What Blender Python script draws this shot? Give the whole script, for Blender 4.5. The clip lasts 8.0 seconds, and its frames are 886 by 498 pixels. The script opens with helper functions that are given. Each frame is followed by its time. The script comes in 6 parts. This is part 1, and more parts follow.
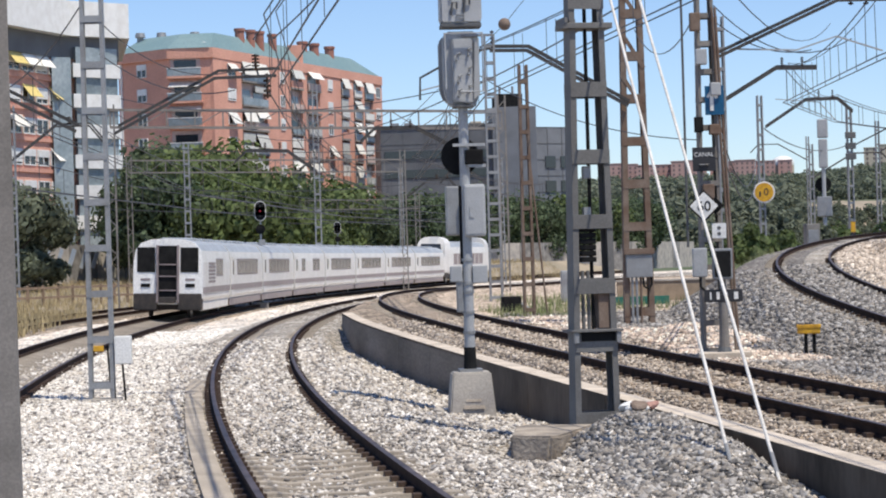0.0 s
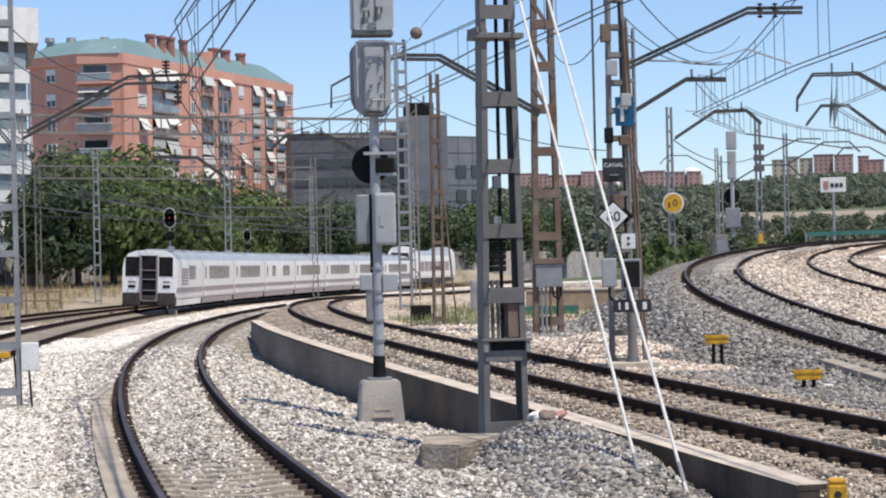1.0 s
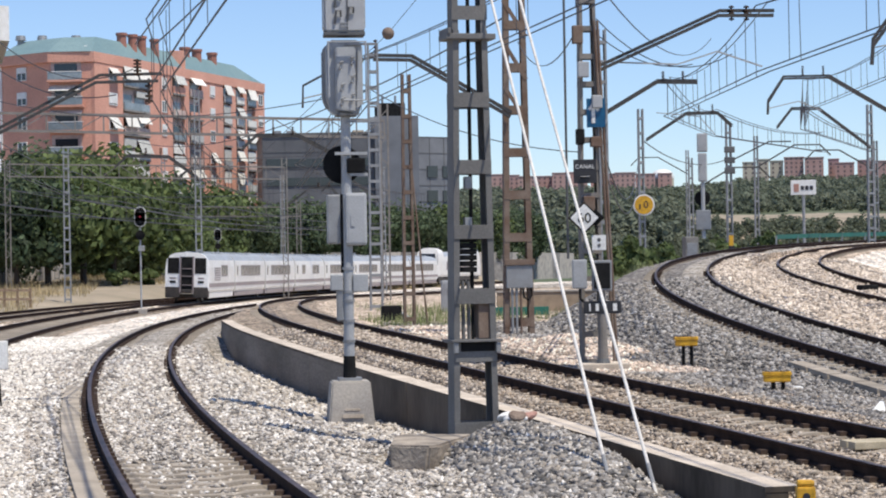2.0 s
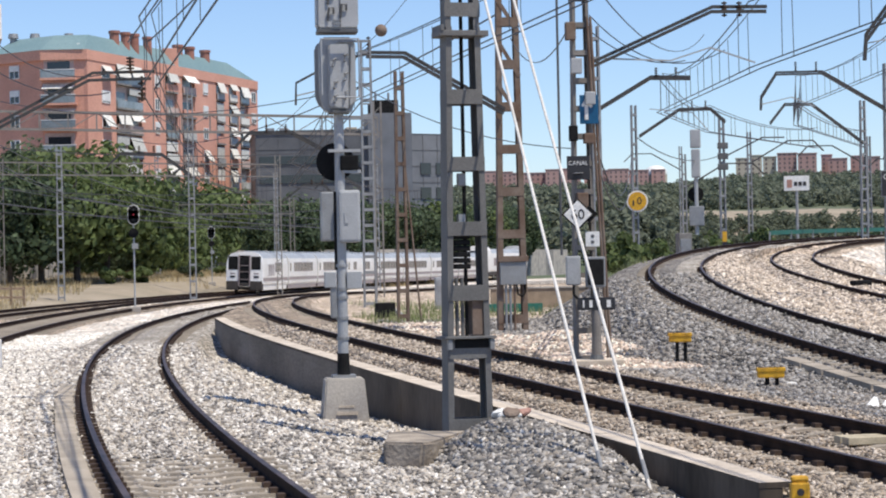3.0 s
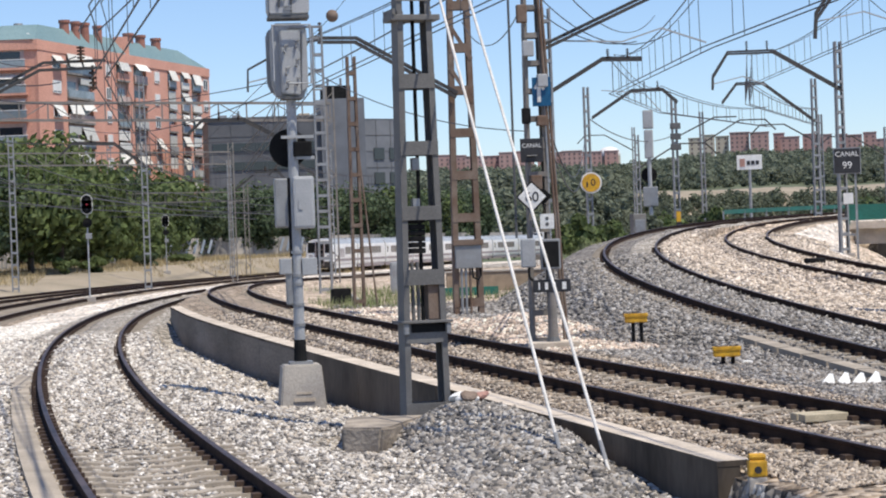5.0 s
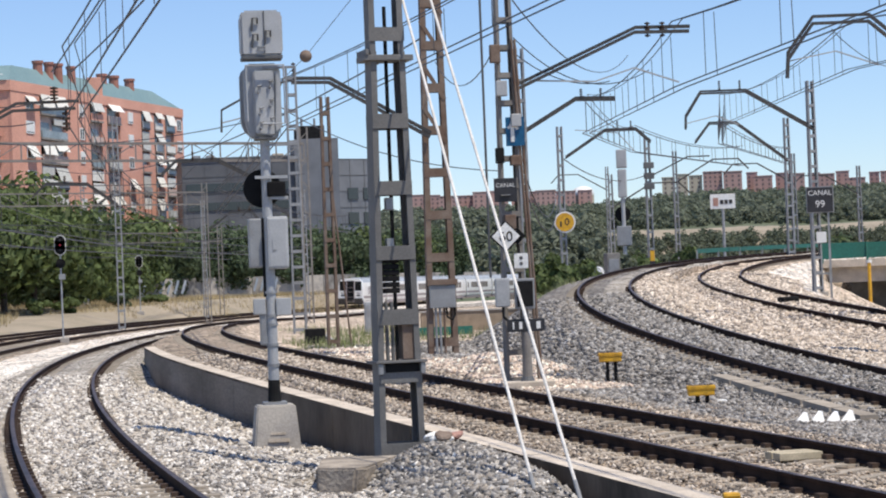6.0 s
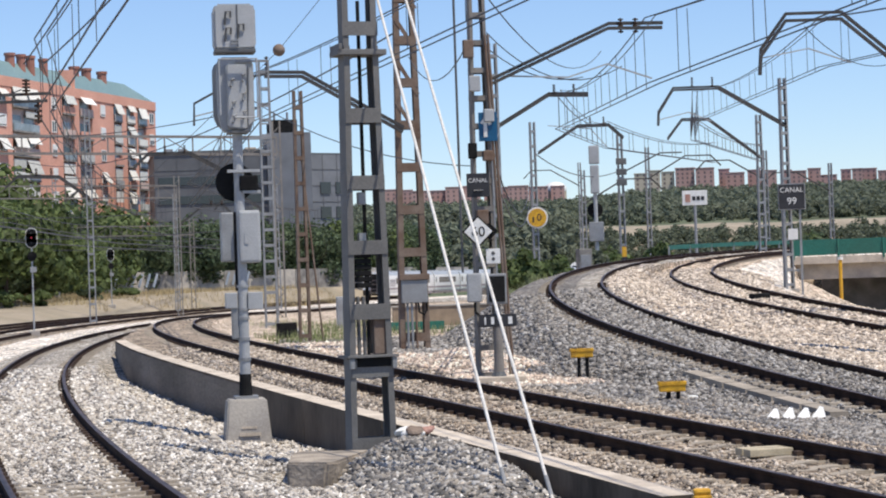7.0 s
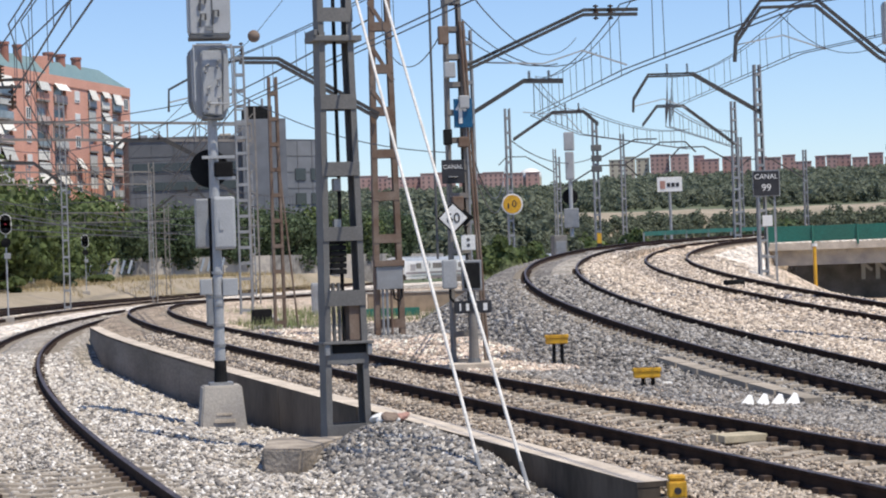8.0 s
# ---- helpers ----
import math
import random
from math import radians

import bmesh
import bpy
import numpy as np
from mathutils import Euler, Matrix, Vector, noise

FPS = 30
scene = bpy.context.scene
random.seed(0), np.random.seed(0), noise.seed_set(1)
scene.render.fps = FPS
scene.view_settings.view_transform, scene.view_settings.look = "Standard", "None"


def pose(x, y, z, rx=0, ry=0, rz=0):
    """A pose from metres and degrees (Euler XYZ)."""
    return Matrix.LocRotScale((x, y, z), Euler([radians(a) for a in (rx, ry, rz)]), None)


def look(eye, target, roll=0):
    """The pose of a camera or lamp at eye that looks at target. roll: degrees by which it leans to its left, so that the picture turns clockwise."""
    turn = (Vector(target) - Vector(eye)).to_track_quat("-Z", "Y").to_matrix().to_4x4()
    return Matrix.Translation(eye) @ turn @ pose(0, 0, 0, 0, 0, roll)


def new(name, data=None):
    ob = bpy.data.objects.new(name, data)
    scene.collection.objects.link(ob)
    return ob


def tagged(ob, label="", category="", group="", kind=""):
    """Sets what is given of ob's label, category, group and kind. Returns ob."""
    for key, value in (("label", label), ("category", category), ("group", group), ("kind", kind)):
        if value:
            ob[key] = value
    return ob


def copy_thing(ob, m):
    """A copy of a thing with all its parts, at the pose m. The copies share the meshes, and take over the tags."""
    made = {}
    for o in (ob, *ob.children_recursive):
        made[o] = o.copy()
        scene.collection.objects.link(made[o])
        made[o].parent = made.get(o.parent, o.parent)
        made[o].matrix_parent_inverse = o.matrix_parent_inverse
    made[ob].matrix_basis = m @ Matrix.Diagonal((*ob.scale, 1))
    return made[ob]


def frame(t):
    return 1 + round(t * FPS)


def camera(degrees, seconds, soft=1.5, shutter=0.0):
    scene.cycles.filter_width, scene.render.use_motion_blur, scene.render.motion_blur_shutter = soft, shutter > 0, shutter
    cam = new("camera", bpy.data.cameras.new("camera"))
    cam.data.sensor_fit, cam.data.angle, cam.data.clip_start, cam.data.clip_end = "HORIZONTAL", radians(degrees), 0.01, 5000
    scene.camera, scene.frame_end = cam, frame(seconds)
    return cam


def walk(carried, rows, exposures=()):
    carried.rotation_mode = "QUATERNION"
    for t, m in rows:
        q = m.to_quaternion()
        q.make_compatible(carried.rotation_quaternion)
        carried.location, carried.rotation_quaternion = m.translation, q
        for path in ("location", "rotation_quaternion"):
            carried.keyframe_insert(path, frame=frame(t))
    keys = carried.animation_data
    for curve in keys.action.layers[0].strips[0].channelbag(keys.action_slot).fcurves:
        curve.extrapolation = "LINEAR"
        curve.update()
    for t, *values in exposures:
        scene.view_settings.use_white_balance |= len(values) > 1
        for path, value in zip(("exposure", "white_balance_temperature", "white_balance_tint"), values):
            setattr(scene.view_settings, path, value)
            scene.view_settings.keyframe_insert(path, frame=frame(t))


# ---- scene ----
# ------------------------------------------------------------------ camera
cam = camera(23.0, 8.0, soft=2.0)
EYE = (0.0, 0.0, 2.12)
PAN = [(0.0, -4.009, 0.310, 1.70), (0.5, -5.472, 0.088, 1.37), (1.0, -6.377, 0.475, 1.281), (1.5, -7.083, 0.436, 0.969),
       (1.7, -7.125, 0.478, 0.97), (3.0, -7.315, 0.391, 1.171), (3.5, -7.451, 0.253, 1.443), (4.0, -7.715, -0.015, 1.718), (4.2, -7.783, -0.222, 1.789),
       (5.3, -8.700, 0.205, 2.26), (5.5, -8.760, 0.472, 2.323), (6.0, -9.178, 0.964, 2.297), (6.5, -9.616, 0.870, 2.277), (7.0, -9.914, 0.803, 1.997),
       (7.5, -10.217, 0.617, 1.986), (8.0, -10.570, 0.423, 1.991)]
walk(cam, [(t, pose(*EYE, 90 + p, r, y)) for t, y, p, r in PAN])

# ------------------------------------------------------------------ light
SUN_TO = Vector((0.29, -0.33, 1.00)).normalized()
world = bpy.data.worlds.new("sky")
scene.world = world
world.use_nodes = True
wn = world.node_tree
sky = wn.nodes.new("ShaderNodeTexSky")
sky.sky_type = "NISHITA"
sky.sun_disc = False
sky.sun_elevation = math.asin(SUN_TO.z)
sky.sun_rotation = math.atan2(SUN_TO.x, SUN_TO.y)
sky.air_density, sky.dust_density, sky.ozone_density = 1.0, 0.15, 1.5
sky.altitude = 650
tone = wn.nodes.new("ShaderNodeMixRGB")
tone.blend_type, tone.inputs[0].default_value = "MULTIPLY", 1.0
tone.inputs[2].default_value = (0.875, 0.965, 1.17, 1)
wn.links.new(sky.outputs[0], tone.inputs[1])
wn.links.new(tone.outputs[0], wn.nodes["Background"].inputs[0])
wn.nodes["Background"].inputs[1].default_value = 0.127
sun_data = bpy.data.lights.new("sun", "SUN")
sun_data.energy, sun_data.angle, sun_data.color = 4.9, radians(0.55), (1.0, 0.92, 0.79)
sun = new("sun", sun_data)
sun.matrix_world = look(SUN_TO * 50, (0, 0, 0))
scene.view_settings.exposure = 0.0

# ------------------------------------------------------------------ materials
def mat(name, base, rough=0.7, metal=0.0, other=None, scale=3.0, mix=0.5, fine=40.0, bump=0.15, dist=0.01, island=0.0, spec=0.4, obj_random=0.0, palette=None):
    """A surface with stains at one scale and grain at a second."""
    m = bpy.data.materials.new(name)
    m.use_nodes = True
    nt = m.node_tree
    n, l = nt.nodes, nt.links
    b = n["Principled BSDF"]
    b.inputs["Roughness"].default_value = rough
    b.inputs["Metallic"].default_value = metal
    b.inputs["Specular IOR Level"].default_value = spec
    co = n.new("ShaderNodeTexCoord")
    big = n.new("ShaderNodeTexNoise")
    big.inputs["Scale"].default_value, big.inputs["Detail"].default_value = scale, 6
    small = n.new("ShaderNodeTexNoise")
    small.inputs["Scale"].default_value, small.inputs["Detail"].default_value = fine, 3
    for t in (big, small):
        l.new(co.outputs["Object"], t.inputs["Vector"])
    r = n.new("ShaderNodeValToRGB")
    r.color_ramp.elements[0].position, r.color_ramp.elements[1].position = 0.35, 0.68
    r.color_ramp.elements[0].color = (*base, 1)
    o = other or tuple(c * 0.72 for c in base)
    r.color_ramp.elements[1].color = (*[a + (c - a) * mix * 2 if mix < 0.5 else c for a, c in zip(base, o)], 1)
    l.new(big.outputs["Fac"], r.inputs["Fac"])
    v = n.new("ShaderNodeHueSaturation")
    l.new(r.outputs["Color"], v.inputs["Color"])
    if palette:
        g = n.new("ShaderNodeNewGeometry")
        pr = n.new("ShaderNodeValToRGB")
        pr.color_ramp.interpolation = "CONSTANT"
        while len(pr.color_ramp.elements) < len(palette):
            pr.color_ramp.elements.new(0.5)
        for i, (e, c) in enumerate(zip(pr.color_ramp.elements, palette)):
            e.position, e.color = i / len(palette), (*c, 1)
        l.new(g.outputs["Random Per Island"], pr.inputs["Fac"])
        mx = n.new("ShaderNodeMixRGB")
        mx.inputs[0].default_value = 0.8
        l.new(r.outputs["Color"], mx.inputs[1])
        l.new(pr.outputs["Color"], mx.inputs[2])
        l.new(mx.outputs[0], v.inputs["Color"])
    mr = n.new("ShaderNodeMapRange")
    mr.inputs["From Min"].default_value, mr.inputs["From Max"].default_value = 0.3, 0.7
    mr.inputs["To Min"].default_value, mr.inputs["To Max"].default_value = 0.84, 1.14
    l.new(small.outputs["Fac"], mr.inputs["Value"])
    last = mr.outputs["Result"]
    for amount, kind in ((island, "ShaderNodeNewGeometry"), (obj_random, "ShaderNodeObjectInfo")):
        if amount:
            g = n.new(kind)
            k = n.new("ShaderNodeMapRange")
            k.inputs["To Min"].default_value, k.inputs["To Max"].default_value = 1 - amount, 1 + amount
            l.new(g.outputs["Random Per Island" if kind == "ShaderNodeNewGeometry" else "Random"], k.inputs["Value"])
            x = n.new("ShaderNodeMath")
            x.operation = "MULTIPLY"
            l.new(last, x.inputs[0])
            l.new(k.outputs["Result"], x.inputs[1])
            last = x.outputs[0]
    l.new(last, v.inputs["Value"])
    l.new(v.outputs["Color"], b.inputs["Base Color"])
    if bump:
        bp = n.new("ShaderNodeBump")
        bp.inputs["Strength"].default_value, bp.inputs["Distance"].default_value = bump, dist
        l.new(small.outputs["Fac"], bp.inputs["Height"])
        l.new(bp.outputs["Normal"], b.inputs["Normal"])
    return m


def glow(name, colour, strength):
    m = mat(name, colour, 0.3, bump=0)
    b = m.node_tree.nodes["Principled BSDF"]
    b.inputs["Emission Color"].default_value = (*colour, 1)
    b.inputs["Emission Strength"].default_value = strength
    return m


GREYS = ((0.66, 0.615, 0.555), (0.17, 0.158, 0.147), (0.46, 0.418, 0.365), (0.88, 0.84, 0.78), (0.30, 0.265, 0.228), (0.54, 0.505, 0.465), (0.09, 0.083, 0.077), (0.52, 0.45, 0.37))
STONE = mat("ballast_stone", (0.54, 0.49, 0.45), 0.9, other=(0.34, 0.32, 0.29), scale=0.35, fine=30, bump=0.3, palette=GREYS)
STONE_B = mat("brown_stone", (0.42, 0.375, 0.32), 0.9, other=(0.30, 0.26, 0.22), scale=0.4, fine=30, bump=0.3, palette=tuple((a * 0.76, b * 0.69, c * 0.62) for a, b, c in GREYS))
STONE_D = mat("slate_stone", (0.32, 0.315, 0.31), 0.9, other=(0.22, 0.215, 0.21), scale=0.4, fine=30, bump=0.3, palette=tuple((a * 0.54, b * 0.54, c * 0.55) for a, b, c in GREYS))
STONE_TP = mat("cream_stone", (0.70, 0.59, 0.49), 0.92, other=(0.50, 0.41, 0.34), scale=0.5, fine=30, bump=0.3, palette=tuple((min(a * 1.2, 0.9), b * 1.05, c * 0.97) for a, b, c in GREYS))
STONE_T = mat("tan_stone", (0.56, 0.48, 0.40), 0.92, other=(0.40, 0.35, 0.30), scale=0.5, fine=30, bump=0.3, palette=tuple((a * 1.02, b * 0.93, c * 0.85) for a, b, c in GREYS))
STONE_PALE = mat("pale_stone", (0.82, 0.78, 0.72), 0.92, other=(0.62, 0.57, 0.50), scale=0.7, fine=30, bump=0.3, island=0.35)


def gravel(name, palette, cells=11.0, patch=0.5):
    """Packed stones: a cell pattern in several greys, with paler and darker patches."""
    m = bpy.data.materials.new(name)
    m.use_nodes = True
    n, l = m.node_tree.nodes, m.node_tree.links
    b = n["Principled BSDF"]
    b.inputs["Roughness"].default_value = 0.95
    b.inputs["Specular IOR Level"].default_value = 0.2
    co = n.new("ShaderNodeTexCoord")
    vo = n.new("ShaderNodeTexVoronoi")
    vo.inputs["Scale"].default_value = cells
    sep = n.new("ShaderNodeSeparateColor")
    ra = n.new("ShaderNodeValToRGB")
    ra.color_ramp.interpolation = "CONSTANT"
    while len(ra.color_ramp.elements) < len(palette):
        ra.color_ramp.elements.new(0.5)
    for i, (e, c) in enumerate(zip(ra.color_ramp.elements, palette)):
        e.position, e.color = i / len(palette), (*c, 1)
    no = n.new("ShaderNodeTexNoise")
    no.inputs["Scale"].default_value, no.inputs["Detail"].default_value = patch, 5
    mr = n.new("ShaderNodeMapRange")
    mr.inputs["From Min"].default_value, mr.inputs["From Max"].default_value = 0.32, 0.68
    mr.inputs["To Min"].default_value, mr.inputs["To Max"].default_value = 0.72, 1.22
    hs = n.new("ShaderNodeHueSaturation")
    bp = n.new("ShaderNodeBump")
    bp.inputs["Strength"].default_value, bp.inputs["Distance"].default_value = 1.0, 0.05
    bp.invert = True
    for t in (vo, no):
        l.new(co.outputs["Object"], t.inputs["Vector"])
    l.new(vo.outputs["Color"], sep.inputs[0])
    l.new(sep.outputs[0], ra.inputs["Fac"])
    l.new(ra.outputs["Color"], hs.inputs["Color"])
    l.new(no.outputs["Fac"], mr.inputs["Value"])
    l.new(mr.outputs["Result"], hs.inputs["Value"])
    l.new(hs.outputs["Color"], b.inputs["Base Color"])
    l.new(vo.outputs["Distance"], bp.inputs["Height"])
    l.new(bp.outputs["Normal"], b.inputs["Normal"])
    return m


def tint(p, r, g, b):
    return tuple((min(x * r, 0.9), min(y * g, 0.87), min(z * b, 0.83)) for x, y, z in p)


BALLAST = gravel("ballast_bed", tint(GREYS, 0.74, 0.73, 0.71))
BALLAST_D = gravel("slate_bed", tint(GREYS, 0.46, 0.46, 0.47))
PALE = gravel("pale_gravel", tint(GREYS, 1.6, 1.53, 1.45), 9.0)
TAN = gravel("tan_gravel", tint(GREYS, 1.02, 0.90, 0.78), 9.0)
BROWN_BED = gravel("brown_bed", tint(GREYS, 0.68, 0.60, 0.52))
DRY = mat("dry_earth", (0.36, 0.30, 0.225), 0.95, other=(0.25, 0.215, 0.155), scale=0.15, fine=8, bump=0.7, dist=0.05)
RAIL = mat("rail_side", (0.029, 0.018, 0.014), 0.92, 0.0, spec=0.12, other=(0.055, 0.033, 0.025), scale=4, fine=60)
RAILTOP = mat("rail_head", (0.15, 0.112, 0.10), 0.5, 0.6, other=(0.06, 0.045, 0.04), scale=2, fine=80, bump=0.03)
SLEEPER = mat("sleeper_concrete", (0.40, 0.345, 0.28), 0.9, other=(0.27, 0.235, 0.19), scale=1.5, fine=40, obj_random=0.12)
CLIP = mat("rail_clip", (0.09, 0.06, 0.045), 0.8, 0.3)
CONC = mat("concrete", (0.48, 0.435, 0.375), 0.88, other=(0.31, 0.29, 0.27), scale=1.3, fine=30, bump=0.25)
CONC_R = mat("broken_concrete", (0.42, 0.36, 0.29), 0.92, other=(0.17, 0.148, 0.125), scale=2.2, fine=18, bump=0.7, dist=0.03)
CONC_D = mat("stained_concrete", (0.29, 0.275, 0.255), 0.9, other=(0.15, 0.14, 0.13), scale=1.1, fine=26, bump=0.25)
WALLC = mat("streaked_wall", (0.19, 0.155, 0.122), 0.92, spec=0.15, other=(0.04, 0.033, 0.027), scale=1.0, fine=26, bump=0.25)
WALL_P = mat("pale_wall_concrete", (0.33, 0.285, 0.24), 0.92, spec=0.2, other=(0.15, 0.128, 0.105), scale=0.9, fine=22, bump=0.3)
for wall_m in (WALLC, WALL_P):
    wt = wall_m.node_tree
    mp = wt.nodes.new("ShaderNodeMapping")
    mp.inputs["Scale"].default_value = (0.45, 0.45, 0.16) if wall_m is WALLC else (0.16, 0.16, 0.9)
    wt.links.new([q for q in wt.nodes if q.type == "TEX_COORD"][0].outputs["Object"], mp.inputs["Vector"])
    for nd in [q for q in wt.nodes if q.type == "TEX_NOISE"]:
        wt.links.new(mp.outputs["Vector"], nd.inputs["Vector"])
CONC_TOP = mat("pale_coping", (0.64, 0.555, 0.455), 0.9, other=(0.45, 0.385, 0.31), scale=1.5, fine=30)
STEEL_D = mat("painted_dark_steel", (0.095, 0.10, 0.105), 0.6, 0.2, other=(0.14, 0.14, 0.14), scale=1.5, fine=50, bump=0.06)
POST_G = mat("grey_post_paint", (0.17, 0.167, 0.163), 0.65, 0.05, other=(0.12, 0.117, 0.113), scale=1.2, fine=45, bump=0.08)
# arm steel with the shade of the undersides put into its colour
ARM_SHADED = mat("shaded_arm_steel", (0.045, 0.045, 0.047), 0.7, 0.1, other=(0.075, 0.07, 0.065), scale=1.5, fine=40, bump=0.05)
STEEL_G = mat("galvanised_steel", (0.34, 0.35, 0.36), 0.55, 0.4, other=(0.25, 0.25, 0.25), scale=2.5, fine=50, bump=0.06)
STEEL_L = mat("pale_grey_steel", (0.42, 0.43, 0.44), 0.55, 0.15, other=(0.35, 0.36, 0.37), scale=2, fine=50, bump=0.05)
RUST = mat("rusty_steel", (0.155, 0.10, 0.072), 0.85, 0.15, other=(0.23, 0.18, 0.145), scale=2.2, fine=35, bump=0.2)
STEEL_W = mat("weathered_steel", (0.19, 0.175, 0.16), 0.8, 0.1, other=(0.26, 0.24, 0.22), scale=2.0, fine=40, bump=0.1)
BLACK = mat("matt_black", (0.010, 0.010, 0.011), 0.85, spec=0.12, other=(0.02, 0.02, 0.02), bump=0.02)
WIRE = mat("copper_wire", (0.10, 0.10, 0.11), 0.6, 0.5, bump=0)
GUY = mat("pale_rod", (0.72, 0.70, 0.66), 0.5, 0.1, other=(0.60, 0.57, 0.52), fine=30, bump=0.05)
YELLOW = mat("yellow_paint", (0.72, 0.40, 0.025), 0.55, other=(0.52, 0.27, 0.03), scale=6, fine=40)
WHITE = mat("white_paint", (0.80, 0.80, 0.78), 0.45, other=(0.70, 0.69, 0.66), scale=1.5, fine=30, bump=0.03)
BLUE = mat("blue_enamel", (0.01, 0.11, 0.24), 0.4, bump=0.02)
GLASS = mat("dark_glass", (0.02, 0.024, 0.028), 0.08, other=(0.03, 0.034, 0.038), spec=0.7, bump=0)
BRICK = mat("orange_brick", (0.69, 0.365, 0.275), 0.85, other=(0.61, 0.31, 0.23), scale=0.25, fine=6, bump=0.1)
# red brick of the distant rows, paled in its colour to give haze
BRICK_HAZE = mat("hazed_red_brick", (0.50, 0.32, 0.29), 0.9, other=(0.42, 0.26, 0.235), scale=0.05, fine=3, bump=0)
ROOF_T = mat("verdigris_roof", (0.155, 0.245, 0.26), 0.6, other=(0.19, 0.28, 0.29), scale=0.2, fine=4, bump=0.05)
GREY_CLAD = mat("grey_cladding", (0.115, 0.12, 0.13), 0.6, other=(0.145, 0.15, 0.16), scale=0.12, fine=0.5, bump=0)
BEIGE = mat("beige_render", (0.52, 0.45, 0.36), 0.85, other=(0.45, 0.39, 0.31), scale=0.1, fine=3, bump=0)
LEAF = mat("leaf_dark", (0.070, 0.105, 0.055), 0.7, other=(0.10, 0.135, 0.07), scale=0.15, fine=1.5, bump=0, island=0.45)
LEAF_L = mat("leaf_light", (0.105, 0.145, 0.05), 0.7, other=(0.14, 0.18, 0.065), scale=0.2, fine=1.5, bump=0, island=0.4)
LEAF_G = mat("leaf_olive", (0.16, 0.18, 0.12), 0.75, other=(0.12, 0.14, 0.09), scale=0.2, fine=1.5, bump=0, island=0.4)
BARK = mat("bark", (0.11, 0.085, 0.065), 0.95, bump=0.5)
HILL = mat("wooded_hill", (0.09, 0.115, 0.065), 0.95, other=(0.13, 0.145, 0.09), scale=0.02, fine=0.3, bump=0.6, dist=2.0)
GREENP = mat("green_panel", (0.02, 0.15, 0.115), 0.6, other=(0.03, 0.12, 0.09), scale=0.5, fine=10)
# coach white made brighter for the end wall, painting in the sun on it
T_END_LIT = mat("train_end_lit_white", (0.86, 0.86, 0.84), 0.4, other=(0.80, 0.79, 0.77), scale=0.7, fine=12, bump=0.02)
T_WHITE = mat("train_white", (0.74, 0.73, 0.71), 0.38, other=(0.64, 0.62, 0.59), scale=0.7, fine=12, bump=0.02)
T_SILVER = mat("train_roof_silver", (0.44, 0.47, 0.50), 0.5, 0.25, other=(0.36, 0.38, 0.40), scale=0.6, fine=12, bump=0.02)
T_BAND = mat("train_mauve_band", (0.30, 0.25, 0.25), 0.45, bump=0.02)
T_UNDER = mat("train_underframe", (0.035, 0.033, 0.032), 0.85, other=(0.06, 0.05, 0.045), fine=20)
# side panes: mid grey base colour paints the reflection in the glass
T_PANE_REFL = mat("train_pane_reflection", (0.15, 0.145, 0.14), 0.2, other=(0.22, 0.21, 0.20), scale=0.5, fine=4, spec=0.5, bump=0)
RED_L = glow("red_lamp", (0.5, 0.03, 0.05), 0.25)

def translucent(m, amount=0.4):
    """Lets light through thin leaves."""
    nt = m.node_tree
    b = nt.nodes["Principled BSDF"]
    tr, mx = nt.nodes.new("ShaderNodeBsdfTranslucent"), nt.nodes.new("ShaderNodeMixShader")
    nt.links.new(b.inputs["Base Color"].links[0].from_socket, tr.inputs["Color"])
    mx.inputs[0].default_value = amount
    nt.links.new(b.outputs[0], mx.inputs[1])
    nt.links.new(tr.outputs[0], mx.inputs[2])
    nt.links.new(mx.outputs[0], nt.nodes["Material Output"].inputs["Surface"])


# far foliage: distance haze is put into this paler, greyer green
LEAF_HAZE = mat("leaf_far_hazed", (0.155, 0.18, 0.125), 0.8, other=(0.185, 0.205, 0.145), scale=0.03, fine=0.5, bump=0, island=0.3)
for leafy in (LEAF, LEAF_L, LEAF_G, LEAF_HAZE):
    translucent(leafy)

# ------------------------------------------------------------------ mesh helpers
def obj(name, bm, material, parent=None, label="", category="", kind="", group="", smooth=False):
    me = bpy.data.meshes.new(name)
    bm.to_mesh(me)
    bm.free()
    for m in material if isinstance(material, (list, tuple)) else (material,):
        me.materials.append(m)
    if smooth:
        me.polygons.foreach_set("use_smooth", [True] * len(me.polygons))
    ob = new(name, me)
    ob.parent = parent
    return tagged(ob, label, category, group, kind)


def part(name, bm, material, parent, label="", smooth=False):
    return obj(name, bm, material, parent, label, smooth=smooth)


def thing(name, at, label, category, group="", turn=0.0):
    e = new(name)
    e.empty_display_size = 0.3
    e.matrix_basis = pose(*at, 0, 0, turn)
    return tagged(e, label, category, group)


def box(bm, a, b, mi=0, bevel=0.0):
    """An upright box between two corners."""
    m = Matrix.Translation([(p + q) / 2 for p, q in zip(a, b)]) @ Matrix.Diagonal([abs(q - p) for p, q in zip(a, b)] + [1])
    r = bmesh.ops.create_cube(bm, size=1, matrix=m)
    fs = {f for v in r["verts"] for f in v.link_faces}
    for f in fs:
        f.material_index = mi
    if bevel:
        es = list({e for v in r["verts"] for e in v.link_edges})
        bmesh.ops.bevel(bm, geom=es, offset=bevel, segments=2, affect="EDGES", profile=0.6)
    return bm


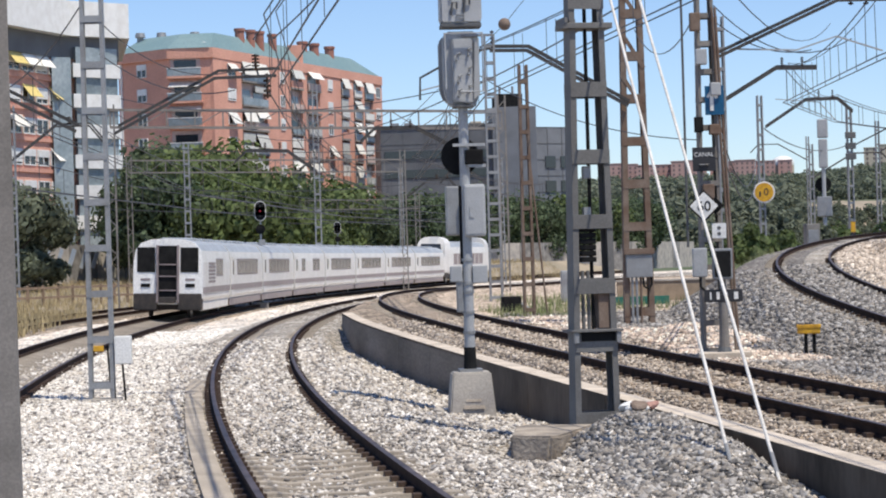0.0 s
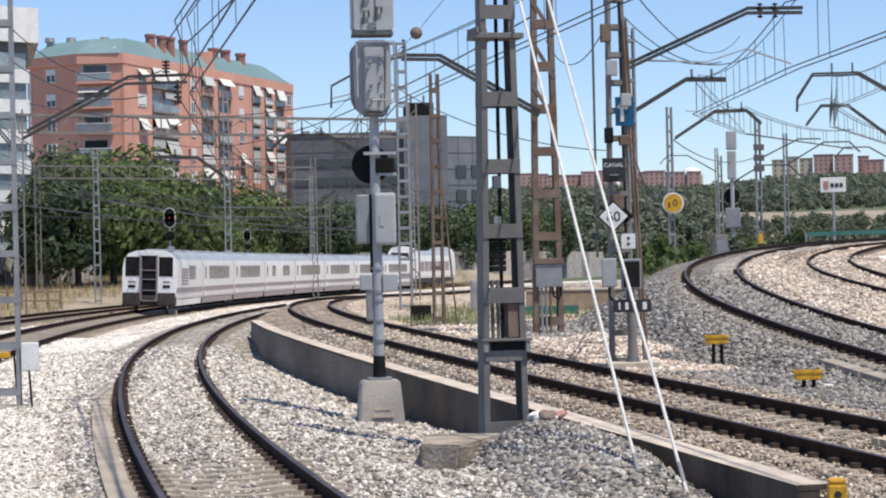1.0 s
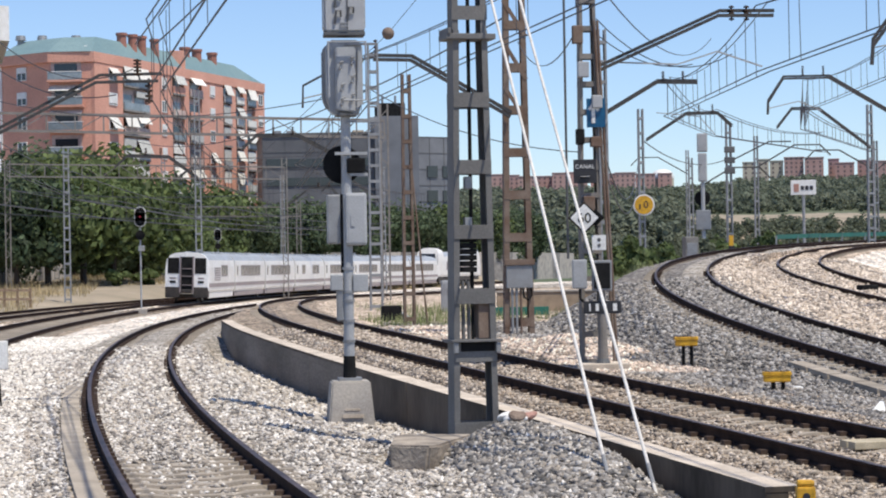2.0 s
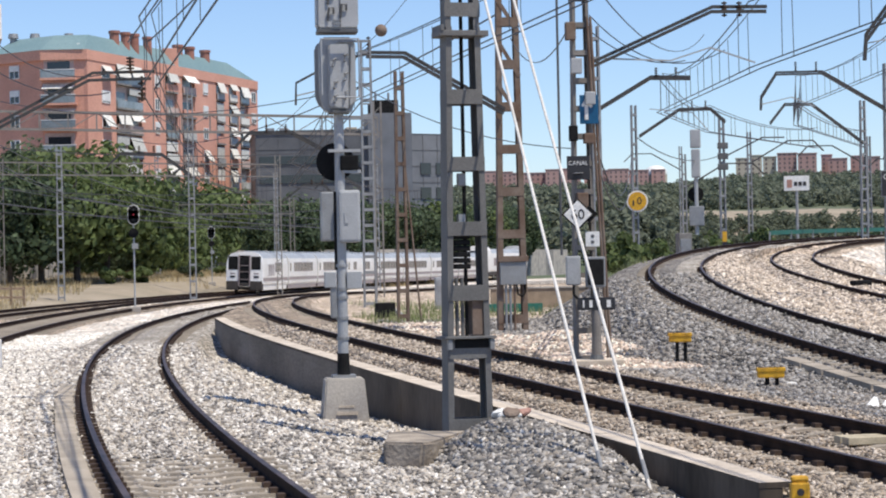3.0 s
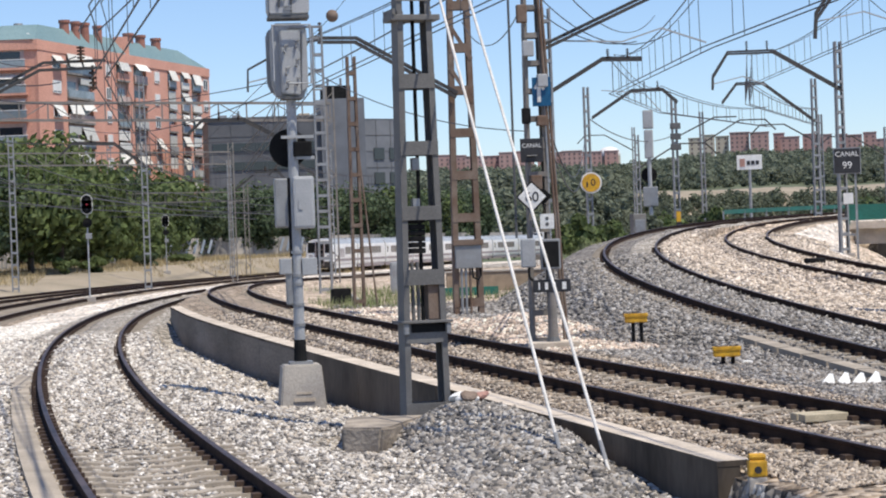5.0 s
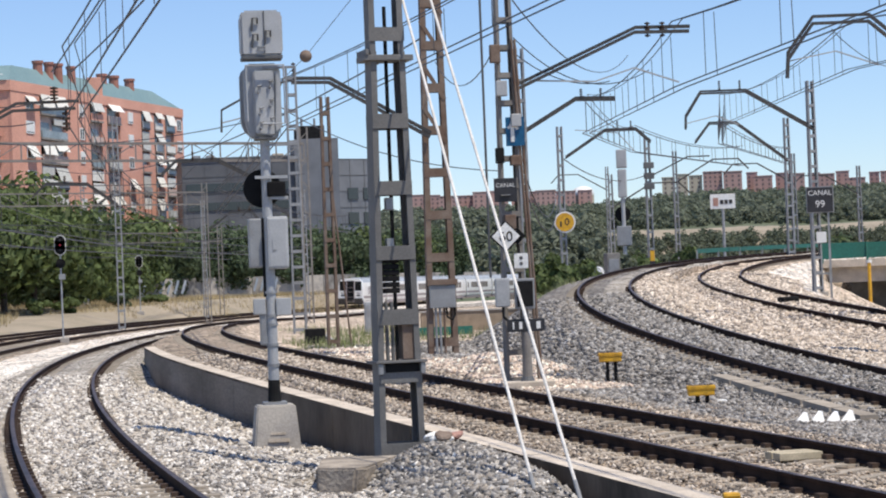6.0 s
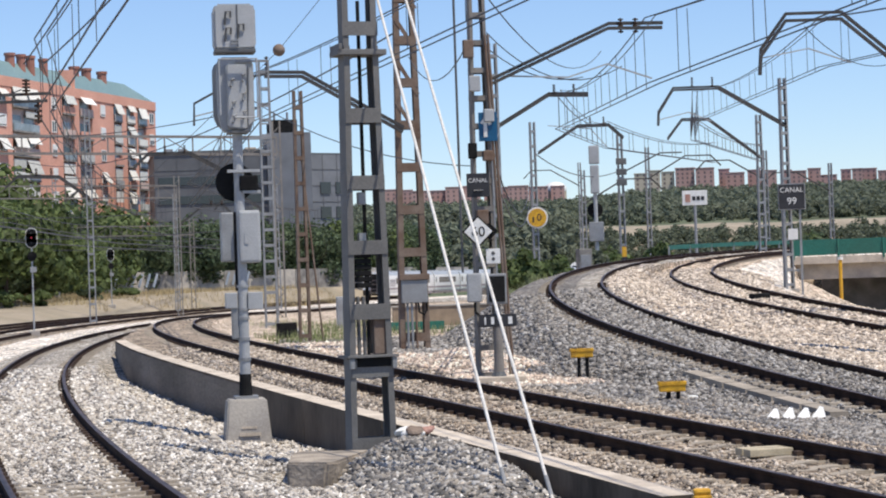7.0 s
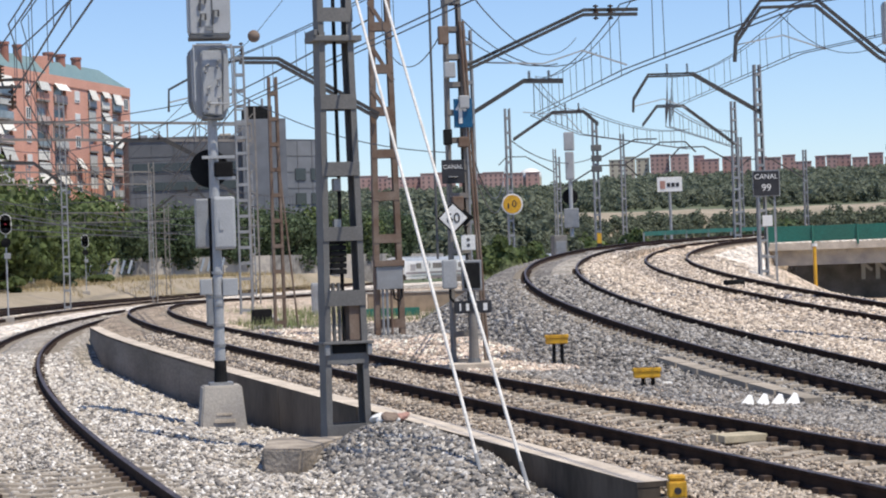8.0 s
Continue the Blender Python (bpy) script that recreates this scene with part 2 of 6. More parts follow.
def bar(bm, a, b, w, h=None, up=(0, 0, 1), mi=0):
    """A straight bar of rectangular section from a to b."""
    a, b = Vector(a), Vector(b)
    d = b - a
    if d.length < 1e-6:
        return bm
    z = d.normalized()
    x = Vector(up).cross(z)
    if x.length < 1e-3:
        x = Vector((1, 0, 0)).cross(z)
        if x.length < 1e-3:
            x = Vector((0, 1, 0)).cross(z)
    x.normalize()
    y = z.cross(x)
    m = Matrix((x, y, z)).transposed().to_4x4()
    m.translation = (a + b) / 2
    r = bmesh.ops.create_cube(bm, size=1, matrix=m @ Matrix.Diagonal((w, h or w, d.length, 1)))
    for v in r["verts"]:
        for f in v.link_faces:
            f.material_index = mi
    return bm


def rod(bm, a, b, r1, r2=None, n=10):
    a, b = Vector(a), Vector(b)
    d = b - a
    m = d.to_track_quat("Z", "Y").to_matrix().to_4x4()
    m.translation = (a + b) / 2
    bmesh.ops.create_cone(bm, cap_ends=True, segments=n, radius1=r1, radius2=r1 if r2 is None else r2, depth=d.length, matrix=m)
    return bm


def disc(bm, c, axis, r, depth, n=24):
    a = Vector(axis).normalized() * depth / 2
    return rod(bm, Vector(c) - a, Vector(c) + a, r, r, n)


def ball(bm, c, r, seg=10, squash=1.0):
    bmesh.ops.create_uvsphere(bm, u_segments=seg, v_segments=max(5, seg // 2 + 1), radius=r, matrix=Matrix.Translation(c) @ Matrix.Diagonal((1, 1, squash, 1)))
    return bm


def B():
    return bmesh.new()


def tube(pts, r, n=4):
    """A wire or a bent bar through points: one closed skin."""
    ps = [Vector(p) for p in pts]
    bm = B()
    rings = []
    for i, p in enumerate(ps):
        d = (ps[min(i + 1, len(ps) - 1)] - ps[max(i - 1, 0)]).normalized()
        x = d.cross(Vector((0, 0, 1)))
        x = x.normalized() if x.length > 1e-3 else Vector((1, 0, 0))
        y = x.cross(d)
        rings.append([bm.verts.new(p + r * (x * math.cos(a) + y * math.sin(a))) for a in [math.pi / n + 2 * math.pi * k / n for k in range(n)]])
    for a, b in zip(rings, rings[1:]):
        for i in range(n):
            bm.faces.new((a[i], a[(i + 1) % n], b[(i + 1) % n], b[i]))
    bm.faces.new(rings[0])
    bm.faces.new(list(reversed(rings[-1])))
    bmesh.ops.recalc_face_normals(bm, faces=bm.faces)
    return bm


# ------------------------------------------------------------------ the lines of the tracks
TRACKS = {"A": (-0.91, 55.3, 0.00251, 0.093, -0.02, 0.16, -0.01), "B": (4.40, 80.3, 0.00276, 0.609, 0.37, 0.44, -0.23),
          "C": (13.14, 38.7, 0.0072, 0.074, 0.92, 2.27, -0.47), "F": (20.42, 48.0, 0.00665, 0.039, 0.63, 2.26, -0.50),
          "D": (-6.29, 61.3, 0.0020, -0.004, 0.0, 0.0, 0.0), "E": (-12.14, 49.0, 0.00193, 0.0, 0.1, 0.0, 0.0)}


def line(k, y):
    """Centre, height and heading of a track where it crosses y."""
    xa, ya, c, c2, z0, z1, z2 = TRACKS[k]
    u = y - ya
    s = (y - 50) / 50
    s = min(max(s, -0.42 if k in "CF" else -0.9), 2.3)
    x, z, h = xa + c * u * u / 2 + c2 * u ** 3 / 1e5, z0 + z1 * s + z2 * s * s, math.atan(c * u + 3 * c2 * u * u / 1e5)
    if k == "F" and y > 55:
        # the outer track closes up to its neighbour and runs beside it over the bridge
        xc, zc, hc = line("C", y)
        gap = (x - xc) * math.cos(hc) - 3.0
        f = min(max((y - 85) / 25, 0), 1)
        f = f * f * (3 - 2 * f)
        x = xc + (3.0 + (gap + math.sqrt(gap * gap + 0.5)) / 2) / math.cos(hc)
        z += (zc - 0.12 - z) * f
        h += (hc - h) * f
    return x, z, h


def beside(k, y, off, dz=0.0):
    x, z, h = line(k, y)
    return Vector((x + off * math.cos(h), y - off * math.sin(h), z + dz))


def wall_x(y):
    return line("B", y)[0] - 2.2 - 0.4 * min(max((y - 25) / 40, 0), 1)

# ------------------------------------------------------------------ ground
def smooth01(a):
    a = min(max(a, 0), 1)
    return a * a * (3 - 2 * a)


def controls(y):
    """Across the ground at y: places, heights and the surface to the right of each."""
    E, D, A, Bt, C, Ft = [line(k, y) for k in "EDABCF"]
    w = wall_x(y)
    low = A[1] - 0.25 - 0.42 * smooth01((76 - y) / 10)
    top = Bt[1] - 0.27
    sl = 1.7
    far = smooth01((y - 98) / 16)
    near = smooth01((45 - y) / 20)
    dip = 0.045 * smooth01((29 - y) / 3)
    dip_b = 0.04 * smooth01((36 - y) / 4)
    bank = 1.5 * smooth01((y - 130) / 110)
    return [(-95, 0.9 + bank, 3), (-34, 0.5 + bank, 3), (E[0] - 6, 0.15 + bank, 3), (E[0] - 1.9, E[1] - 0.28, 5), (E[0], E[1] - 0.2, 5), (E[0] + 1.9, E[1] - 0.25, 1),
            (D[0] - 1.9, D[1] - 0.22, 5), (D[0], D[1] - 0.2, 5), (D[0] + 1.8, D[1] - 0.22, 1), (A[0] - 1.75, A[1] - 0.2, 0),
            (A[0] - 0.4, A[1] - 0.18 - dip, 0), (A[0] + 0.4, A[1] - 0.18 - dip, 0), (A[0] + sl, A[1] - 0.2, 0), (max(w - 0.9, A[0] + 2.0), low + 0.08 + 0.12 * near, 0), (w - 0.06, low + 0.25 * near, 0),
            (w + 0.06, top, 5), (Bt[0] - 1.5, Bt[1] - 0.19, 5), (Bt[0], Bt[1] - 0.165 - dip_b, 5), (Bt[0] + 1.7, Bt[1] - 0.2, 2),
            (max(Bt[0] + 2.8, C[0] - 2.5 - 1.6 * max(C[1] - Bt[1], 0)), min(Bt[1], 0.6) - 0.25, 4), (C[0] - 2.2, C[1] - 0.3, 4), (C[0], C[1] - 0.125, 0), (C[0] + 1.9, C[1] - 0.15, 2),
            (Ft[0] - 1.9, Ft[1] - 0.2, 2), (Ft[0], Ft[1] - 0.125, 2), (Ft[0] + 2.0 - 0.1 * far, Ft[1] - 0.25, 1), (Ft[0] + 4.4 - 2.1 * far, Ft[1] - 0.95, 2), (Ft[0] + 9.5 - 6.6 * far, min(Ft[1] - 3.2, -0.5), 2), (max(170, Ft[0] + 40), -0.6, 3)]


SUBS = 6


def ground_row(y):
    c = controls(y)
    out, last = [], -1e9
    for (xa, za, m), (xb, zb, _) in zip(c, c[1:]):
        for i in range(SUBS):
            f = i / SUBS
            x = max(xa + (xb - xa) * f, last + 0.002)
            last = x
            z = za + (zb - za) * f
            if x < wall_x(y):
                z += 0.06 * noise.noise((x * 1.1, y * 0.9, 7.0)) * smooth01((x - line("A", y)[0] - 1.1) / 0.6)
                z += 0.57 * math.exp(-((x - 4.74) / (0.66 if x > 4.74 else 0.95)) ** 2 - ((y - 26.0) / 3.3) ** 4)
                z += 0.30 * math.exp(-((x - 4.1) / 0.5) ** 2 - ((y - 28.4) / 1.0) ** 2)
                z -= 0.16 * math.exp(-((x - 3.1) / 0.6) ** 2 - ((y - 27.8) / 0.8) ** 2)
            z += 0.42 * math.exp(-((x - 9.0) / 1.3) ** 2 - ((y - 47.5) / 3.0) ** 2)
            out.append((x, z, m))
    out.append((max(c[-1][0], last + 0.01), c[-1][1], 3))
    return out


def make_ground():
    ys = list(np.arange(-24, 8, 2.0)) + list(np.arange(8, 17, 0.4)) + list(np.arange(17, 36, 0.16)) + list(np.arange(36, 60, 0.4)) + list(np.arange(60, 130, 1.0)) + list(np.arange(130, 300, 3.0))
    verts, faces, mats = [], [], []
    n = 0
    for y in ys:
        row = ground_row(y)
        n = len(row)
        for x, z, m in row:
            rough = 0.03 if y < 90 else 0.1
            verts.append((x, y, z + rough * noise.noise((x * 1.7, y * 1.7, 0)) + 0.02 * noise.noise((x * 6, y * 6, 3))))
    first = ground_row(ys[0])
    for j in range(len(ys) - 1):
        for i in range(n - 1):
            a = j * n + i
            faces.append((a, a + 1, a + n + 1, a + n))
            mats.append(first[i][2])
    me = bpy.data.meshes.new("ground")
    me.from_pydata(verts, [], faces)
    for m in (BALLAST, PALE, TAN, DRY, BALLAST_D, BROWN_BED):
        me.materials.append(m)
    me.polygons.foreach_set("material_index", mats)
    return tagged(new("ground", me), "ballast and pale gravel railway ground between the tracks", "ground", kind="structure")


def ground_z(x, y):
    row = ground_row(y)
    return float(np.interp(x, [r[0] for r in row], [r[1] for r in row]))


make_ground()
bm = B()
box(bm, (-1500, -60, -2.4), (1800, 2600, -1.4))
obj("far_ground", bm, DRY, None, "dry open ground reaching to the horizon", "ground", "structure")


# ------------------------------------------------------------------ rails and sleepers
def strip(name, pts, section, mats, label="", parent=None, mi=None, kind="structure", category="rail"):
    """A section swept along points; section: (across, up) pairs, closed."""
    me = bpy.data.meshes.new(name)
    verts, faces, idx = [], [], []
    k = len(section)
    for i, p in enumerate(pts):
        d = (pts[min(i + 1, len(pts) - 1)] - pts[max(i - 1, 0)])
        side = Vector((d.y, -d.x, 0)).normalized()
        for u, v in section:
            verts.append(p + side * u + Vector((0, 0, v)))
    for i in range(len(pts) - 1):
        for j in range(k):
            a, b = i * k + j, i * k + (j + 1) % k
            faces.append((a, a + k, b + k, b))
            idx.append(mi[j] if mi else 0)
    faces += [tuple(range(k)), tuple(reversed(range((len(pts) - 1) * k, len(pts) * k)))]
    idx += [0, 0]
    me.from_pydata(verts, [], faces)
    for m in mats:
        me.materials.append(m)
    me.polygons.foreach_set("material_index", idx)
    ob = new(name, me)
    ob.parent = parent
    return tagged(ob, label, category, kind=kind) if parent is None else ob


RAIL_SEC = [(-0.036, 0), (0.036, 0), (0.036, -0.03), (0.01, -0.045), (0.01, -0.13), (0.07, -0.15), (0.07, -0.165), (-0.07, -0.165), (-0.07, -0.15), (-0.01, -0.13), (-0.01, -0.045), (-0.036, -0.03)]
RAIL_MI = [1] + [0] * 11
SPAN = {"A": (-22, 128), "B": (-22, 190), "C": (-22, 240), "F": (-22, 250), "D": (-22, 290), "E": (-22, 290)}
CANT = {"D": 0.12, "E": 0.06}
for k, (y0, y1) in SPAN.items():
    track = thing("railway_track", (0, 0, 0), "curved broad-gauge railway track on concrete sleepers in ballast", "railway track", "tracks")
    tagged(track, kind="structure")
    for side in (-1, 1):
        pts = [beside(k, y, side * 0.867, CANT.get(k, 0) if side < 0 else 0) for y in np.arange(y0, y1, 1.5)]
        strip("rail", pts, RAIL_SEC, (RAIL, RAILTOP), parent=track, mi=RAIL_MI)

# ------------------------------------------------------------------ retaining wall
def make_wall():
    w = thing("retaining_wall", (0, 0, 0), "low stained concrete retaining wall with a pale coping beside the track", "wall")
    tagged(w, kind="structure")
    ys = list(np.arange(20.6, 76.5, 1.4))
    low = [(-0.12, -1.4), (0.12, -1.4), (0.12, 0.0), (-0.12, 0.0)]
    joints = ys[::4] + [ys[-1]]
    for a, b in zip(joints, joints[1:]):
        pts = [Vector((wall_x(y), y, line("B", y)[1] - 0.16)) for y in np.linspace(a + 0.02, b - 0.02, 10)]
        # panels starting beyond y = 42 are paler, the nearer ones darker
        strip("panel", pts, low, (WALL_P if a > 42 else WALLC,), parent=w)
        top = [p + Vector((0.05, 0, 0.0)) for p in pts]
        # only the top is pale; shade on the sides is painted with wall colour
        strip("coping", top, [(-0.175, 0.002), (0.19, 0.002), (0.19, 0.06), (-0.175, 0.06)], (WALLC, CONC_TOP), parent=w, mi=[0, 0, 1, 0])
    return w


make_wall()

# ------------------------------------------------------------------ the train
CAR_L = 13.55
BODY = [(-1.28, 0.55), (-1.44, 0.80), (-1.46, 1.6), (-1.44, 2.35), (-1.36, 2.85), (-1.12, 3.15), (-0.70, 3.30), (0, 3.35),
        (0.70, 3.30), (1.12, 3.15), (1.36, 2.85), (1.44, 2.35), (1.46, 1.6), (1.44, 0.80), (1.28, 0.55)]


def shell(sec, y0, y1, mi=None, caps=True):
    bm = B()
    a = [bm.verts.new((x, y0, z)) for x, z in sec]
    b = [bm.verts.new((x, y1, z)) for x, z in sec]
    n = len(sec)
    for i in range(n):
        f = bm.faces.new((a[i], a[(i + 1) % n], b[(i + 1) % n], b[i]))
        f.material_index = mi(i) if mi else 0
    if caps:
        bm.faces.new(a)
        bm.faces.new(list(reversed(b)))
    bmesh.ops.recalc_face_normals(bm, faces=bm.faces)
    return bm


def wheelset(parent, y):
    for x in (-0.83, 0.83):
        bm = B()
        disc(bm, (x, y, 0.42), (1, 0, 0), 0.42, 0.13, 20)
        w = part("wheel", bm, T_UNDER, parent)
        bm = B()
        disc(bm, (x + math.copysign(0.07, x), y, 0.42), (1, 0, 0), 0.3, 0.02, 16)
        part("rim", bm, STEEL_G, w)
    part("axle", rod(B(), (-0.8, y, 0.42), (0.8, y, 0.42), 0.08), T_UNDER, parent)


def make_car(kind, label):
    """A low articulated coach; its tail is at y = 0 and it runs on towards +y."""
    L = 11.6 if kind == "tail" else CAR_L
    c = thing("train_coach", (0, 0, 0), label, "train coach", "coaches of the train")
    part("body", shell(BODY, 0.10 if kind == "tail" else 0.34, L - 0.05, lambda i: 1 if 4 <= i <= 9 else 0), (T_WHITE, T_SILVER), c, smooth=False)
    for s in (-1, 1):
        bm = B()
        box(bm, (s * 1.455, 0.36, 1.02), (s * 1.475, L - 0.02, 1.28))
        part("stripe", bm, T_BAND, c, "mauve stripe along the side")
        bm = B()
        box(bm, (s * 1.30, 0.4, 0.28), (s * 1.38, L - 0.2, 0.62), bevel=0.02)
        part("skirt", bm, T_BAND if kind != "tail" else T_WHITE, c)
        wins = {"seat": [2.6 + 1.46 * i for i in range(6)], "tail": [5.6, 6.9], "diner": [3.2, 8.0, 9.6]}[kind]
        for y in wins:
            bm = B()
            box(bm, (s * 1.435, y, 1.72), (s * 1.468, y + 1.42, 2.52), bevel=0.012)
            w = part("window", bm, T_BAND, c)
            bm = B()
            box(bm, (s * 1.46, y + 0.07, 1.79), (s * 1.474, y + 1.35, 2.45))
            part("pane", bm, T_PANE_REFL, w)
        if kind != "tail":
            bm = B()
            box(bm, (s * 1.45, 0.6, 0.72), (s * 1.474, 1.4, 2.62), bevel=0.01)
            part("door", bm, T_WHITE, c)
            bm = B()
            box(bm, (s * 1.46, 0.8, 1.75), (s * 1.482, 1.2, 2.45))
            part("door_window", bm, GLASS, c)
        else:
            for y in (2.6, 3.5, 4.4):
                bm = B()
                for i in range(6):
                    box(bm, (s * 1.45, y, 1.45 + 0.16 * i), (s * 1.472, y + 0.7, 1.55 + 0.16 * i))
                part("grille", bm, T_BAND, c)
    bm = shell([(x * 0.92, 0.6 + (z - 0.6) * 0.93) for x, z in BODY], -0.25, 0.40)
    if kind != "tail":
        part("bellows", bm, T_UNDER, c)
    else:
        bm.free()
    for y in (3.0, 6.4, 9.6):
        part("roof_unit", box(B(), (-0.7, y, 3.28), (0.7, y + 1.6, 3.42), bevel=0.05), T_SILVER, c)
    bm = B()
    box(bm, (-1.1, 0.3, 0.32), (1.1, L - 0.4, 0.60))
    part("underframe", bm, T_UNDER, c)
    wheelset(c, 0.9 if kind == "tail" else -0.05)
    if kind == "tail":
        bm = shell([(x * 1.01, z + 0.015) for x, z in BODY], -0.02, 0.35)
        part("end_wall", bm, T_END_LIT, c, "white end wall")
        bm = B()
        box(bm, (-0.40, -0.045, 0.75), (0.40, -0.015, 3.05))
        part("gangway", bm, BLACK, c, "open dark gangway")
        for x in (-0.44, 0.44):
            bm = B()
            box(bm, (x - 0.05, -0.12, 0.62), (x + 0.05, -0.01, 3.08), bevel=0.015)
            part("gangway_frame", bm, T_BAND, c)
        for z in (1.15, 1.75, 2.25):
            part("gangway_rail", bar(B(), (-0.36, -0.08, z), (0.36, -0.08, z), 0.05), T_BAND, c)
        for s in (-1, 1):
            bm = B()
            box(bm, (s * 0.54, -0.045, 1.92), (s * 1.30, -0.01, 2.98), bevel=0.01)
            part("end_window", bm, BLACK, c, "dark end window")
            bm = B()
            box(bm, (s * 0.75, -0.05, 1.28), (s * 1.15, -0.01, 1.44), bevel=0.01)
            part("tail_light", bm, BLACK, c)
            bm = B()
            box(bm, (s * 0.75, -0.035, 1.56), (s * 1.15, -0.012, 1.66))
            part("number_bars", bm, T_BAND, c)
            bm = B()
            box(bm, (s * 0.44, -0.12, 0.30), (s * 1.45, 0.5, 1.02), bevel=0.06)
            part("apron", bm, T_UNDER, c)
        bm = B()
        box(bm, (-0.35, -0.35, 0.62), (0.35, 0.1, 0.86), bevel=0.04)
        part("coupler", bm, T_UNDER, c)
    return c


def make_loco():
    c = thing("locomotive", (0, 0, 0), "white diesel locomotive with a cab at each end", "locomotive")
    sec = [(x, 0.95 + (z - 0.55) * 1.05) for x, z in BODY]
    part("body", shell(sec, 2.6, 19.4, lambda i: 1 if 4 <= i <= 9 else 0), (T_WHITE, T_SILVER), c)
    for y0, y1, s in ((0, 2.8, 1), (19.2, 22.0, -1)):
        bm = B()
        tall = [(x * 1.0, 0.85 + (z - 0.55) * 1.24) for x, z in BODY]
        a, b = (y0 + 0.0, y1) if s > 0 else (y1, y0)
        va = [bm.verts.new((x * 0.92, a + s * (0.25 + 0.75 * max(0, (z - 2.2) / 2.0)), z)) for x, z in tall]
        vb = [bm.verts.new((x, b, z)) for x, z in tall]
        n = len(tall)
        for i in range(n):
            bm.faces.new((va[i], va[(i + 1) % n], vb[(i + 1) % n], vb[i]))
        bm.faces.new(va)
        bm.faces.new(vb)
        bmesh.ops.recalc_face_normals(bm, faces=bm.faces)
        cab = part("cab", bm, T_WHITE, c)
        bm = B()
        for x0, x1 in ((-1.05, 1.05),):
            e = a + s * 0.36
            q = [bm.verts.new(p) for p in ((x0, e - s * 0.03, 2.75), (x1, e - s * 0.03, 2.75), (x1 * 0.86, e + s * 0.32, 3.65), (x0 * 0.86, e + s * 0.32, 3.65))]
            q2 = [bm.verts.new(v.co + Vector((0, s * 0.2, 0))) for v in q]
            bm.faces.new(q)
            for i in range(4):
                bm.faces.new((q[i], q[(i + 1) % 4], q2[(i + 1) % 4], q2[i]))
        bmesh.ops.recalc_face_normals(bm, faces=bm.faces)
        part("windscreen", bm, GLASS, cab)
    for s in (-1, 1):
        bm = B()
        for i in range(7):
            box(bm, (s * 1.455, 4 + i * 2.0, 1.75), (s * 1.48, 5.6 + i * 2.0, 2.75))
        part("side_grilles", bm, T_BAND, c)
    bm = B()
    box(bm, (-1.3, 1.0, 0.5), (1.3, 21.0, 0.98))
    part("underframe", bm, T_UNDER, c)
    for y in (3.2, 5.9, 16.1, 18.8):
        wheelset(c, y)
    bm = B()
    box(bm, (-1.2, 8.5, 0.3), (1.2, 13.5, 0.9), bevel=0.08)
    part("fuel_tank", bm, T_UNDER, c)
    return c


def track_table(k):
    """Distance run along a track against y."""
    ys = np.arange(20, 460, 1.0)
    xs = np.array([line(k, y)[0] for y in ys])
    s = np.concatenate([[0], np.cumsum(np.hypot(np.diff(xs), np.diff(ys)))])
    return ys, s


RUN_Y, RUN_S = track_table("D")


def on_run(s):
    y = float(np.interp(s, RUN_S, RUN_Y))
    p = beside("D", y, 0.0, 0.06)
    return p


def run_pose(s, length):
    a, b = on_run(s), on_run(s + length)
    d = b - a
    return pose(*a, 0, 2.0, math.degrees(math.atan2(-d.x, d.y)))


train = [(make_car("tail", "white generator coach with an open gangway at the train tail"), 11.75)]
first = make_car("seat", "white low coach with a dark window band and mauve stripe")
train.append((first, 13.7))
diner = None
for i in range(6):
    if i == 1:
        diner = make_car("diner", "white low coach with three wide-spaced windows and mauve stripe")
        train.append((diner, 13.7))
    else:
        train.append((copy_thing(first, Matrix()), 13.7))
train.append((make_loco(), 22.5))

# ------------------------------------------------------------------ buildings
def facade_window(parent, o, u, n, w, h, kind, rnd):
    """A window with its frame, and a blind or an awning, on a wall: o its lower left corner, u along the wall, n out of it."""
    up = Vector((0, 0, 1))
    win = B()
    c = [o, o + u * w, o + u * w + up * h, o + up * h]
    f = [win.verts.new(p + n * 0.06) for p in c]
    b = [win.verts.new(p - n * 0.10) for p in c]
    win.faces.new(f)
    for i in range(4):
        win.faces.new((f[i], b[i], b[(i + 1) % 4], f[(i + 1) % 4]))
    bmesh.ops.recalc_face_normals(win, faces=win.faces)
    w_ob = part("window", win, GLASS, parent)
    fr = B()
    for a, b2 in ((c[0], c[1]), (c[1], c[2]), (c[2], c[3]), (c[3], c[0]), ((c[0] + c[1]) / 2, (c[2] + c[3]) / 2)):
        bar(fr, a + n * 0.06, b2 + n * 0.06, 0.12, 0.12)
    part("frame", fr, WHITE, w_ob)
    if kind == "awning":
        aw = B()
        d = rnd.uniform(0.9, 1.5)
        q = [o + up * (h + 0.1) - u * 0.15 + n * 0.1, o + up * (h + 0.1) + u * (w + 0.15) + n * 0.1, o + up * (h - d) + u * (w + 0.15) + n * 1.0, o + up * (h - d) - u * 0.15 + n * 1.0]
        q1 = [aw.verts.new(p) for p in q]
        q2 = [aw.verts.new(p - up * 0.06) for p in q]
        aw.faces.new(q1)
        aw.faces.new(list(reversed(q2)))
        for i in range(4):
            aw.faces.new((q1[i], q2[i], q2[(i + 1) % 4], q1[(i + 1) % 4]))
        part("awning", aw, AWNING if rnd.random() < 0.7 else AWNING_G, parent)
    if kind == "blind":
        bl = B()
        hh = h * rnd.uniform(0.4, 0.9)
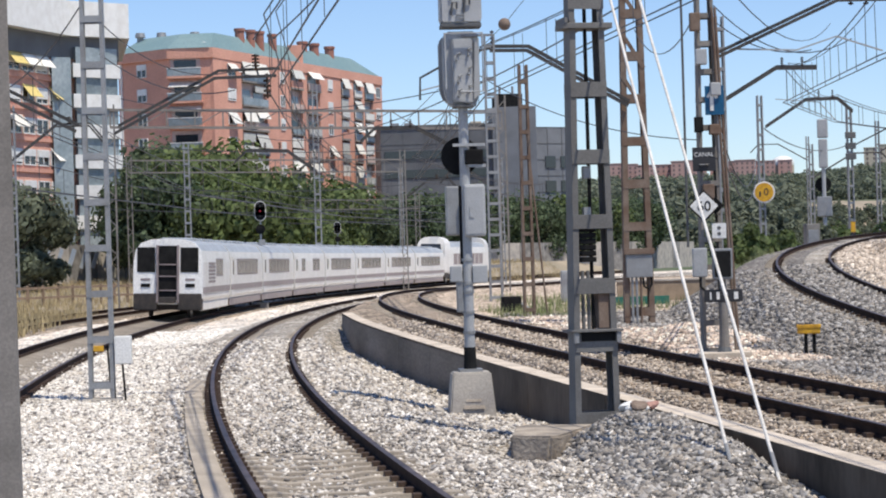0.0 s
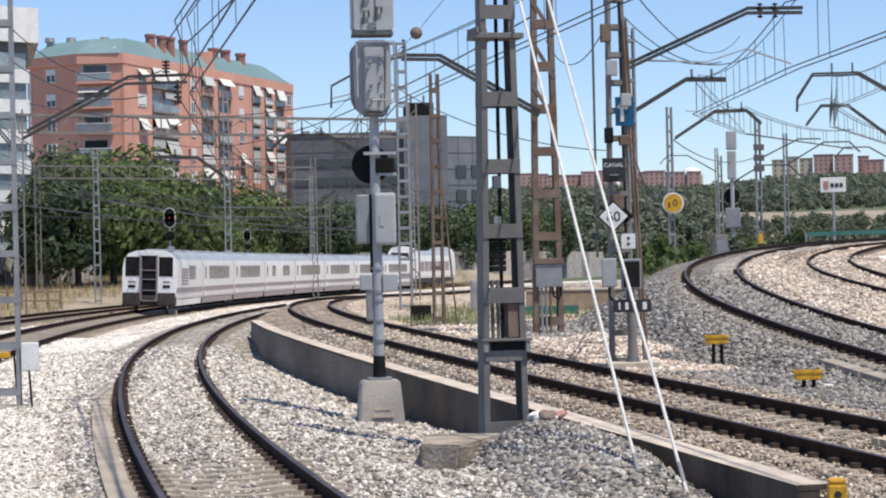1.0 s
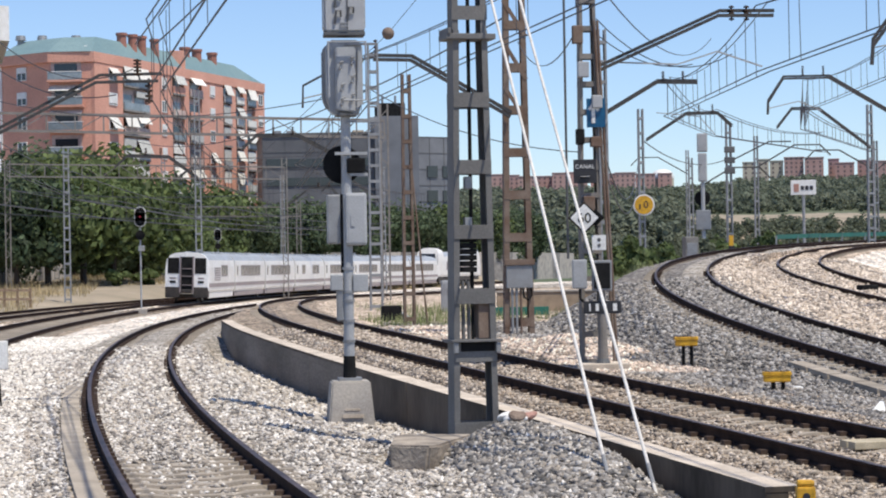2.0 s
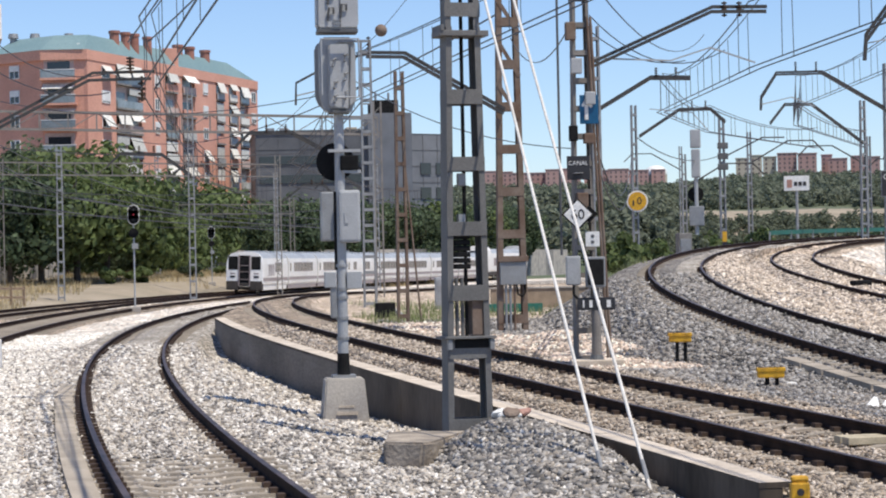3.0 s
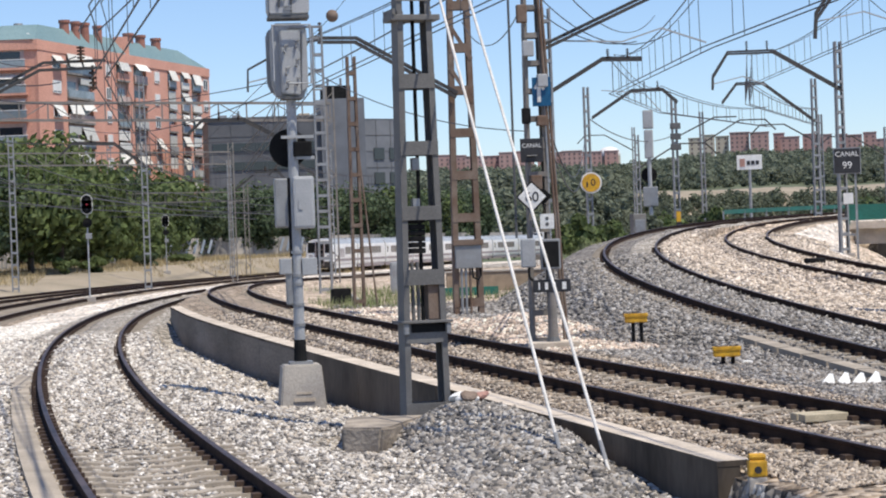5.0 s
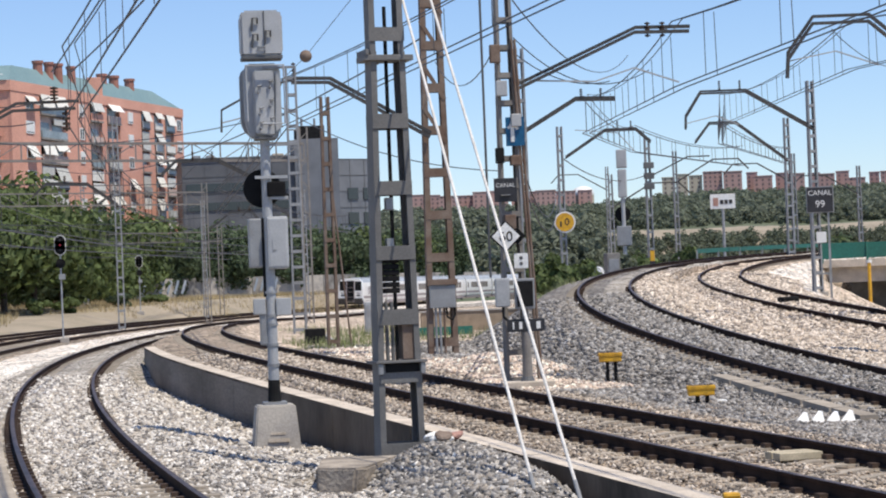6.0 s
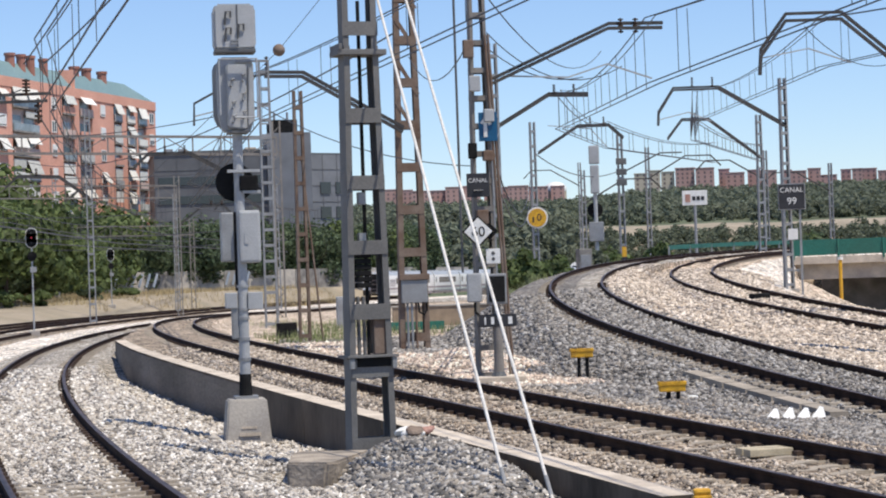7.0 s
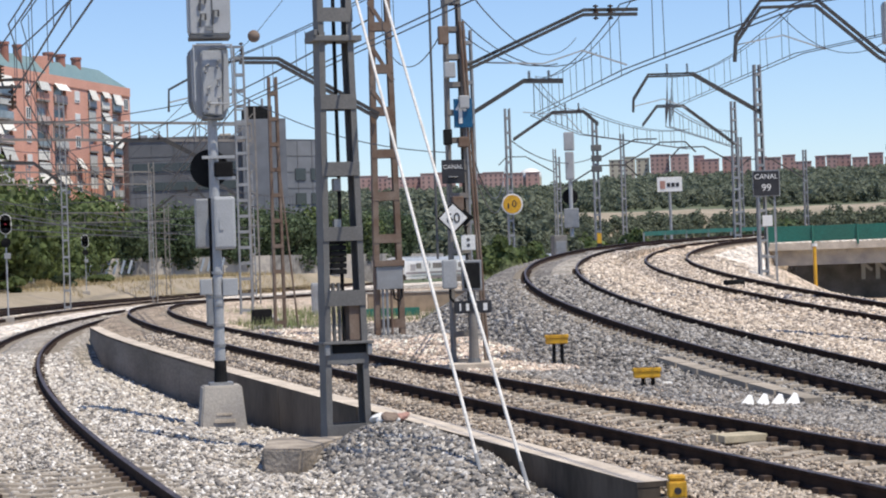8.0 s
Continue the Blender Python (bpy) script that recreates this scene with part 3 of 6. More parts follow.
        bar(bl, o + u * (w / 2) + up * (h - hh) + n * 0.14, o + u * (w / 2) + up * h + n * 0.14, w * 0.98, 0.05, up=n)
        part("blind", bl, WHITE, w_ob)


AWNING = mat("cream_awning", (0.78, 0.76, 0.70), 0.8, other=(0.70, 0.68, 0.62), scale=0.5, fine=4, bump=0, obj_random=0.12)
AWNING_G = mat("grey_awning", (0.64, 0.64, 0.60), 0.8, bump=0, obj_random=0.2)
RECESS = mat("bay_render", (0.58, 0.45, 0.40), 0.85, other=(0.48, 0.36, 0.31), scale=0.3, fine=4, bump=0)
PANE_L = mat("pale_pane", (0.27, 0.31, 0.33), 0.2, other=(0.18, 0.22, 0.24), scale=0.4, fine=3, spec=0.6, bump=0, obj_random=0.25)
CHIM = mat("red_chimney_brick", (0.36, 0.17, 0.13), 0.9, other=(0.28, 0.13, 0.10), scale=0.8, fine=8)
AWNING_Y = mat("yellow_awning", (0.72, 0.58, 0.22), 0.8, bump=0)


def prism(outline, z0, z1):
    bm = B()
    a = [bm.verts.new((x, y, z0)) for x, y in outline]
    b = [bm.verts.new((x, y, z1)) for x, y in outline]
    n = len(a)
    for i in range(n):
        bm.faces.new((a[i], a[(i + 1) % n], b[(i + 1) % n], b[i]))
    bm.faces.new(b)
    bm.faces.new(list(reversed(a)))
    bmesh.ops.recalc_face_normals(bm, faces=bm.faces)
    return bm


def hip_roof(outline, z, rise, inset):
    bm = B()
    cx = sum(p[0] for p in outline) / len(outline)
    cy = sum(p[1] for p in outline) / len(outline)
    a = [bm.verts.new((cx + (x - cx) * 1.02, cy + (y - cy) * 1.02, z)) for x, y in outline]
    b = [bm.verts.new((cx + (x - cx) * inset, cy + (y - cy) * inset, z + rise)) for x, y in outline]
    n = len(a)
    for i in range(n):
        bm.faces.new((a[i], a[(i + 1) % n], b[(i + 1) % n], b[i]))
    bm.faces.new(b)
    bm.faces.new(list(reversed(a)))
    bmesh.ops.recalc_face_normals(bm, faces=bm.faces)
    return bm


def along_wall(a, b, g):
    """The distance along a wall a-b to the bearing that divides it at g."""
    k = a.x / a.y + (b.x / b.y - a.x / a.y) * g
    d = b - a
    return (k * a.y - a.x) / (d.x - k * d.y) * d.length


def upright(o, u, n, x0, x1, z0, z1, d0, d1):
    """A box on a wall: x along u, z up, d out of the wall along n."""
    bm = B()
    up = Vector((0, 0, 1))
    c = [[bm.verts.new(o + u * x + up * z + n * d) for x, z in ((x0, z0), (x1, z0), (x1, z1), (x0, z1))] for d in (d0, d1)]
    for i in range(4):
        bm.faces.new((c[0][i], c[0][(i + 1) % 4], c[1][(i + 1) % 4], c[1][i]))
    bm.faces.new(c[0])
    bm.faces.new(c[1])
    bmesh.ops.recalc_face_normals(bm, faces=bm.faces)
    return bm


def awning(parent, o, u, n, x0, x1, z, drop, out, material):
    aw = B()
    up = Vector((0, 0, 1))
    q = [o + u * x0 + up * z, o + u * x1 + up * z, o + u * x1 + up * (z - drop) + n * out, o + u * x0 + up * (z - drop) + n * out]
    q1, q2 = [aw.verts.new(p) for p in q], [aw.verts.new(p - up * 0.06) for p in q]
    aw.faces.new(q1)
    aw.faces.new(list(reversed(q2)))
    for i in range(4):
        aw.faces.new((q1[i], q2[i], q2[(i + 1) % 4], q1[(i + 1) % 4]))
    part("awning", aw, material, parent)


def apartment():
    rnd = random.Random(4)
    P = [Vector((-21.8, 288.4, 0)), Vector((-14.9, 281.8, 0)), Vector((-9.6, 281.0, 0)), Vector((14.2, 331.8, 0)), Vector((-3.0, 345, 0))]
    h = thing("apartment_building", (0, 0, 0), "orange brick apartment block with green roof and pale awnings", "apartment building")
    top, z0, step = 30.4, 1.5, 3.2
    part("wall", prism([(p.x, p.y) for p in P], -1, top - 0.2), BRICK, h)
    part("parapet", prism([(p.x * 1.004 + (0.5 if p.x > -12 else -0.1), p.y - 0.4) for p in P], top - 1.3, top), BRICK, h)
    roof = part("roof", hip_roof([(p.x, p.y) for p in P], top, 2.4, 0.80), ROOF_T, h, "verdigris green hipped roof")
    part("stair_head", box(B(), (0.4, 306, top), (2.6, 309, top + 2.6), bevel=0.05), BRICK, roof)
    for x, y, w in ((-5.9, 293, 1.3), (-4.5, 295, 1.2), (-3.3, 297, 1.2), (-1.6, 301, 1.2), (2.6, 312, 1.4), (4.3, 315, 1.4), (6.6, 320, 1.4)):
        bm = B()
        rod(bm, (x, y, top), (x, y, top + 3.4), w / 2, n=12)
        rod(bm, (x, y, top + 3.3), (x, y, top + 3.65), w / 2 + 0.12, n=12)
        part("chimney", bm, CHIM, roof)
    for x in (-19.0, -16.2, -11.8):
        bm = B()
        rod(bm, (x, 291, top + 1), (x, 291, top + 2.5), 0.45, n=10)
        rod(bm, (x, 291, top + 2.5), (x, 291, top + 3.1), 0.72, 0.6, n=10)
        part("vent", bm, STEEL_G, roof)
    part("dish", disc(B(), (-10.4, 282.5, top + 0.5), (-0.4, -1, 0.5), 0.5, 0.08, 14), WHITE, roof)
    # the narrow face: one column of single windows and a downpipe
    a, u = P[0], (P[1] - P[0]).normalized()
    n = Vector((u.y, -u.x, 0))
    L = (P[1] - P[0]).length
    for j in range(9):
        facade_window(h, a + u * (L * 0.38) + Vector((0, 0, z0 + j * step)), u, n, 1.7, 1.6, ("blind", "", "", "blind")[j % 4], rnd)
    part("downpipe", upright(a, u, n, 0.5, 0.75, -1, top - 1.3, 0.0, 0.2), WHITE, h)
    # the corner face: deep loggias with glass fronts
    a, u = P[1], (P[2] - P[1]).normalized()
    n = Vector((u.y, -u.x, 0))
    L = (P[2] - P[1]).length
    for j in range(9):
        z = z0 + j * step - 0.4
        part("loggia", upright(a, u, n, 0.25, 4.1, z + 0.1, z + 2.7, 0.0, 0.05), RECESS, h, "shaded loggia recess")
        part("loggia_glazing", upright(a, u, n, 0.7, 3.6, z + 0.2, z + 2.2, 0.05, 0.1), GLASS, h)
        part("balcony_slab", upright(a, u, n, -0.1, 4.5, z - 0.2, z + 0.05, 0.0, 1.2), BRICK, h)
        part("balcony_front", upright(a, u, n, 0.0, 4.4, z + 0.1, z + 1.05, 1.08, 1.16), PANE_L, h, "grey glazed balcony front")
        part("balcony_rail", upright(a, u, n, -0.05, 4.45, z + 1.05, z + 1.15, 1.05, 1.2), WHITE, h)
        if j % 3 != 2:
            awning(h, a, u, n, 0.1, 4.2, z + 2.6, rnd.uniform(0.3, 1.0), 1.15, AWNING_G if j % 2 else AWNING)
    # the long face: brick piers standing proud of shaded balcony bays
    a, b = P[2], P[3]
    u = (b - a).normalized()
    n = Vector((u.y, -u.x, 0))
    L = (b - a).length
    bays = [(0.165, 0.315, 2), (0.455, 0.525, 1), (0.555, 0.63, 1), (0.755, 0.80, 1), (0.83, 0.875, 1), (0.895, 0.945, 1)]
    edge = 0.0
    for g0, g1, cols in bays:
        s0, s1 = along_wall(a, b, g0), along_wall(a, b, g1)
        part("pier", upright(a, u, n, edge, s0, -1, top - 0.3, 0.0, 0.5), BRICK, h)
        part("bay", upright(a, u, n, s0, s1, -1, top - 1.3, 0.0, 0.04), RECESS, h, "shaded balcony bay")
        for j in range(9):
            z = z0 + j * step - 0.4
            part("balcony_slab", upright(a, u, n, s0, s1, z - 0.2, z + 0.06, 0.0, 0.75), CONC_D, h)
            front = rnd.choice((PANE_L, STEEL_L, RECESS, BRICK, AWNING_G, AWNING))
            part("balcony_front", upright(a, u, n, s0 + 0.05, s1 - 0.05, z + 0.06, z + 1.0, 0.65, 0.73), front, h)
            for c in range(cols):
                x0, x1 = s0 + (s1 - s0) * c / cols + 0.15, s0 + (s1 - s0) * (c + 1) / cols - 0.15
                part("glazed_door", upright(a, u, n, x0 + 0.3, x1 - 0.3, z + 0.1, z + 2.1, 0.04, 0.1), rnd.choice((GLASS, PANE_L, PANE_L)), h)
                kind = rnd.random()
                if j == 8 or kind < 0.36:
                    awning(h, a + n * 0.55, u, n, x0, x1, z + 2.7, rnd.uniform(1.0, 1.9), rnd.uniform(0.5, 0.9), rnd.choice((AWNING, AWNING, AWNING, AWNING_G)))
                elif kind < 0.62:
                    part("blind", upright(a, u, n, x0, x1, z + 2.7 - rnd.uniform(0.8, 1.8), z + 2.7, 0.5, 0.58), rnd.choice((WHITE, AWNING, AWNING_G)), h)
                elif kind < 0.8:
                    part("washing", upright(a, u, n, x0 + 0.2, x0 + 0.2 + rnd.uniform(0.5, 1.4), z + 0.2, z + rnd.uniform(0.9, 1.5), 0.8, 0.85), rnd.choice((WHITE, AWNING, AWNING_G)), h)
        edge = s1
    part("pier", upright(a, u, n, edge, L, -1, top - 0.3, 0.0, 0.5), BRICK, h)
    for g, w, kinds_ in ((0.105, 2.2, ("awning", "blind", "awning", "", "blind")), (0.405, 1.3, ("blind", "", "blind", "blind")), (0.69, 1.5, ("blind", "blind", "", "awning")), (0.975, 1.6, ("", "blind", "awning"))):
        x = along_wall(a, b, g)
        for j in range(9):
            facade_window(h, a + n * 0.5 + u * (x - w / 2) + Vector((0, 0, z0 + j * step)), u, n, w, 1.5, kinds_[(8 - j) % len(kinds_)], rnd)
    return h


def white_block():
    rnd = random.Random(9)
    P = [Vector((-32.0, 174.0, 0)), Vector((-20.6, 200.5, 0)), Vector((-15.6, 204.0, 0)), Vector((-18, 225, 0)), Vector((-48, 215, 0))]
    h = thing("apartment_building", (0, 0, 0), "brick and white rendered apartment block with a white top storey", "apartment building")
    part("wall", prism([(p.x, p.y) for p in P], -1, 23.6), BRICK, h)
    big = [(p.x + (-0.8 if p.x < -40 else 1.3), p.y - (0.6 if p.y < 210 else -1)) for p in P]
    part("roof", prism(big, 23.6, 26.8), WHITE, h, "white overhanging top storey band")
    band = [(p.x + (-0.1 if p.x < -40 else 0.25), p.y - (0.25 if p.y < 210 else -0.1)) for p in P]
    part("attic_band", prism(band, 21.6, 23.6), GREY_CLAD, h, "dark recessed attic storey")
    part("glazed_bay", prism([(-21.0, 198.6), (-19.4, 199.8), (-19.8, 201.4), (-21.3, 200.6)], -1, 21.6), PANE_L, h, "glazed stair bay")
    for j in range(8):
        z = 0.4 + j * 2.78
        part("corner_balcony", prism([(-19.2, 199.9), (-15.2, 203.2), (-15.8, 205), (-19.8, 202)], z, z + 1.25), WHITE, h, "white corner balcony front")
        part("corner_glass", prism([(-19.0, 200.4), (-15.5, 203.4), (-15.9, 204.8), (-19.5, 202)], z + 1.25, z + 2.78), PANE_L, h)
    for a, b in ((P[0], P[1]), (P[1], P[2])):
        u = (b - a).normalized()
        n = Vector((u.y, -u.x, 0))
        L = (b - a).length
        k = int(L / 2.4)
        for j in range(8):
            z = 0.6 + j * 2.78
            if L > 10:
                bm = B()
                p = a + Vector((0, 0, z + 2.3))
                bar(bm, p + n * 0.08, p + u * (L - 1) + n * 0.08, 0.2, 0.35)
                part("floor_band", bm, BRICK, h)
            for i in range(k if L > 10 else 0):
                o = a + u * (2.4 * i + 0.6) + Vector((0, 0, z))
                facade_window(h, o, u, n * 1.0, 2.0, 1.35, rnd.choice(["blind", "blind", "blind", ""]), rnd)
                if rnd.random() < 0.2:
                    awning(h, o + n * 0.1, u, n, -0.1, 2.1, 1.6, 1.1, 0.9, AWNING_Y if rnd.random() < 0.7 else AWNING)
    return h


WING = mat("blue_grey_cladding", (0.145, 0.155, 0.175), 0.6, other=(0.175, 0.185, 0.20), scale=0.12, fine=0.5, bump=0)


def grey_block():
    h = thing("office_building", (0, 0, 0), "long dark grey clad office building with a roof plant tower", "office building")
    part("wall", prism([(12.9, 300), (34.0, 298), (36, 318), (13, 322)], -1, 20.6), GREY_CLAD, h)
    part("tower", prism([(28.2, 297.6), (34.2, 297.2), (34.8, 309), (28.7, 309.5)], -1, 23.0), WING, h)
    part("wing", prism([(33.9, 299), (40.3, 302.3), (40.5, 322), (34, 320)], -1, 20.2), WING, h)
    bm = B()
    box(bm, (29.0, 299, 22.8), (32.6, 306, 24.9), bevel=0.1)
    part("plant_room", bm, BLACK, h)
    for x in (18.6, 20.6, 22.4, 24.2, 25.6):
        bm = B()
        box(bm, (x, 302, 19.6), (x + 1.5, 305, 20.9 + 0.5 * math.sin(x * 3)), bevel=0.06)
        part("roof_unit", bm, BEIGE, h)
    for z in (14.2, 16.8):
        bm = B()
        bar(bm, (13.4, 299.9, z), (27.4, 298.55, z), 0.15, 1.1, up=(0, 0, 1))
        part("window_band", bm, GLASS, h)
    for i in range(2):
        for z in (12.0, 15.4):
            bm = B()
            x = 35.6 + i * 2.3
            bar(bm, (x, 299 + (x - 33.9) * 0.517 - 0.02, z), (x + 1.5, 299 + (x + 1.5 - 33.9) * 0.517 - 0.02, z), 0.3, 1.6, up=(0, 0, 1))
            part("window", bm, GLASS, h)
    cladding(h, (12.9, 300), (28.2, 298.55), 9.0, 20.6, 5, 5)
    cladding(h, (33.9, 299), (40.3, 302.3), 9.0, 20.2, 5, 3)
    part("parapet", prism([(12.8, 299.8), (34.0, 297.8), (36.1, 318), (12.9, 322.2)], 20.6, 20.9), STEEL_D, h)
    for x in (29.6, 31.4, 32.4):
        part("flue", rod(B(), (x, 300.5, 24.5), (x, 300.5, 26.0), 0.16, n=8), STEEL_G, h)
    for x in (14.5, 16.4):
        part("roof_unit", box(B(), (x, 302, 20.4), (x + 1.1, 304, 21.4), bevel=0.05), STEEL_G, h)
    return h


def cladding(parent, a, b, z0, z1, rows, cols):
    """Thin raised joints of the facade panels between two ground points."""
    a, b = Vector((*a, 0)), Vector((*b, 0))
    u = (b - a).normalized()
    n = Vector((u.y, -u.x, 0))
    L = (b - a).length
    for i in range(rows + 1):
        z = z0 + (z1 - z0) * i / rows
        part("joint", upright(a, u, n, 0.0, L, z - 0.05, z + 0.05, 0.0, 0.05), STEEL_D, parent)
    for i in range(cols + 1):
        x = L * i / cols
        part("joint", upright(a, u, n, x - 0.04, x + 0.04, z0, z1, 0.0, 0.05), STEEL_D, parent)


apartment()
white_block()
grey_block()

# ------------------------------------------------------------------ masts of the overhead line
def channel(a, b, w, d, inward):
    """A rolled channel from a to b in one piece: web w deep along y, flanges d along x."""
    t = 0.012 if w < 0.2 else 0.016
    i = inward
    sec = [(0, -w / 2), (i * d, -w / 2), (i * d, -w / 2 + t), (i * t, -w / 2 + t), (i * t, w / 2 - t), (i * d, w / 2 - t), (i * d, w / 2), (0, w / 2)]
    bm = B()
    r = [[bm.verts.new(Vector(p) + Vector((x, y, 0))) for x, y in sec] for p in (a, b)]
    for k in range(8):
        bm.faces.new((r[0][k], r[0][(k + 1) % 8], r[1][(k + 1) % 8], r[1][k]))
    bm.faces.new(r[0])
    bm.faces.new(list(reversed(r[1])))
    bmesh.ops.recalc_face_normals(bm, faces=bm.faces)
    return bm


def ladder_mast(at, height, w0, w1, depth, leg, material, battens, bh, label, turn=0.0, name="catenary_mast", base=0.0, group="overhead line masts"):
    """A mast of two channels held by flat battens on both faces."""
    m = thing(name, at, label, "mast", group, turn)
    for s in (-1, 1):
        part("leg", channel((s * w0 / 2, 0, 0), (s * w1 / 2, 0, height), depth, leg, -s), material, m)
    for i in range(battens):
        z = height * (i + 0.35) / battens
        w = w0 + (w1 - w0) * z / height
        for s in (-1, 1):
            bm = B()
            box(bm, (-w / 2, s * (depth / 2 + 0.006) - 0.006, z - bh / 2), (w / 2, s * (depth / 2 + 0.006) + 0.006, z + bh / 2))
            part("batten", bm, material, m)
    if base:
        bm = B()
        box(bm, (-w0 / 2 - base, -depth / 2 - base, -0.6), (w0 / 2 + base, depth / 2 + base, 0.05), bevel=0.02)
        part("footing", bm, CONC, m)
    return m


def poly_arm(m, pts, w, material, name="cantilever_arm", twin=0.0):
    for o in ((-twin, twin) if twin else (0,)):
        part(name, tube([Vector(p) + Vector((o * 0.4, o, o * 0.9)) for p in pts], w * 0.6), ARM_SHADED if name == "cantilever_arm" else material, m)


def insulator(m, a, b, r=0.07, n=5):
    bm = B()
    a, b = Vector(a), Vector(b)
    rod(bm, a, b, r * 0.35, n=6)
    for i in range(n):
        p = a + (b - a) * ((i + 0.5) / n)
        disc(bm, p, b - a, r, (b - a).length / n * 0.45, 8)
    return part("insulator", bm, CLIP, m)


def mast_at(x, y):
    return (x, y, ground_z(x, y) - 0.05)


# dark portal leg beside the wall
def big_post():
    x, y, z = 4.25, 30.7, -0.28
    p = ladder_mast((x, y, z), 5.75, 0.66, 0.50, 0.34, 0.085, POST_G, 0, 0.2, "dark grey riveted steel post on a concrete footing", name="steel_post", turn=8)
    for zz, h in ((0.10, 0.2), (1.18, 0.26), (1.98, 0.22), (2.89, 0.2), (3.81, 0.2), (4.76, 0.21)):
        w = 0.66 + (0.50 - 0.66) * zz / 5.75
        for s in (-1, 1):
            bm = B()
            box(bm, (-w / 2, s * 0.178 - 0.008, zz - h / 2), (w / 2, s * 0.178 + 0.008, zz + h / 2), bevel=0.004)
            part("batten", bm, POST_G, p)
    bm = B()
    box(bm, (-0.36, -0.23, 5.62), (0.36, 0.23, 5.70), bevel=0.01)
    box(bm, (-0.34, -0.25, 5.70), (-0.30, 0.25, 5.78))
    part("cap_plate", bm, POST_G, p)
    bm = B()
    box(bm, (-0.38, -0.27, 1.335), (0.38, 0.25, 1.37), bevel=0.006)
    part("shelf", bm, POST_G, p)
    # black box put in for the shade below the shelf
    part("shelf_recess", box(B(), (-0.22, -0.2, 1.20), (0.28, -0.12, 1.33), bevel=0.02), BLACK, p)
    for xx in (-0.3, 0.32):
        part("bracket", box(B(), (xx - 0.035, -0.25, 1.18), (xx + 0.035, -0.19, 1.33), bevel=0.01), STEEL_G, p)
    for s in (-1, 1):
        part("upper_leg", channel((s * 0.25, 0, 5.70), (s * 0.25, 0, 9.5), 0.26, 0.085, -s), POST_G, p)
    for zz in (6.0, 7.0, 8.0, 9.0):
        bm = B()
        box(bm, (-0.26, -0.145, zz - 0.1), (0.26, -0.135, zz + 0.1))
        part("batten", bm, POST_G, p)
    for xx in (-0.14, 0.0, -0.06):
        part("conduit", rod(B(), (xx, -0.05, 1.3), (xx, -0.05, 2.2 if xx else 6.4), 0.028, n=8), POST_G if xx else BLACK, p)
    bm = B()
    box(bm, (0.06, -0.14, 1.38), (0.27, 0.08, 2.02), bevel=0.01)
    part("switch_box", bm, RUST, p, "brown switch box")
    for i in range(7):
        part("counterweight", box(B(), (-0.18, -0.12, 2.32 + i * 0.085), (0.06, 0.06, 2.395 + i * 0.085), bevel=0.012), BLACK, p)
    part("clamp", box(B(), (-0.10, -0.1, 2.95), (0.0, 0.0, 3.1)), STEEL_G, p)
    part("clamp", box(B(), (-0.10, -0.1, 3.5), (0.02, 0.0, 3.68), bevel=0.02), STEEL_G, p)
    f = thing("concrete_footing", (3.28, 28.9, -0.68), "weathered broken concrete footing block in the ballast", "footing", turn=-8)
    bm = B()
    v = [(-0.36, -0.75), (0.1, -0.95), (0.3, -0.8), (0.75, 0.9), (-0.2, 1.1), (-0.36, 0.9)]
    pr = prism(v, -0.2, 0.50)
    bmesh.ops.bevel(pr, geom=list(pr.edges), offset=0.03, segments=2, affect="EDGES")
    for vert in pr.verts:
        vert.co += Vector((noise.noise(vert.co * 3), noise.noise(vert.co * 3 + Vector((5, 0, 0))), 0)) * 0.07
    part("block", pr, CONC_R, f)
    return p


big_post()
for top, foot in (((4.58, 30.5, 5.9), (4.72, 23.3, -0.30)), ((4.97, 30.4, 5.9), (5.14, 22.9, -0.38))):
    g = thing("guy_rod", (foot[0], foot[1], foot[2]), "pale taut guy rod running from a post down to the ballast", "guy rod", "guy rods")
    a, b = Vector((0, 0, 0)), Vector(top) - Vector(foot)
    part("rod", rod(B(), a - b * 0.04, b * 1.5, 0.020, n=8), GUY, g)
    bm = B()
    rod(bm, b * 0.02, b * 0.05, 0.025, n=8)
    part("turnbuckle", bm, STEEL_G, g)


# the main signal on its pyramid footing, seen from behind
def main_signal():
    x, y = 3.04, 37.4
    s = thing("railway_signal", (x, y, -0.5), "grey railway signal seen from behind on a concrete pyramid footing", "signal")
    bm = prism([(-0.41, -0.41), (0.41, -0.41), (0.41, 0.41), (-0.41, 0.41)], -0.2, 0.70)
    for v in bm.verts:
        if v.co.z > 0:
            v.co.x *= 0.80
            v.co.y *= 0.80
    bmesh.ops.bevel(bm, geom=list(bm.edges), offset=0.025, segments=2, affect="EDGES")
    f = part("footing", bm, CONC, s, "pale concrete pyramid footing")
    bm = B()
    box(bm, (-0.16, -0.415, 0.08), (0.2, -0.40, 0.14))
    box(bm, (-0.12, -0.385, 0.2), (0.14, -0.372, 0.24))
    part("step", bm, CONC_TOP, f)
    part("plinth", box(B(), (-0.2, -0.2, 0.70), (0.2, 0.2, 0.75)), STEEL_G, s)
    part("socket", rod(B(), (0, 0, 0.75), (0, 0, 1.12), 0.115, 0.10, 16), BLACK, s)
    part("mast", rod(B(), (0, 0, 1.1), (0, 0, 5.3), 0.092, 0.085, 16), STEEL_L, s, smooth=False)
    for z in (1.35, 1.7, 2.05, 2.2, 2.6):
        part("collar", rod(B(), (0, 0, z), (0, 0, z + 0.05), 0.108, n=16), STEEL_G, s)
    bm = B()
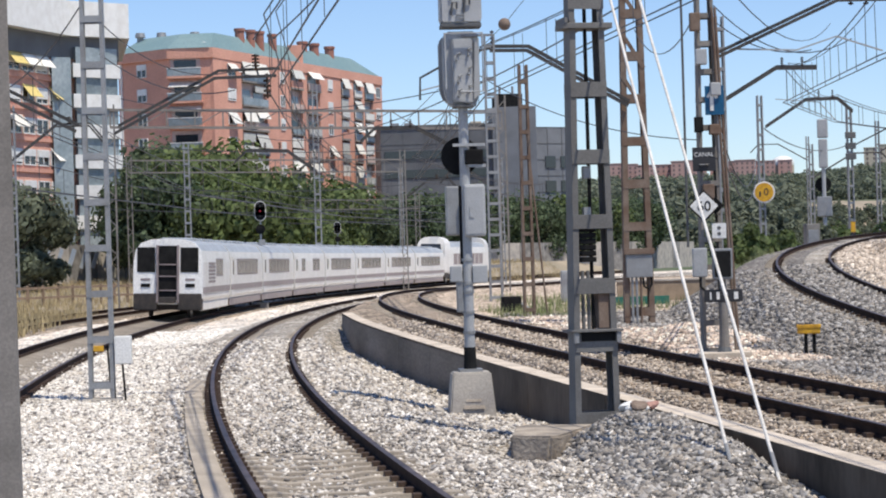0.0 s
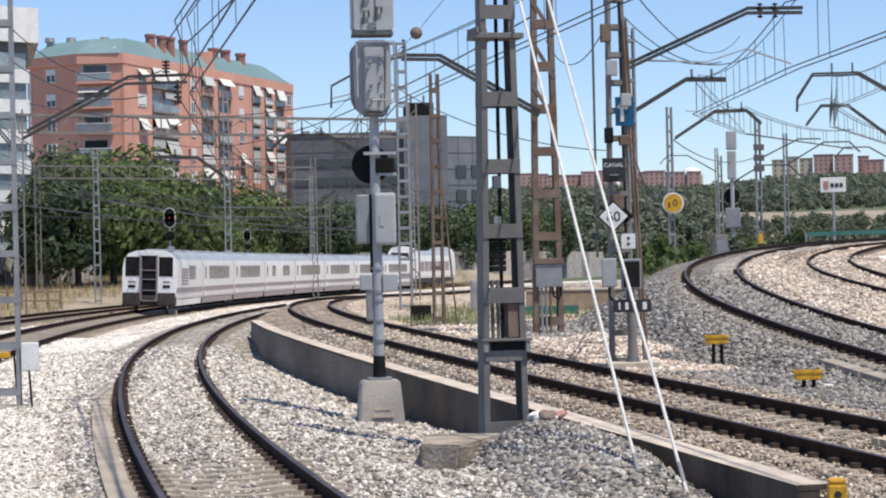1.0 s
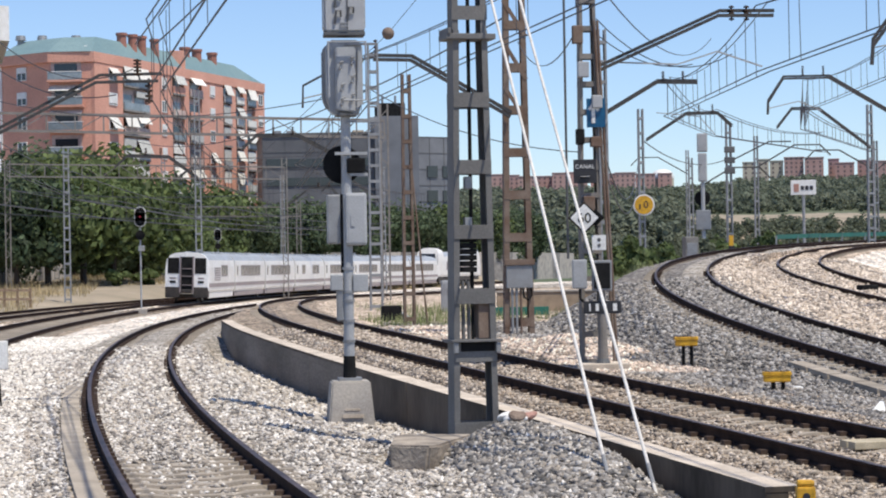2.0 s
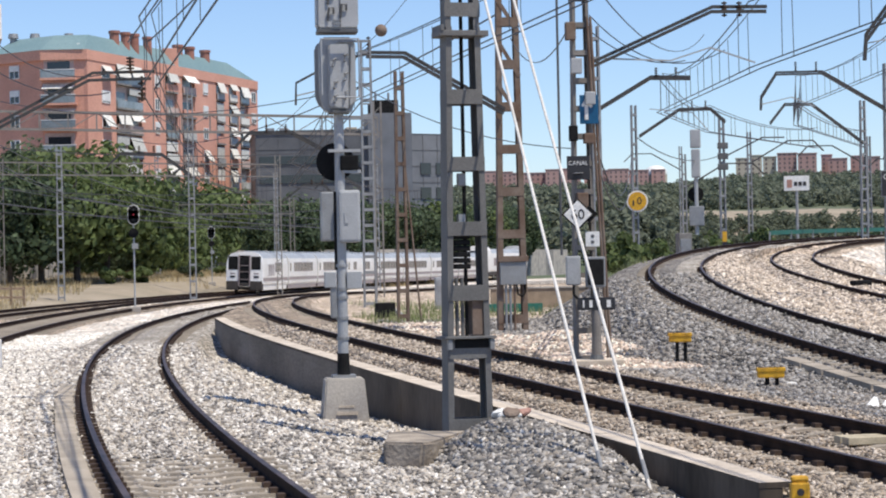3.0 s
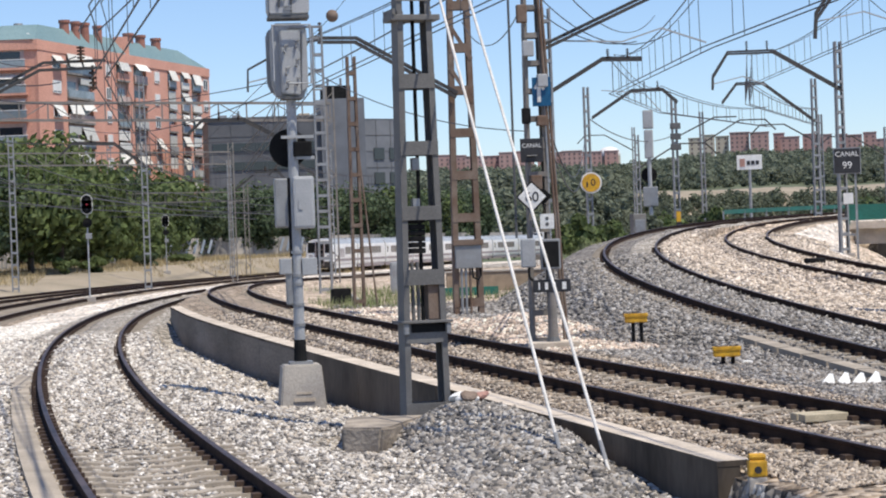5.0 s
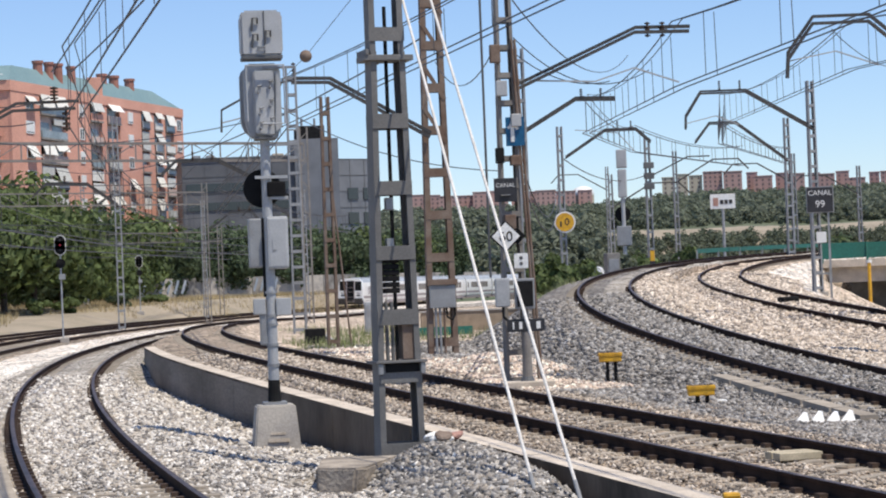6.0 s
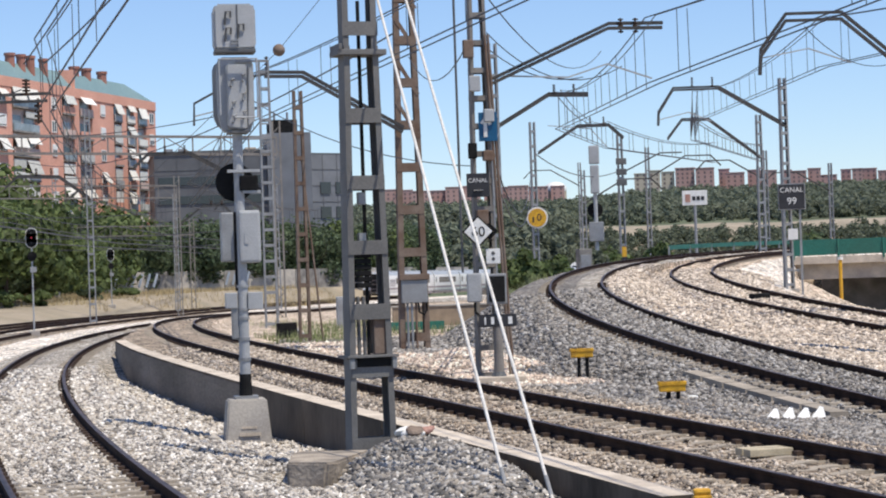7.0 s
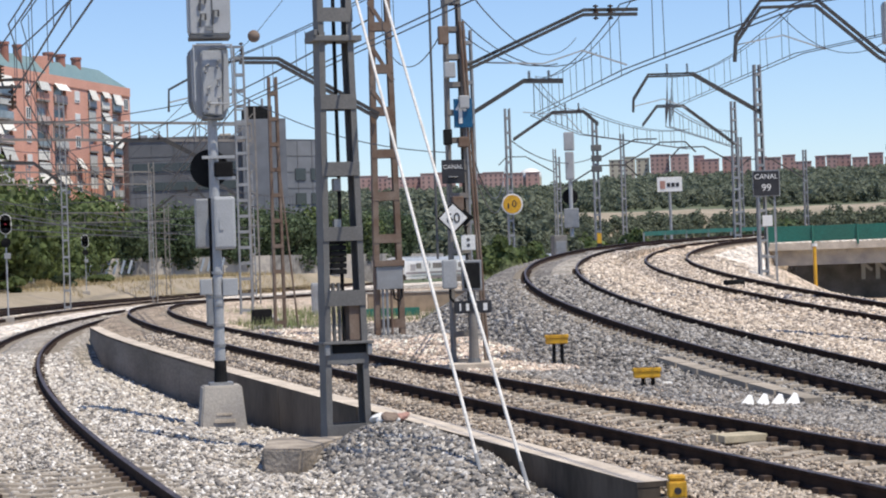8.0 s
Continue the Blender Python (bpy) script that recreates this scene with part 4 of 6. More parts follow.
    rod(bm, (-0.07, 0, 2.55), (-0.07, 0, 3.9), 0.05, n=10)
    part("cable_sleeve", bm, BLACK, s)
    part("relay_box", box(B(), (-0.30, -0.08, 2.25), (-0.10, 0.10, 2.52), bevel=0.015), STEEL_L, s)
    part("relay_box", box(B(), (0.08, -0.10, 2.22), (0.34, 0.10, 2.52), bevel=0.015), STEEL_L, s)
    bm = B()
    box(bm, (-0.20, -0.05, 1.72), (-0.08, 0.12, 2.3), bevel=0.03)
    part("lever_housing", bm, STEEL_G, s)
    bm = B()
    box(bm, (-0.34, -0.02, 3.05), (-0.1, 0.22, 3.9), bevel=0.03)
    part("rear_cabinet", bm, STEEL_G, s)
    bm = B()
    box(bm, (-0.04, -0.2, 3.02), (0.33, 0.12, 3.92), bevel=0.05)
    box(bm, (0.05, -0.215, 3.35), (0.12, -0.19, 3.55))
    part("cabinet", bm, STEEL_L, s)
    bm = B()
    disc(bm, (-0.06, 0.16, 4.42), (0, 1, 0), 0.33, 0.03, 32)
    part("back_board", bm, BLACK, s, "round black back board")
    bm = B()
    box(bm, (0.0, -0.15, 4.26), (0.32, 0.12, 4.52), bevel=0.03)
    part("lamp_housing", bm, BLACK, s)
    part("bracket", bar(B(), (-0.2, -0.1, 4.60), (0.36, -0.1, 4.60), 0.05), STEEL_L, s)
    part("bracket", bar(B(), (0.05, -0.1, 4.24), (0.36, -0.1, 4.24), 0.05), STEEL_L, s)
    # two cases above: a tall one with a tapered foot, and a square one on top
    def plate_xz(outline, y0, y1, bevel=0.02):
        bm = B()
        f = [bm.verts.new((x, y0, z)) for x, z in outline]
        k = [bm.verts.new((x, y1, z)) for x, z in outline]
        n = len(f)
        for i in range(n):
            bm.faces.new((f[i], f[(i + 1) % n], k[(i + 1) % n], k[i]))
        bm.faces.new(f)
        bm.faces.new(list(reversed(k)))
        bmesh.ops.recalc_face_normals(bm, faces=bm.faces)
        bmesh.ops.bevel(bm, geom=list(bm.edges), offset=bevel, segments=2, affect="EDGES")
        return bm

    low = part("signal_case", plate_xz([(-0.24, 5.28), (0.22, 5.24), (0.30, 5.5), (0.31, 6.46), (0.24, 6.56), (-0.26, 6.56), (-0.32, 6.45), (-0.32, 5.55)], -0.06, 0.20, 0.03), STEEL_L, s)
    part("visor_plate", plate_xz([(-0.30, 5.36), (0.1, 5.3), (0.2, 6.5), (-0.30, 6.5), (-0.38, 6.4), (-0.38, 5.55)], 0.16, 0.34, 0.03), STEEL_G, low)
    part("hatch", plate_xz([(-0.17, 5.34), (0.16, 5.30), (0.18, 6.42), (-0.17, 6.42)], -0.22, -0.05, 0.025), STEEL_L, low)
    part("side_wedge", plate_xz([(0.17, 5.34), (0.30, 5.45), (0.30, 6.30), (0.22, 6.40)], -0.14, -0.02, 0.015), STEEL_L, low)
    part("base_plate", box(B(), (-0.17, -0.2, 5.24), (0.18, 0.2, 5.29), bevel=0.01), STEEL_D, low)
    for x, z in ((-0.10, 6.10), (0.10, 6.18), (0.10, 5.86), (-0.08, 5.48), (0.10, 5.55), (-0.08, 5.72)):
        part("latch", tube([(x, -0.225, z - 0.06), (x, -0.27, z - 0.05), (x, -0.27, z + 0.05), (x + 0.06, -0.24, z + 0.07)], 0.018, 6), STEEL_G, low)
    up = part("upper_case", plate_xz([(-0.33, 6.68), (0.33, 6.68), (0.36, 6.74), (0.36, 7.38), (0.31, 7.46), (-0.31, 7.46), (-0.36, 7.38), (-0.36, 6.74)], -0.2, 0.24, 0.035), STEEL_L, s)
    part("lower_rim", box(B(), (-0.35, -0.19, 6.62), (0.35, 0.24, 6.69), bevel=0.015), STEEL_D, up)
    part("seam", box(B(), (0.035, -0.215, 6.72), (0.055, -0.195, 7.44)), STEEL_D, up)
    for x, z in ((-0.12, 6.94), (0.10, 7.0), (-0.12, 7.22)):
        part("latch", tube([(x - 0.05, -0.22, z - 0.12), (x - 0.03, -0.255, z + 0.1), (x + 0.05, -0.255, z + 0.1), (x + 0.05, -0.22, z)], 0.02, 6), STEEL_D, up)
    for z in (6.78, 6.83):
        part("vent_bar", bar(B(), (-0.08, -0.215, z), (0.06, -0.215, z), 0.025), STEEL_G, up)
    bm = B()
    for xx in (0.40, 0.56):
        bar(bm, (xx, -0.1, 5.0), (xx, -0.1, 6.5), 0.03)
    for z in np.arange(5.1, 6.6, 0.3):
        bar(bm, (0.40, -0.1, z), (0.56, -0.1, z), 0.025)
    bar(bm, (0.0, -0.1, 5.15), (0.56, -0.1, 5.15), 0.04)
    bar(bm, (0.0, -0.1, 6.48), (0.56, -0.1, 6.48), 0.04)
    part("ladder", bm, STEEL_G, s)
    part("frame_loop", tube([(-0.30, -0.32, 5.55), (-0.30, -0.32, 6.50), (0.34, -0.32, 6.50), (0.34, -0.32, 5.50), (-0.05, -0.32, 5.50)], 0.022, 6), STEEL_L, s)
    return s


main_signal()

# near-left lattice mast with its arm over the first track
m1 = ladder_mast((-3.42, 39.3, ground_z(-3.42, 39.3) + 0.02), 9.0, 0.46, 0.40, 0.3, 0.07, STEEL_G, 11, 0.12, "galvanised lattice mast with a cabinet near its foot", base=0.12)
poly_arm(m1, [(0.38, 0, 4.85), (2.2, 0, 5.80), (3.3, 0, 5.82)], 0.06, STEEL_D, twin=0.08)
insulator(m1, (3.1, 0, 5.8), (3.1, 0, 5.35))
insulator(m1, (2.9, 0, 5.85), (2.9, 0, 6.15))
bm = B()
box(bm, (0.25, -0.2, 0.66), (0.55, 0.0, 1.16), bevel=0.02)
part("sign_plate", bm, WHITE, m1)
bm = B()
box(bm, (-0.12, -0.22, 0.9), (0.06, -0.12, 1.0), bevel=0.01)
part("yellow_plate", bm, YELLOW, m1)
bm = B()
for a in (0.18, 0.24, 0.42):
    rod(bm, (a, -0.12, 0.0), (a - 0.06, -0.12, 1.0), 0.02, n=6)
part("cable", bm, BLACK, m1)
m0 = ladder_mast((-2.83, 21.8, -0.35), 6.5, 0.24, 0.18, 0.14, 0.05, STEEL_W, 0, 0.1, "weathered grey steel post beside the track", name="steel_post")
bm = B()
box(bm, (-0.115, -0.085, -0.2), (0.115, -0.065, 6.5))
part("face_plate", bm, STEEL_W, m0)


# ------------------------------------------------------------------ masts along the lines, with their arms
def arm(m, pts, w=0.09, material=None, twin=0.0, name="cantilever_arm"):
    o = m.matrix_basis.translation
    return poly_arm(m, [Vector(p) - o for p in pts], w, material or STEEL_D, name, twin)


def hang(m, p, length=0.5, r=0.055):
    o = m.matrix_basis.translation
    insulator(m, Vector(p) - o, Vector(p) - o - Vector((0, 0, length)), r)


def lat(x, y, top, w0, w1, mt, nb, lab, bh=0.14, leg=0.07):
    z = ground_z(x, y) - 0.05
    return ladder_mast((x, y, z), top - z, w0, w1, 0.3, leg, mt, nb, bh, lab, base=0.15)


m2 = lat(8.45, 89.6, 11.3, 0.55, 0.45, STEEL_G, 17, "galvanised lattice mast with a ladder beside the track", 0.12)
arm(m2, [(8.3, 89.6, 6.0), (5.3, 89.6, 7.65), (3.62, 89.6, 7.65), (3.02, 89.6, 7.12)], 0.10, STEEL_D, 0.05)
hang(m2, (5.1, 89.6, 8.0), 0.35)
hang(m2, (4.3, 89.6, 8.0), 0.35)
m3 = lat(7.40, 67.6, 8.15, 0.38, 0.30, RUST, 10, "short rusty lattice mast with a leaning brace", 0.12, 0.08)
part("brace", rod(B(), (0.05, -0.1, 5.9), (0.55, -0.1, 0.1), 0.03, n=6), RUST, m3)
m4 = lat(9.50, 59.2, 13.0, 0.84, 0.50, RUST, 11, "rusty brown lattice mast with switchgear at its foot", 0.24, 0.15)
arm(m4, [(9.35, 59.0, 6.27), (6.62, 59.0, 7.84), (5.6, 59.0, 7.86)], 0.11, STEEL_D, 0.07)
arm(m4, [(5.6, 59.0, 7.86), (4.9, 59.0, 7.75), (3.66, 59.0, 7.1), (3.64, 59.0, 6.5)], 0.07, STEEL_D)
arm(m4, [(3.64, 59.0, 6.75), (4.3, 59.0, 6.9), (5.3, 59.0, 6.6)], 0.045, STEEL_L, name="steady_arm")
for i in range(6):
    z0, z1 = 5.9 + i * 1.18, 6.9 + i * 1.18
    part("diagonal", bar(B(), (-0.3 if i % 2 else -0.32, -0.16, z1), (0.30, -0.16, z0), 0.11, 0.012, up=(0, 1, 0)), RUST, m4)
hang(m4, (5.65, 59.0, 8.35), 0.45)
hang(m4, (8.6, 59.0, 6.55), 0.1)
bm = B()
box(bm, (-0.36, -0.3, 1.35), (0.36, -0.05, 1.98), bevel=0.02)
part("switchgear", bm, STEEL_G, m4)
part("shelf_beam", box(B(), (-0.42, -0.34, 1.98), (0.42, -0.02, 2.14), bevel=0.01), RUST, m4)
part("hooked_cable", tube([(0.1, -0.22, 1.35), (0.12, -0.24, 1.1), (0.25, -0.24, 1.02), (0.34, -0.22, 1.15), (0.33, -0.2, 1.4)], 0.03, 6), BLACK, m4)
for a in (-0.2, -0.08, 0.04):
    part("conduit", rod(B(), (a, -0.2, 0.0), (a, -0.2, 1.38), 0.035, n=8), RUST if a > 0 else STEEL_G, m4)
m5 = lat(8.10, 41.6, 9.2, 0.44, 0.28, STEEL_W, 17, "lattice mast crowded with signs and cable boxes", 0.1, 0.06)
arm(m5, [(8.26, 41.6, 5.90), (10.75, 41.6, 7.0), (11.85, 41.6, 7.0)], 0.078, STEEL_D, 0.06)
arm(m5, [(8.6, 41.6, 6.05), (9.9, 41.6, 6.0), (10.7, 41.6, 6.25), (11.6, 41.6, 5.95)], 0.035, STEEL_L, name="steady_arm")
hang(m5, (11.0, 41.6, 7.15), 0.3)
hang(m5, (11.3, 41.6, 7.15), 0.3)
for i, (dx, z, w, h, mt) in enumerate(((-0.22, 6.55, 0.2, 0.35, RUST), (-0.12, 5.9, 0.22, 0.3, STEEL_L), (0.14, 5.3, 0.2, 0.25, STEEL_L), (-0.2, 4.6, 0.16, 0.3, BLACK), (0.1, 4.55, 0.2, 0.2, RUST), (-0.05, 3.3, 0.22, 0.3, RUST))):
    bm = B()
    box(bm, (dx - w / 2, -0.30, z - 0.2), (dx + w / 2, -0.15, z - 0.2 + h), bevel=0.02)
    part("cable_box", bm, mt, m5)
for dx in (0.30, 0.36):
    part("downpipe", rod(B(), (dx + 0.1, -0.2, 0.2), (dx - 0.18, -0.2, 6.8), 0.028, n=8), RUST, m5)
part("cable", rod(B(), (-0.47, -0.2, 2.2), (-0.47, -0.2, 9.0), 0.025, n=6), STEEL_D, m5)
m5b = lat(14.85, 73.6, 10.2, 0.34, 0.30, STEEL_G, 13, "slim galvanised lattice mast on the embankment edge", 0.12)
arm(m5b, [(15.0, 73.6, 7.35), (16.8, 73.6, 8.40), (18.2, 73.6, 8.38)], 0.10, STEEL_D, 0.05)
hang(m5b, (17.0, 73.6, 8.75), 0.3)
hang(m5b, (17.7, 73.6, 8.75), 0.3)
m6 = lat(23.6, 107.4, 9.9, 0.32, 0.28, STEEL_G, 13, "slim galvanised lattice mast carrying a round yellow sign", 0.12)
arm(m6, [(23.86, 107.3, 8.33), (25.94, 107.3, 9.65), (27.55, 107.3, 9.67), (28.3, 107.3, 9.0)], 0.11, STEEL_D, 0.05)
hang(m6, (26.6, 107.3, 10.1), 0.4)
hang(m6, (27.3, 107.3, 10.1), 0.4)
arm(m6, [(24.4, 107.3, 9.7), (26.6, 107.3, 9.5), (27.4, 107.3, 8.6)], 0.05, STEEL_L, name="steady_arm")
m7 = lat(31.65, 120.9, 10.1, 0.36, 0.30, STEEL_G, 10, "slim galvanised lattice mast with a bent arm", 0.12)
arm(m7, [(31.8, 120.8, 7.9), (34.0, 120.8, 8.95), (35.3, 120.8, 8.95)], 0.09)
for z in (8.2, 8.8, 9.4):
    bm = B()
    box(bm, (-0.3, -0.3, z - 1.6), (0.3, -0.16, z - 1.25), bevel=0.03)
    part("cable_box", bm, STEEL_D, m7)
m8 = lat(30.85, 89.9, 10.3, 0.42, 0.30, STEEL_G, 14, "galvanised lattice mast beside a channel sign", 0.12)
arm(m8, [(30.96, 89.8, 8.21), (27.95, 89.8, 9.94), (25.95, 89.8, 9.91), (25.27, 89.8, 8.9), (25.25, 89.8, 8.4)], 0.10, STEEL_D, 0.06)
arm(m8, [(25.27, 89.8, 8.6), (26.6, 89.8, 8.9), (27.6, 89.8, 8.5)], 0.05, STEEL_L, name="steady_arm")
hang(m8, (27.7, 89.8, 10.4), 0.4)
hang(m8, (26.8, 89.8, 10.4), 0.4)
m9 = lat(40.8, 123.4, 11.2, 0.42, 0.3, STEEL_G, 12, "galvanised lattice mast with a hooked arm", 0.12)
arm(m9, [(40.8, 123.3, 8.69), (37.7, 123.3, 11.0), (36.1, 123.3, 11.0), (35.2, 123.3, 9.9)], 0.11, STEEL_D, 0.06)
hang(m9, (36.9, 123.3, 11.4), 0.4)
m10 = lat(23.6, 56.0, 10.5, 0.42, 0.34, STEEL_G, 12, "galvanised lattice mast with a long hooked arm", 0.12)
arm(m10, [(23.5, 56.0, 7.0), (22.71, 56.0, 7.45), (20.96, 56.0, 8.88), (19.39, 56.0, 8.85), (18.66, 56.0, 7.9), (18.62, 56.0, 7.4)], 0.10, STEEL_D, 0.12)
arm(m10, [(18.62, 56.0, 7.75), (20.0, 56.0, 8.0), (21.2, 56.0, 7.6)], 0.04, STEEL_L, name="steady_arm")
FARM = [(44.0, 160, 11.6, "r"), (56, 168, 11.6, "l"), (64, 175, 10.8, "l"), (36.5, 150, 9.5, "r"), (52.0, 215, 13.5, "l")]
for x, y, top, side in FARM:
    m = lat(x, y, top, 0.36, 0.3, STEEL_G, 11, "distant galvanised lattice mast with a bent arm", 0.12)
    d = 1 if side == "r" else -1
    arm(m, [(x, y, top - 2.4), (x + d * 3, y, top - 0.7), (x + d * 5, y, top - 0.7), (x + d * 5.8, y, top - 1.5)], 0.12)
for x, y, top, d in ((-16.2, 130, 12.0, 1), (-10.4, 205, 12.5, 1), (-0.5, 215, 13.4, 1), (-6.9, 150, 10.6, 0), (10.6, 205, 11.0, 1), (2.0, 150, 14.5, 0), (18.6, 190, 11.0, -1), (-4.0, 232, 12.0, -1)):
    m = lat(x, y, top, 0.5, 0.4, STEEL_G, 13, "galvanised lattice mast among the yard tracks", 0.14, 0.09)
    if x == 2.0:
        arm(m, [(x, y, 8.5), (0, y, 10.0), (-2.74, y, 10.1), (-3.63, y, 9.28)], 0.13, STEEL_D, 0.06)
        hang(m, (-0.5, y, 10.6), 0.45, 0.1)
        hang(m, (-1.5, y, 10.6), 0.45, 0.1)
    if d:
        arm(m, [(x, y, top - 3.2), (x + d * 2.6, y, top - 1.2), (x + d * 4.6, y, top - 1.2), (x + d * 5.4, y, top - 2.2)], 0.13, STEEL_D, 0.08)
        hang(m, (x + d * 3.4, y, top - 0.7), 0.4, 0.12)
        hang(m, (x + d * 4.4, y, top - 0.7), 0.4, 0.12)
m0b = lat(-7.9, 49.6, 9.5, 0.4, 0.36, STEEL_G, 12, "galvanised lattice mast between two tracks", 0.12)
arm(m0b, [(-7.7, 49.6, 6.95), (-4.70, 49.6, 5.35)], 0.09, STEEL_D, 0.08)


def truss(a, b, depth, label, legs=(), k=1.0):
    """A light portal beam with two chords, posts and diagonals, on its legs."""
    t = thing("portal_beam", (a[0], a[1], 0), label, "portal beam")
    A, Bv = Vector((0, 0, a[2])), Vector((b[0] - a[0], b[1] - a[1], b[2]))
    for dz in (0, -depth):
        part("chord", bar(B(), A + Vector((0, 0, dz)), Bv + Vector((0, 0, dz)), 0.14 * k), STEEL_W, t)
    n = int((Bv - A).length / 1.5)
    for i in range(n + 1):
        p = A + (Bv - A) * (i / n)
        part("post", bar(B(), p, p - Vector((0, 0, depth)), 0.08 * k), STEEL_W, t)
        if i < n:
            q = A + (Bv - A) * ((i + 1) / n)
            part("diagonal", bar(B(), p - Vector((0, 0, depth if i % 2 else 0)), q - Vector((0, 0, 0 if i % 2 else depth)), 0.05 * k), STEEL_W, t)
    for l in legs:
        bm = B()
        z = ground_z(*l) - 0.1
        for s in (-0.2, 0.2):
            bar(bm, (l[0] - a[0] + s, l[1] - a[1], z), (l[0] - a[0] + s, l[1] - a[1], a[2] + 0.3), 0.09)
        for k in range(14):
            zz = z + (a[2] - z) * (k + 0.5) / 14
            bar(bm, (l[0] - a[0] - 0.2, l[1] - a[1], zz), (l[0] - a[0] + 0.2, l[1] - a[1], zz + (0.4 if k % 2 else -0.4)), 0.05)
        part("portal_leg", bm, STEEL_W, t)
    return t


truss((-9.6, 120, 10.9), (11.9, 120, 10.3), 0.95, "galvanised lattice portal beam across the yard tracks", [(-9.6, 120), (11.9, 120)])
truss((-13.0, 180, 11.1), (9.5, 180, 10.6), 1.0, "far galvanised lattice portal beam across the yard", [(-13.0, 180), (9.5, 180)], 0.8)
truss((-14.0, 212, 8.6), (12.5, 212, 8.2), 0.9, "far galvanised lattice portal beam before the trees", [(-14.0, 212), (12.5, 212)], 0.6)


# ------------------------------------------------------------------ overhead wires
def catenary(supports, rise=1.3, r=0.014, twin=True, label="copper contact and messenger wires with droppers over the track"):
    for a, b in zip(supports, supports[1:]):
        a, b = Vector(a), Vector(b)
        t = thing("overhead_line", a, label, "overhead line", "overhead lines")
        d = b - a
        k = max(1.0, (a.y + b.y) / 2 / 70)
        n = max(6, int(d.length / 3))
        def mess(f):
            return d * f + Vector((0, 0, rise - 1.5 * rise * f * (1 - f)))
        part("messenger_wire", tube([mess(i / n) for i in range(n + 1)], r * k), WIRE, t)
        if twin:
            part("second_messenger_wire", tube([mess(i / n) + Vector((0.22, 0, 0.05)) for i in range(n + 1)], r * k * 0.8), WIRE, t)
        part("contact_wire", tube([(0, 0, 0), d], r * k), WIRE, t)
        part("second_contact_wire", tube([(0.25, 0, 0), d + Vector((0.25, 0, 0))], r * k), WIRE, t)
        m = max(2, int(d.length / 4.2))
        for i in range(m):
            f = (i + 0.5) / m
            for side in (0.0, 0.22) if twin else (0.0,):
                part("dropper", tube([d * f + Vector((side, 0, 0)), mess(f) + Vector((side, 0.3 * side, 0))], 0.009 * k), WIRE, t)


catenary([(2.6, -8, 5.4), (-0.35, 39.3, 5.35), (1.2, 86, 5.7), (6.0, 128, 6.0)])
catenary([(8.3, 6, 6.0), (5.15, 59.0, 6.55), (6.9, 120, 6.6), (20, 170, 6.6)])
catenary([(11.0, 4, 5.95), (11.5, 41.6, 5.85), (17.0, 73.6, 7.2), (27.3, 107.3, 8.5), (43, 140, 9.3)])
catenary([(17.5, 18, 6.0), (20.3, 56.0, 7.5), (26.8, 89.8, 8.5), (36.6, 123.3, 9.8), (53, 160, 10.3)])
catenary([(-5.6, 18, 5.6), (-6.0, 49.6, 5.5), (-4.4, 104, 5.6), (4.0, 165, 5.7), (24, 236, 5.7)], twin=False)
catenary([(-11.6, 30, 5.6), (-10.9, 92, 5.6), (-3.4, 150, 5.7), (14, 225, 5.7)], twin=False)
WIRES = [((8.05, 41.6, 8.0), (22.9, 90, 11.6), 1.2), ((8.0, 41.5, 6.9), (9.6, 59.2, 8.3), 0.8), ((8.3, 41.6, 6.9), (11.0, 41.6, 6.2), 0.55), ((8.3, 41.6, 6.6), (10.2, 41.6, 6.0), 0.25),
         ((8.0, 41.6, 4.3), (5.2, 59.1, 7.2), 0.4), ((8.4, 41.6, 4.3), (23.5, 107.4, 7.6), 1.5), ((8.4, 41.6, 4.0), (23.5, 107.4, 6.9), 1.5), ((23.7, 107.3, 8.3), (31.6, 120.9, 8.0), 0.7),
         ((-0.55, 39.3, 6.2), (2.2, 9, 6.9), 0.2), ((-0.2, 39.3, 6.2), (3.0, 8, 6.5), 0.25), ((-3.3, 39.3, 6.0), (-0.9, 39.3, 5.3), 0.3), ((-3.3, 39.3, 6.6), (-0.6, 39.3, 5.75), 0.5), ((-3.6, 39.3, 6.9), (-7.6, 49.6, 6.2), 0.7),
         ((23.5, 56.0, 8.2), (19.9, 56.0, 8.6), 0.9), ((9.3, 59.2, 9.0), (-2, 150, 11), 1.5),
         ((8.2, 89.6, 9.5), (-9, 120, 11.5), 1.0), ((-9.6, 120, 9.0), (11.9, 120, 8.6), 0.5), ((-13, 180, 9.0), (9.5, 180, 8.5), 0.5), ((-14, 195, 6.6), (20, 195, 6.2), 0.6), ((-14, 170, 6.9), (14, 170, 6.6), 0.5)]
for a, b, sag in WIRES:
    a, b = Vector(a), Vector(b)
    t = thing("feeder_cable", a, "dark slack cable strung between masts", "cable", "slack cables")
    part("strand", tube([(b - a) * f + Vector((0, 0, -4 * sag * f * (1 - f))) for f in np.linspace(0, 1, 14)], 0.013 * max(1, (a.y + b.y) / 110)), WIRE, t)
mb = thing("marker_ball", (7.08, 69.6, 9.66), "weathered round marker ball hung on a wire", "marker ball")
part("ball", ball(B(), (0, 0, 0), 0.20, 16), RUST, mb, smooth=True)
part("hanger", tube([(2.4, 2.0, 2.8), (0, 0, 0), (-4.5, -1.0, -4.2)], 0.012), WIRE, mb)


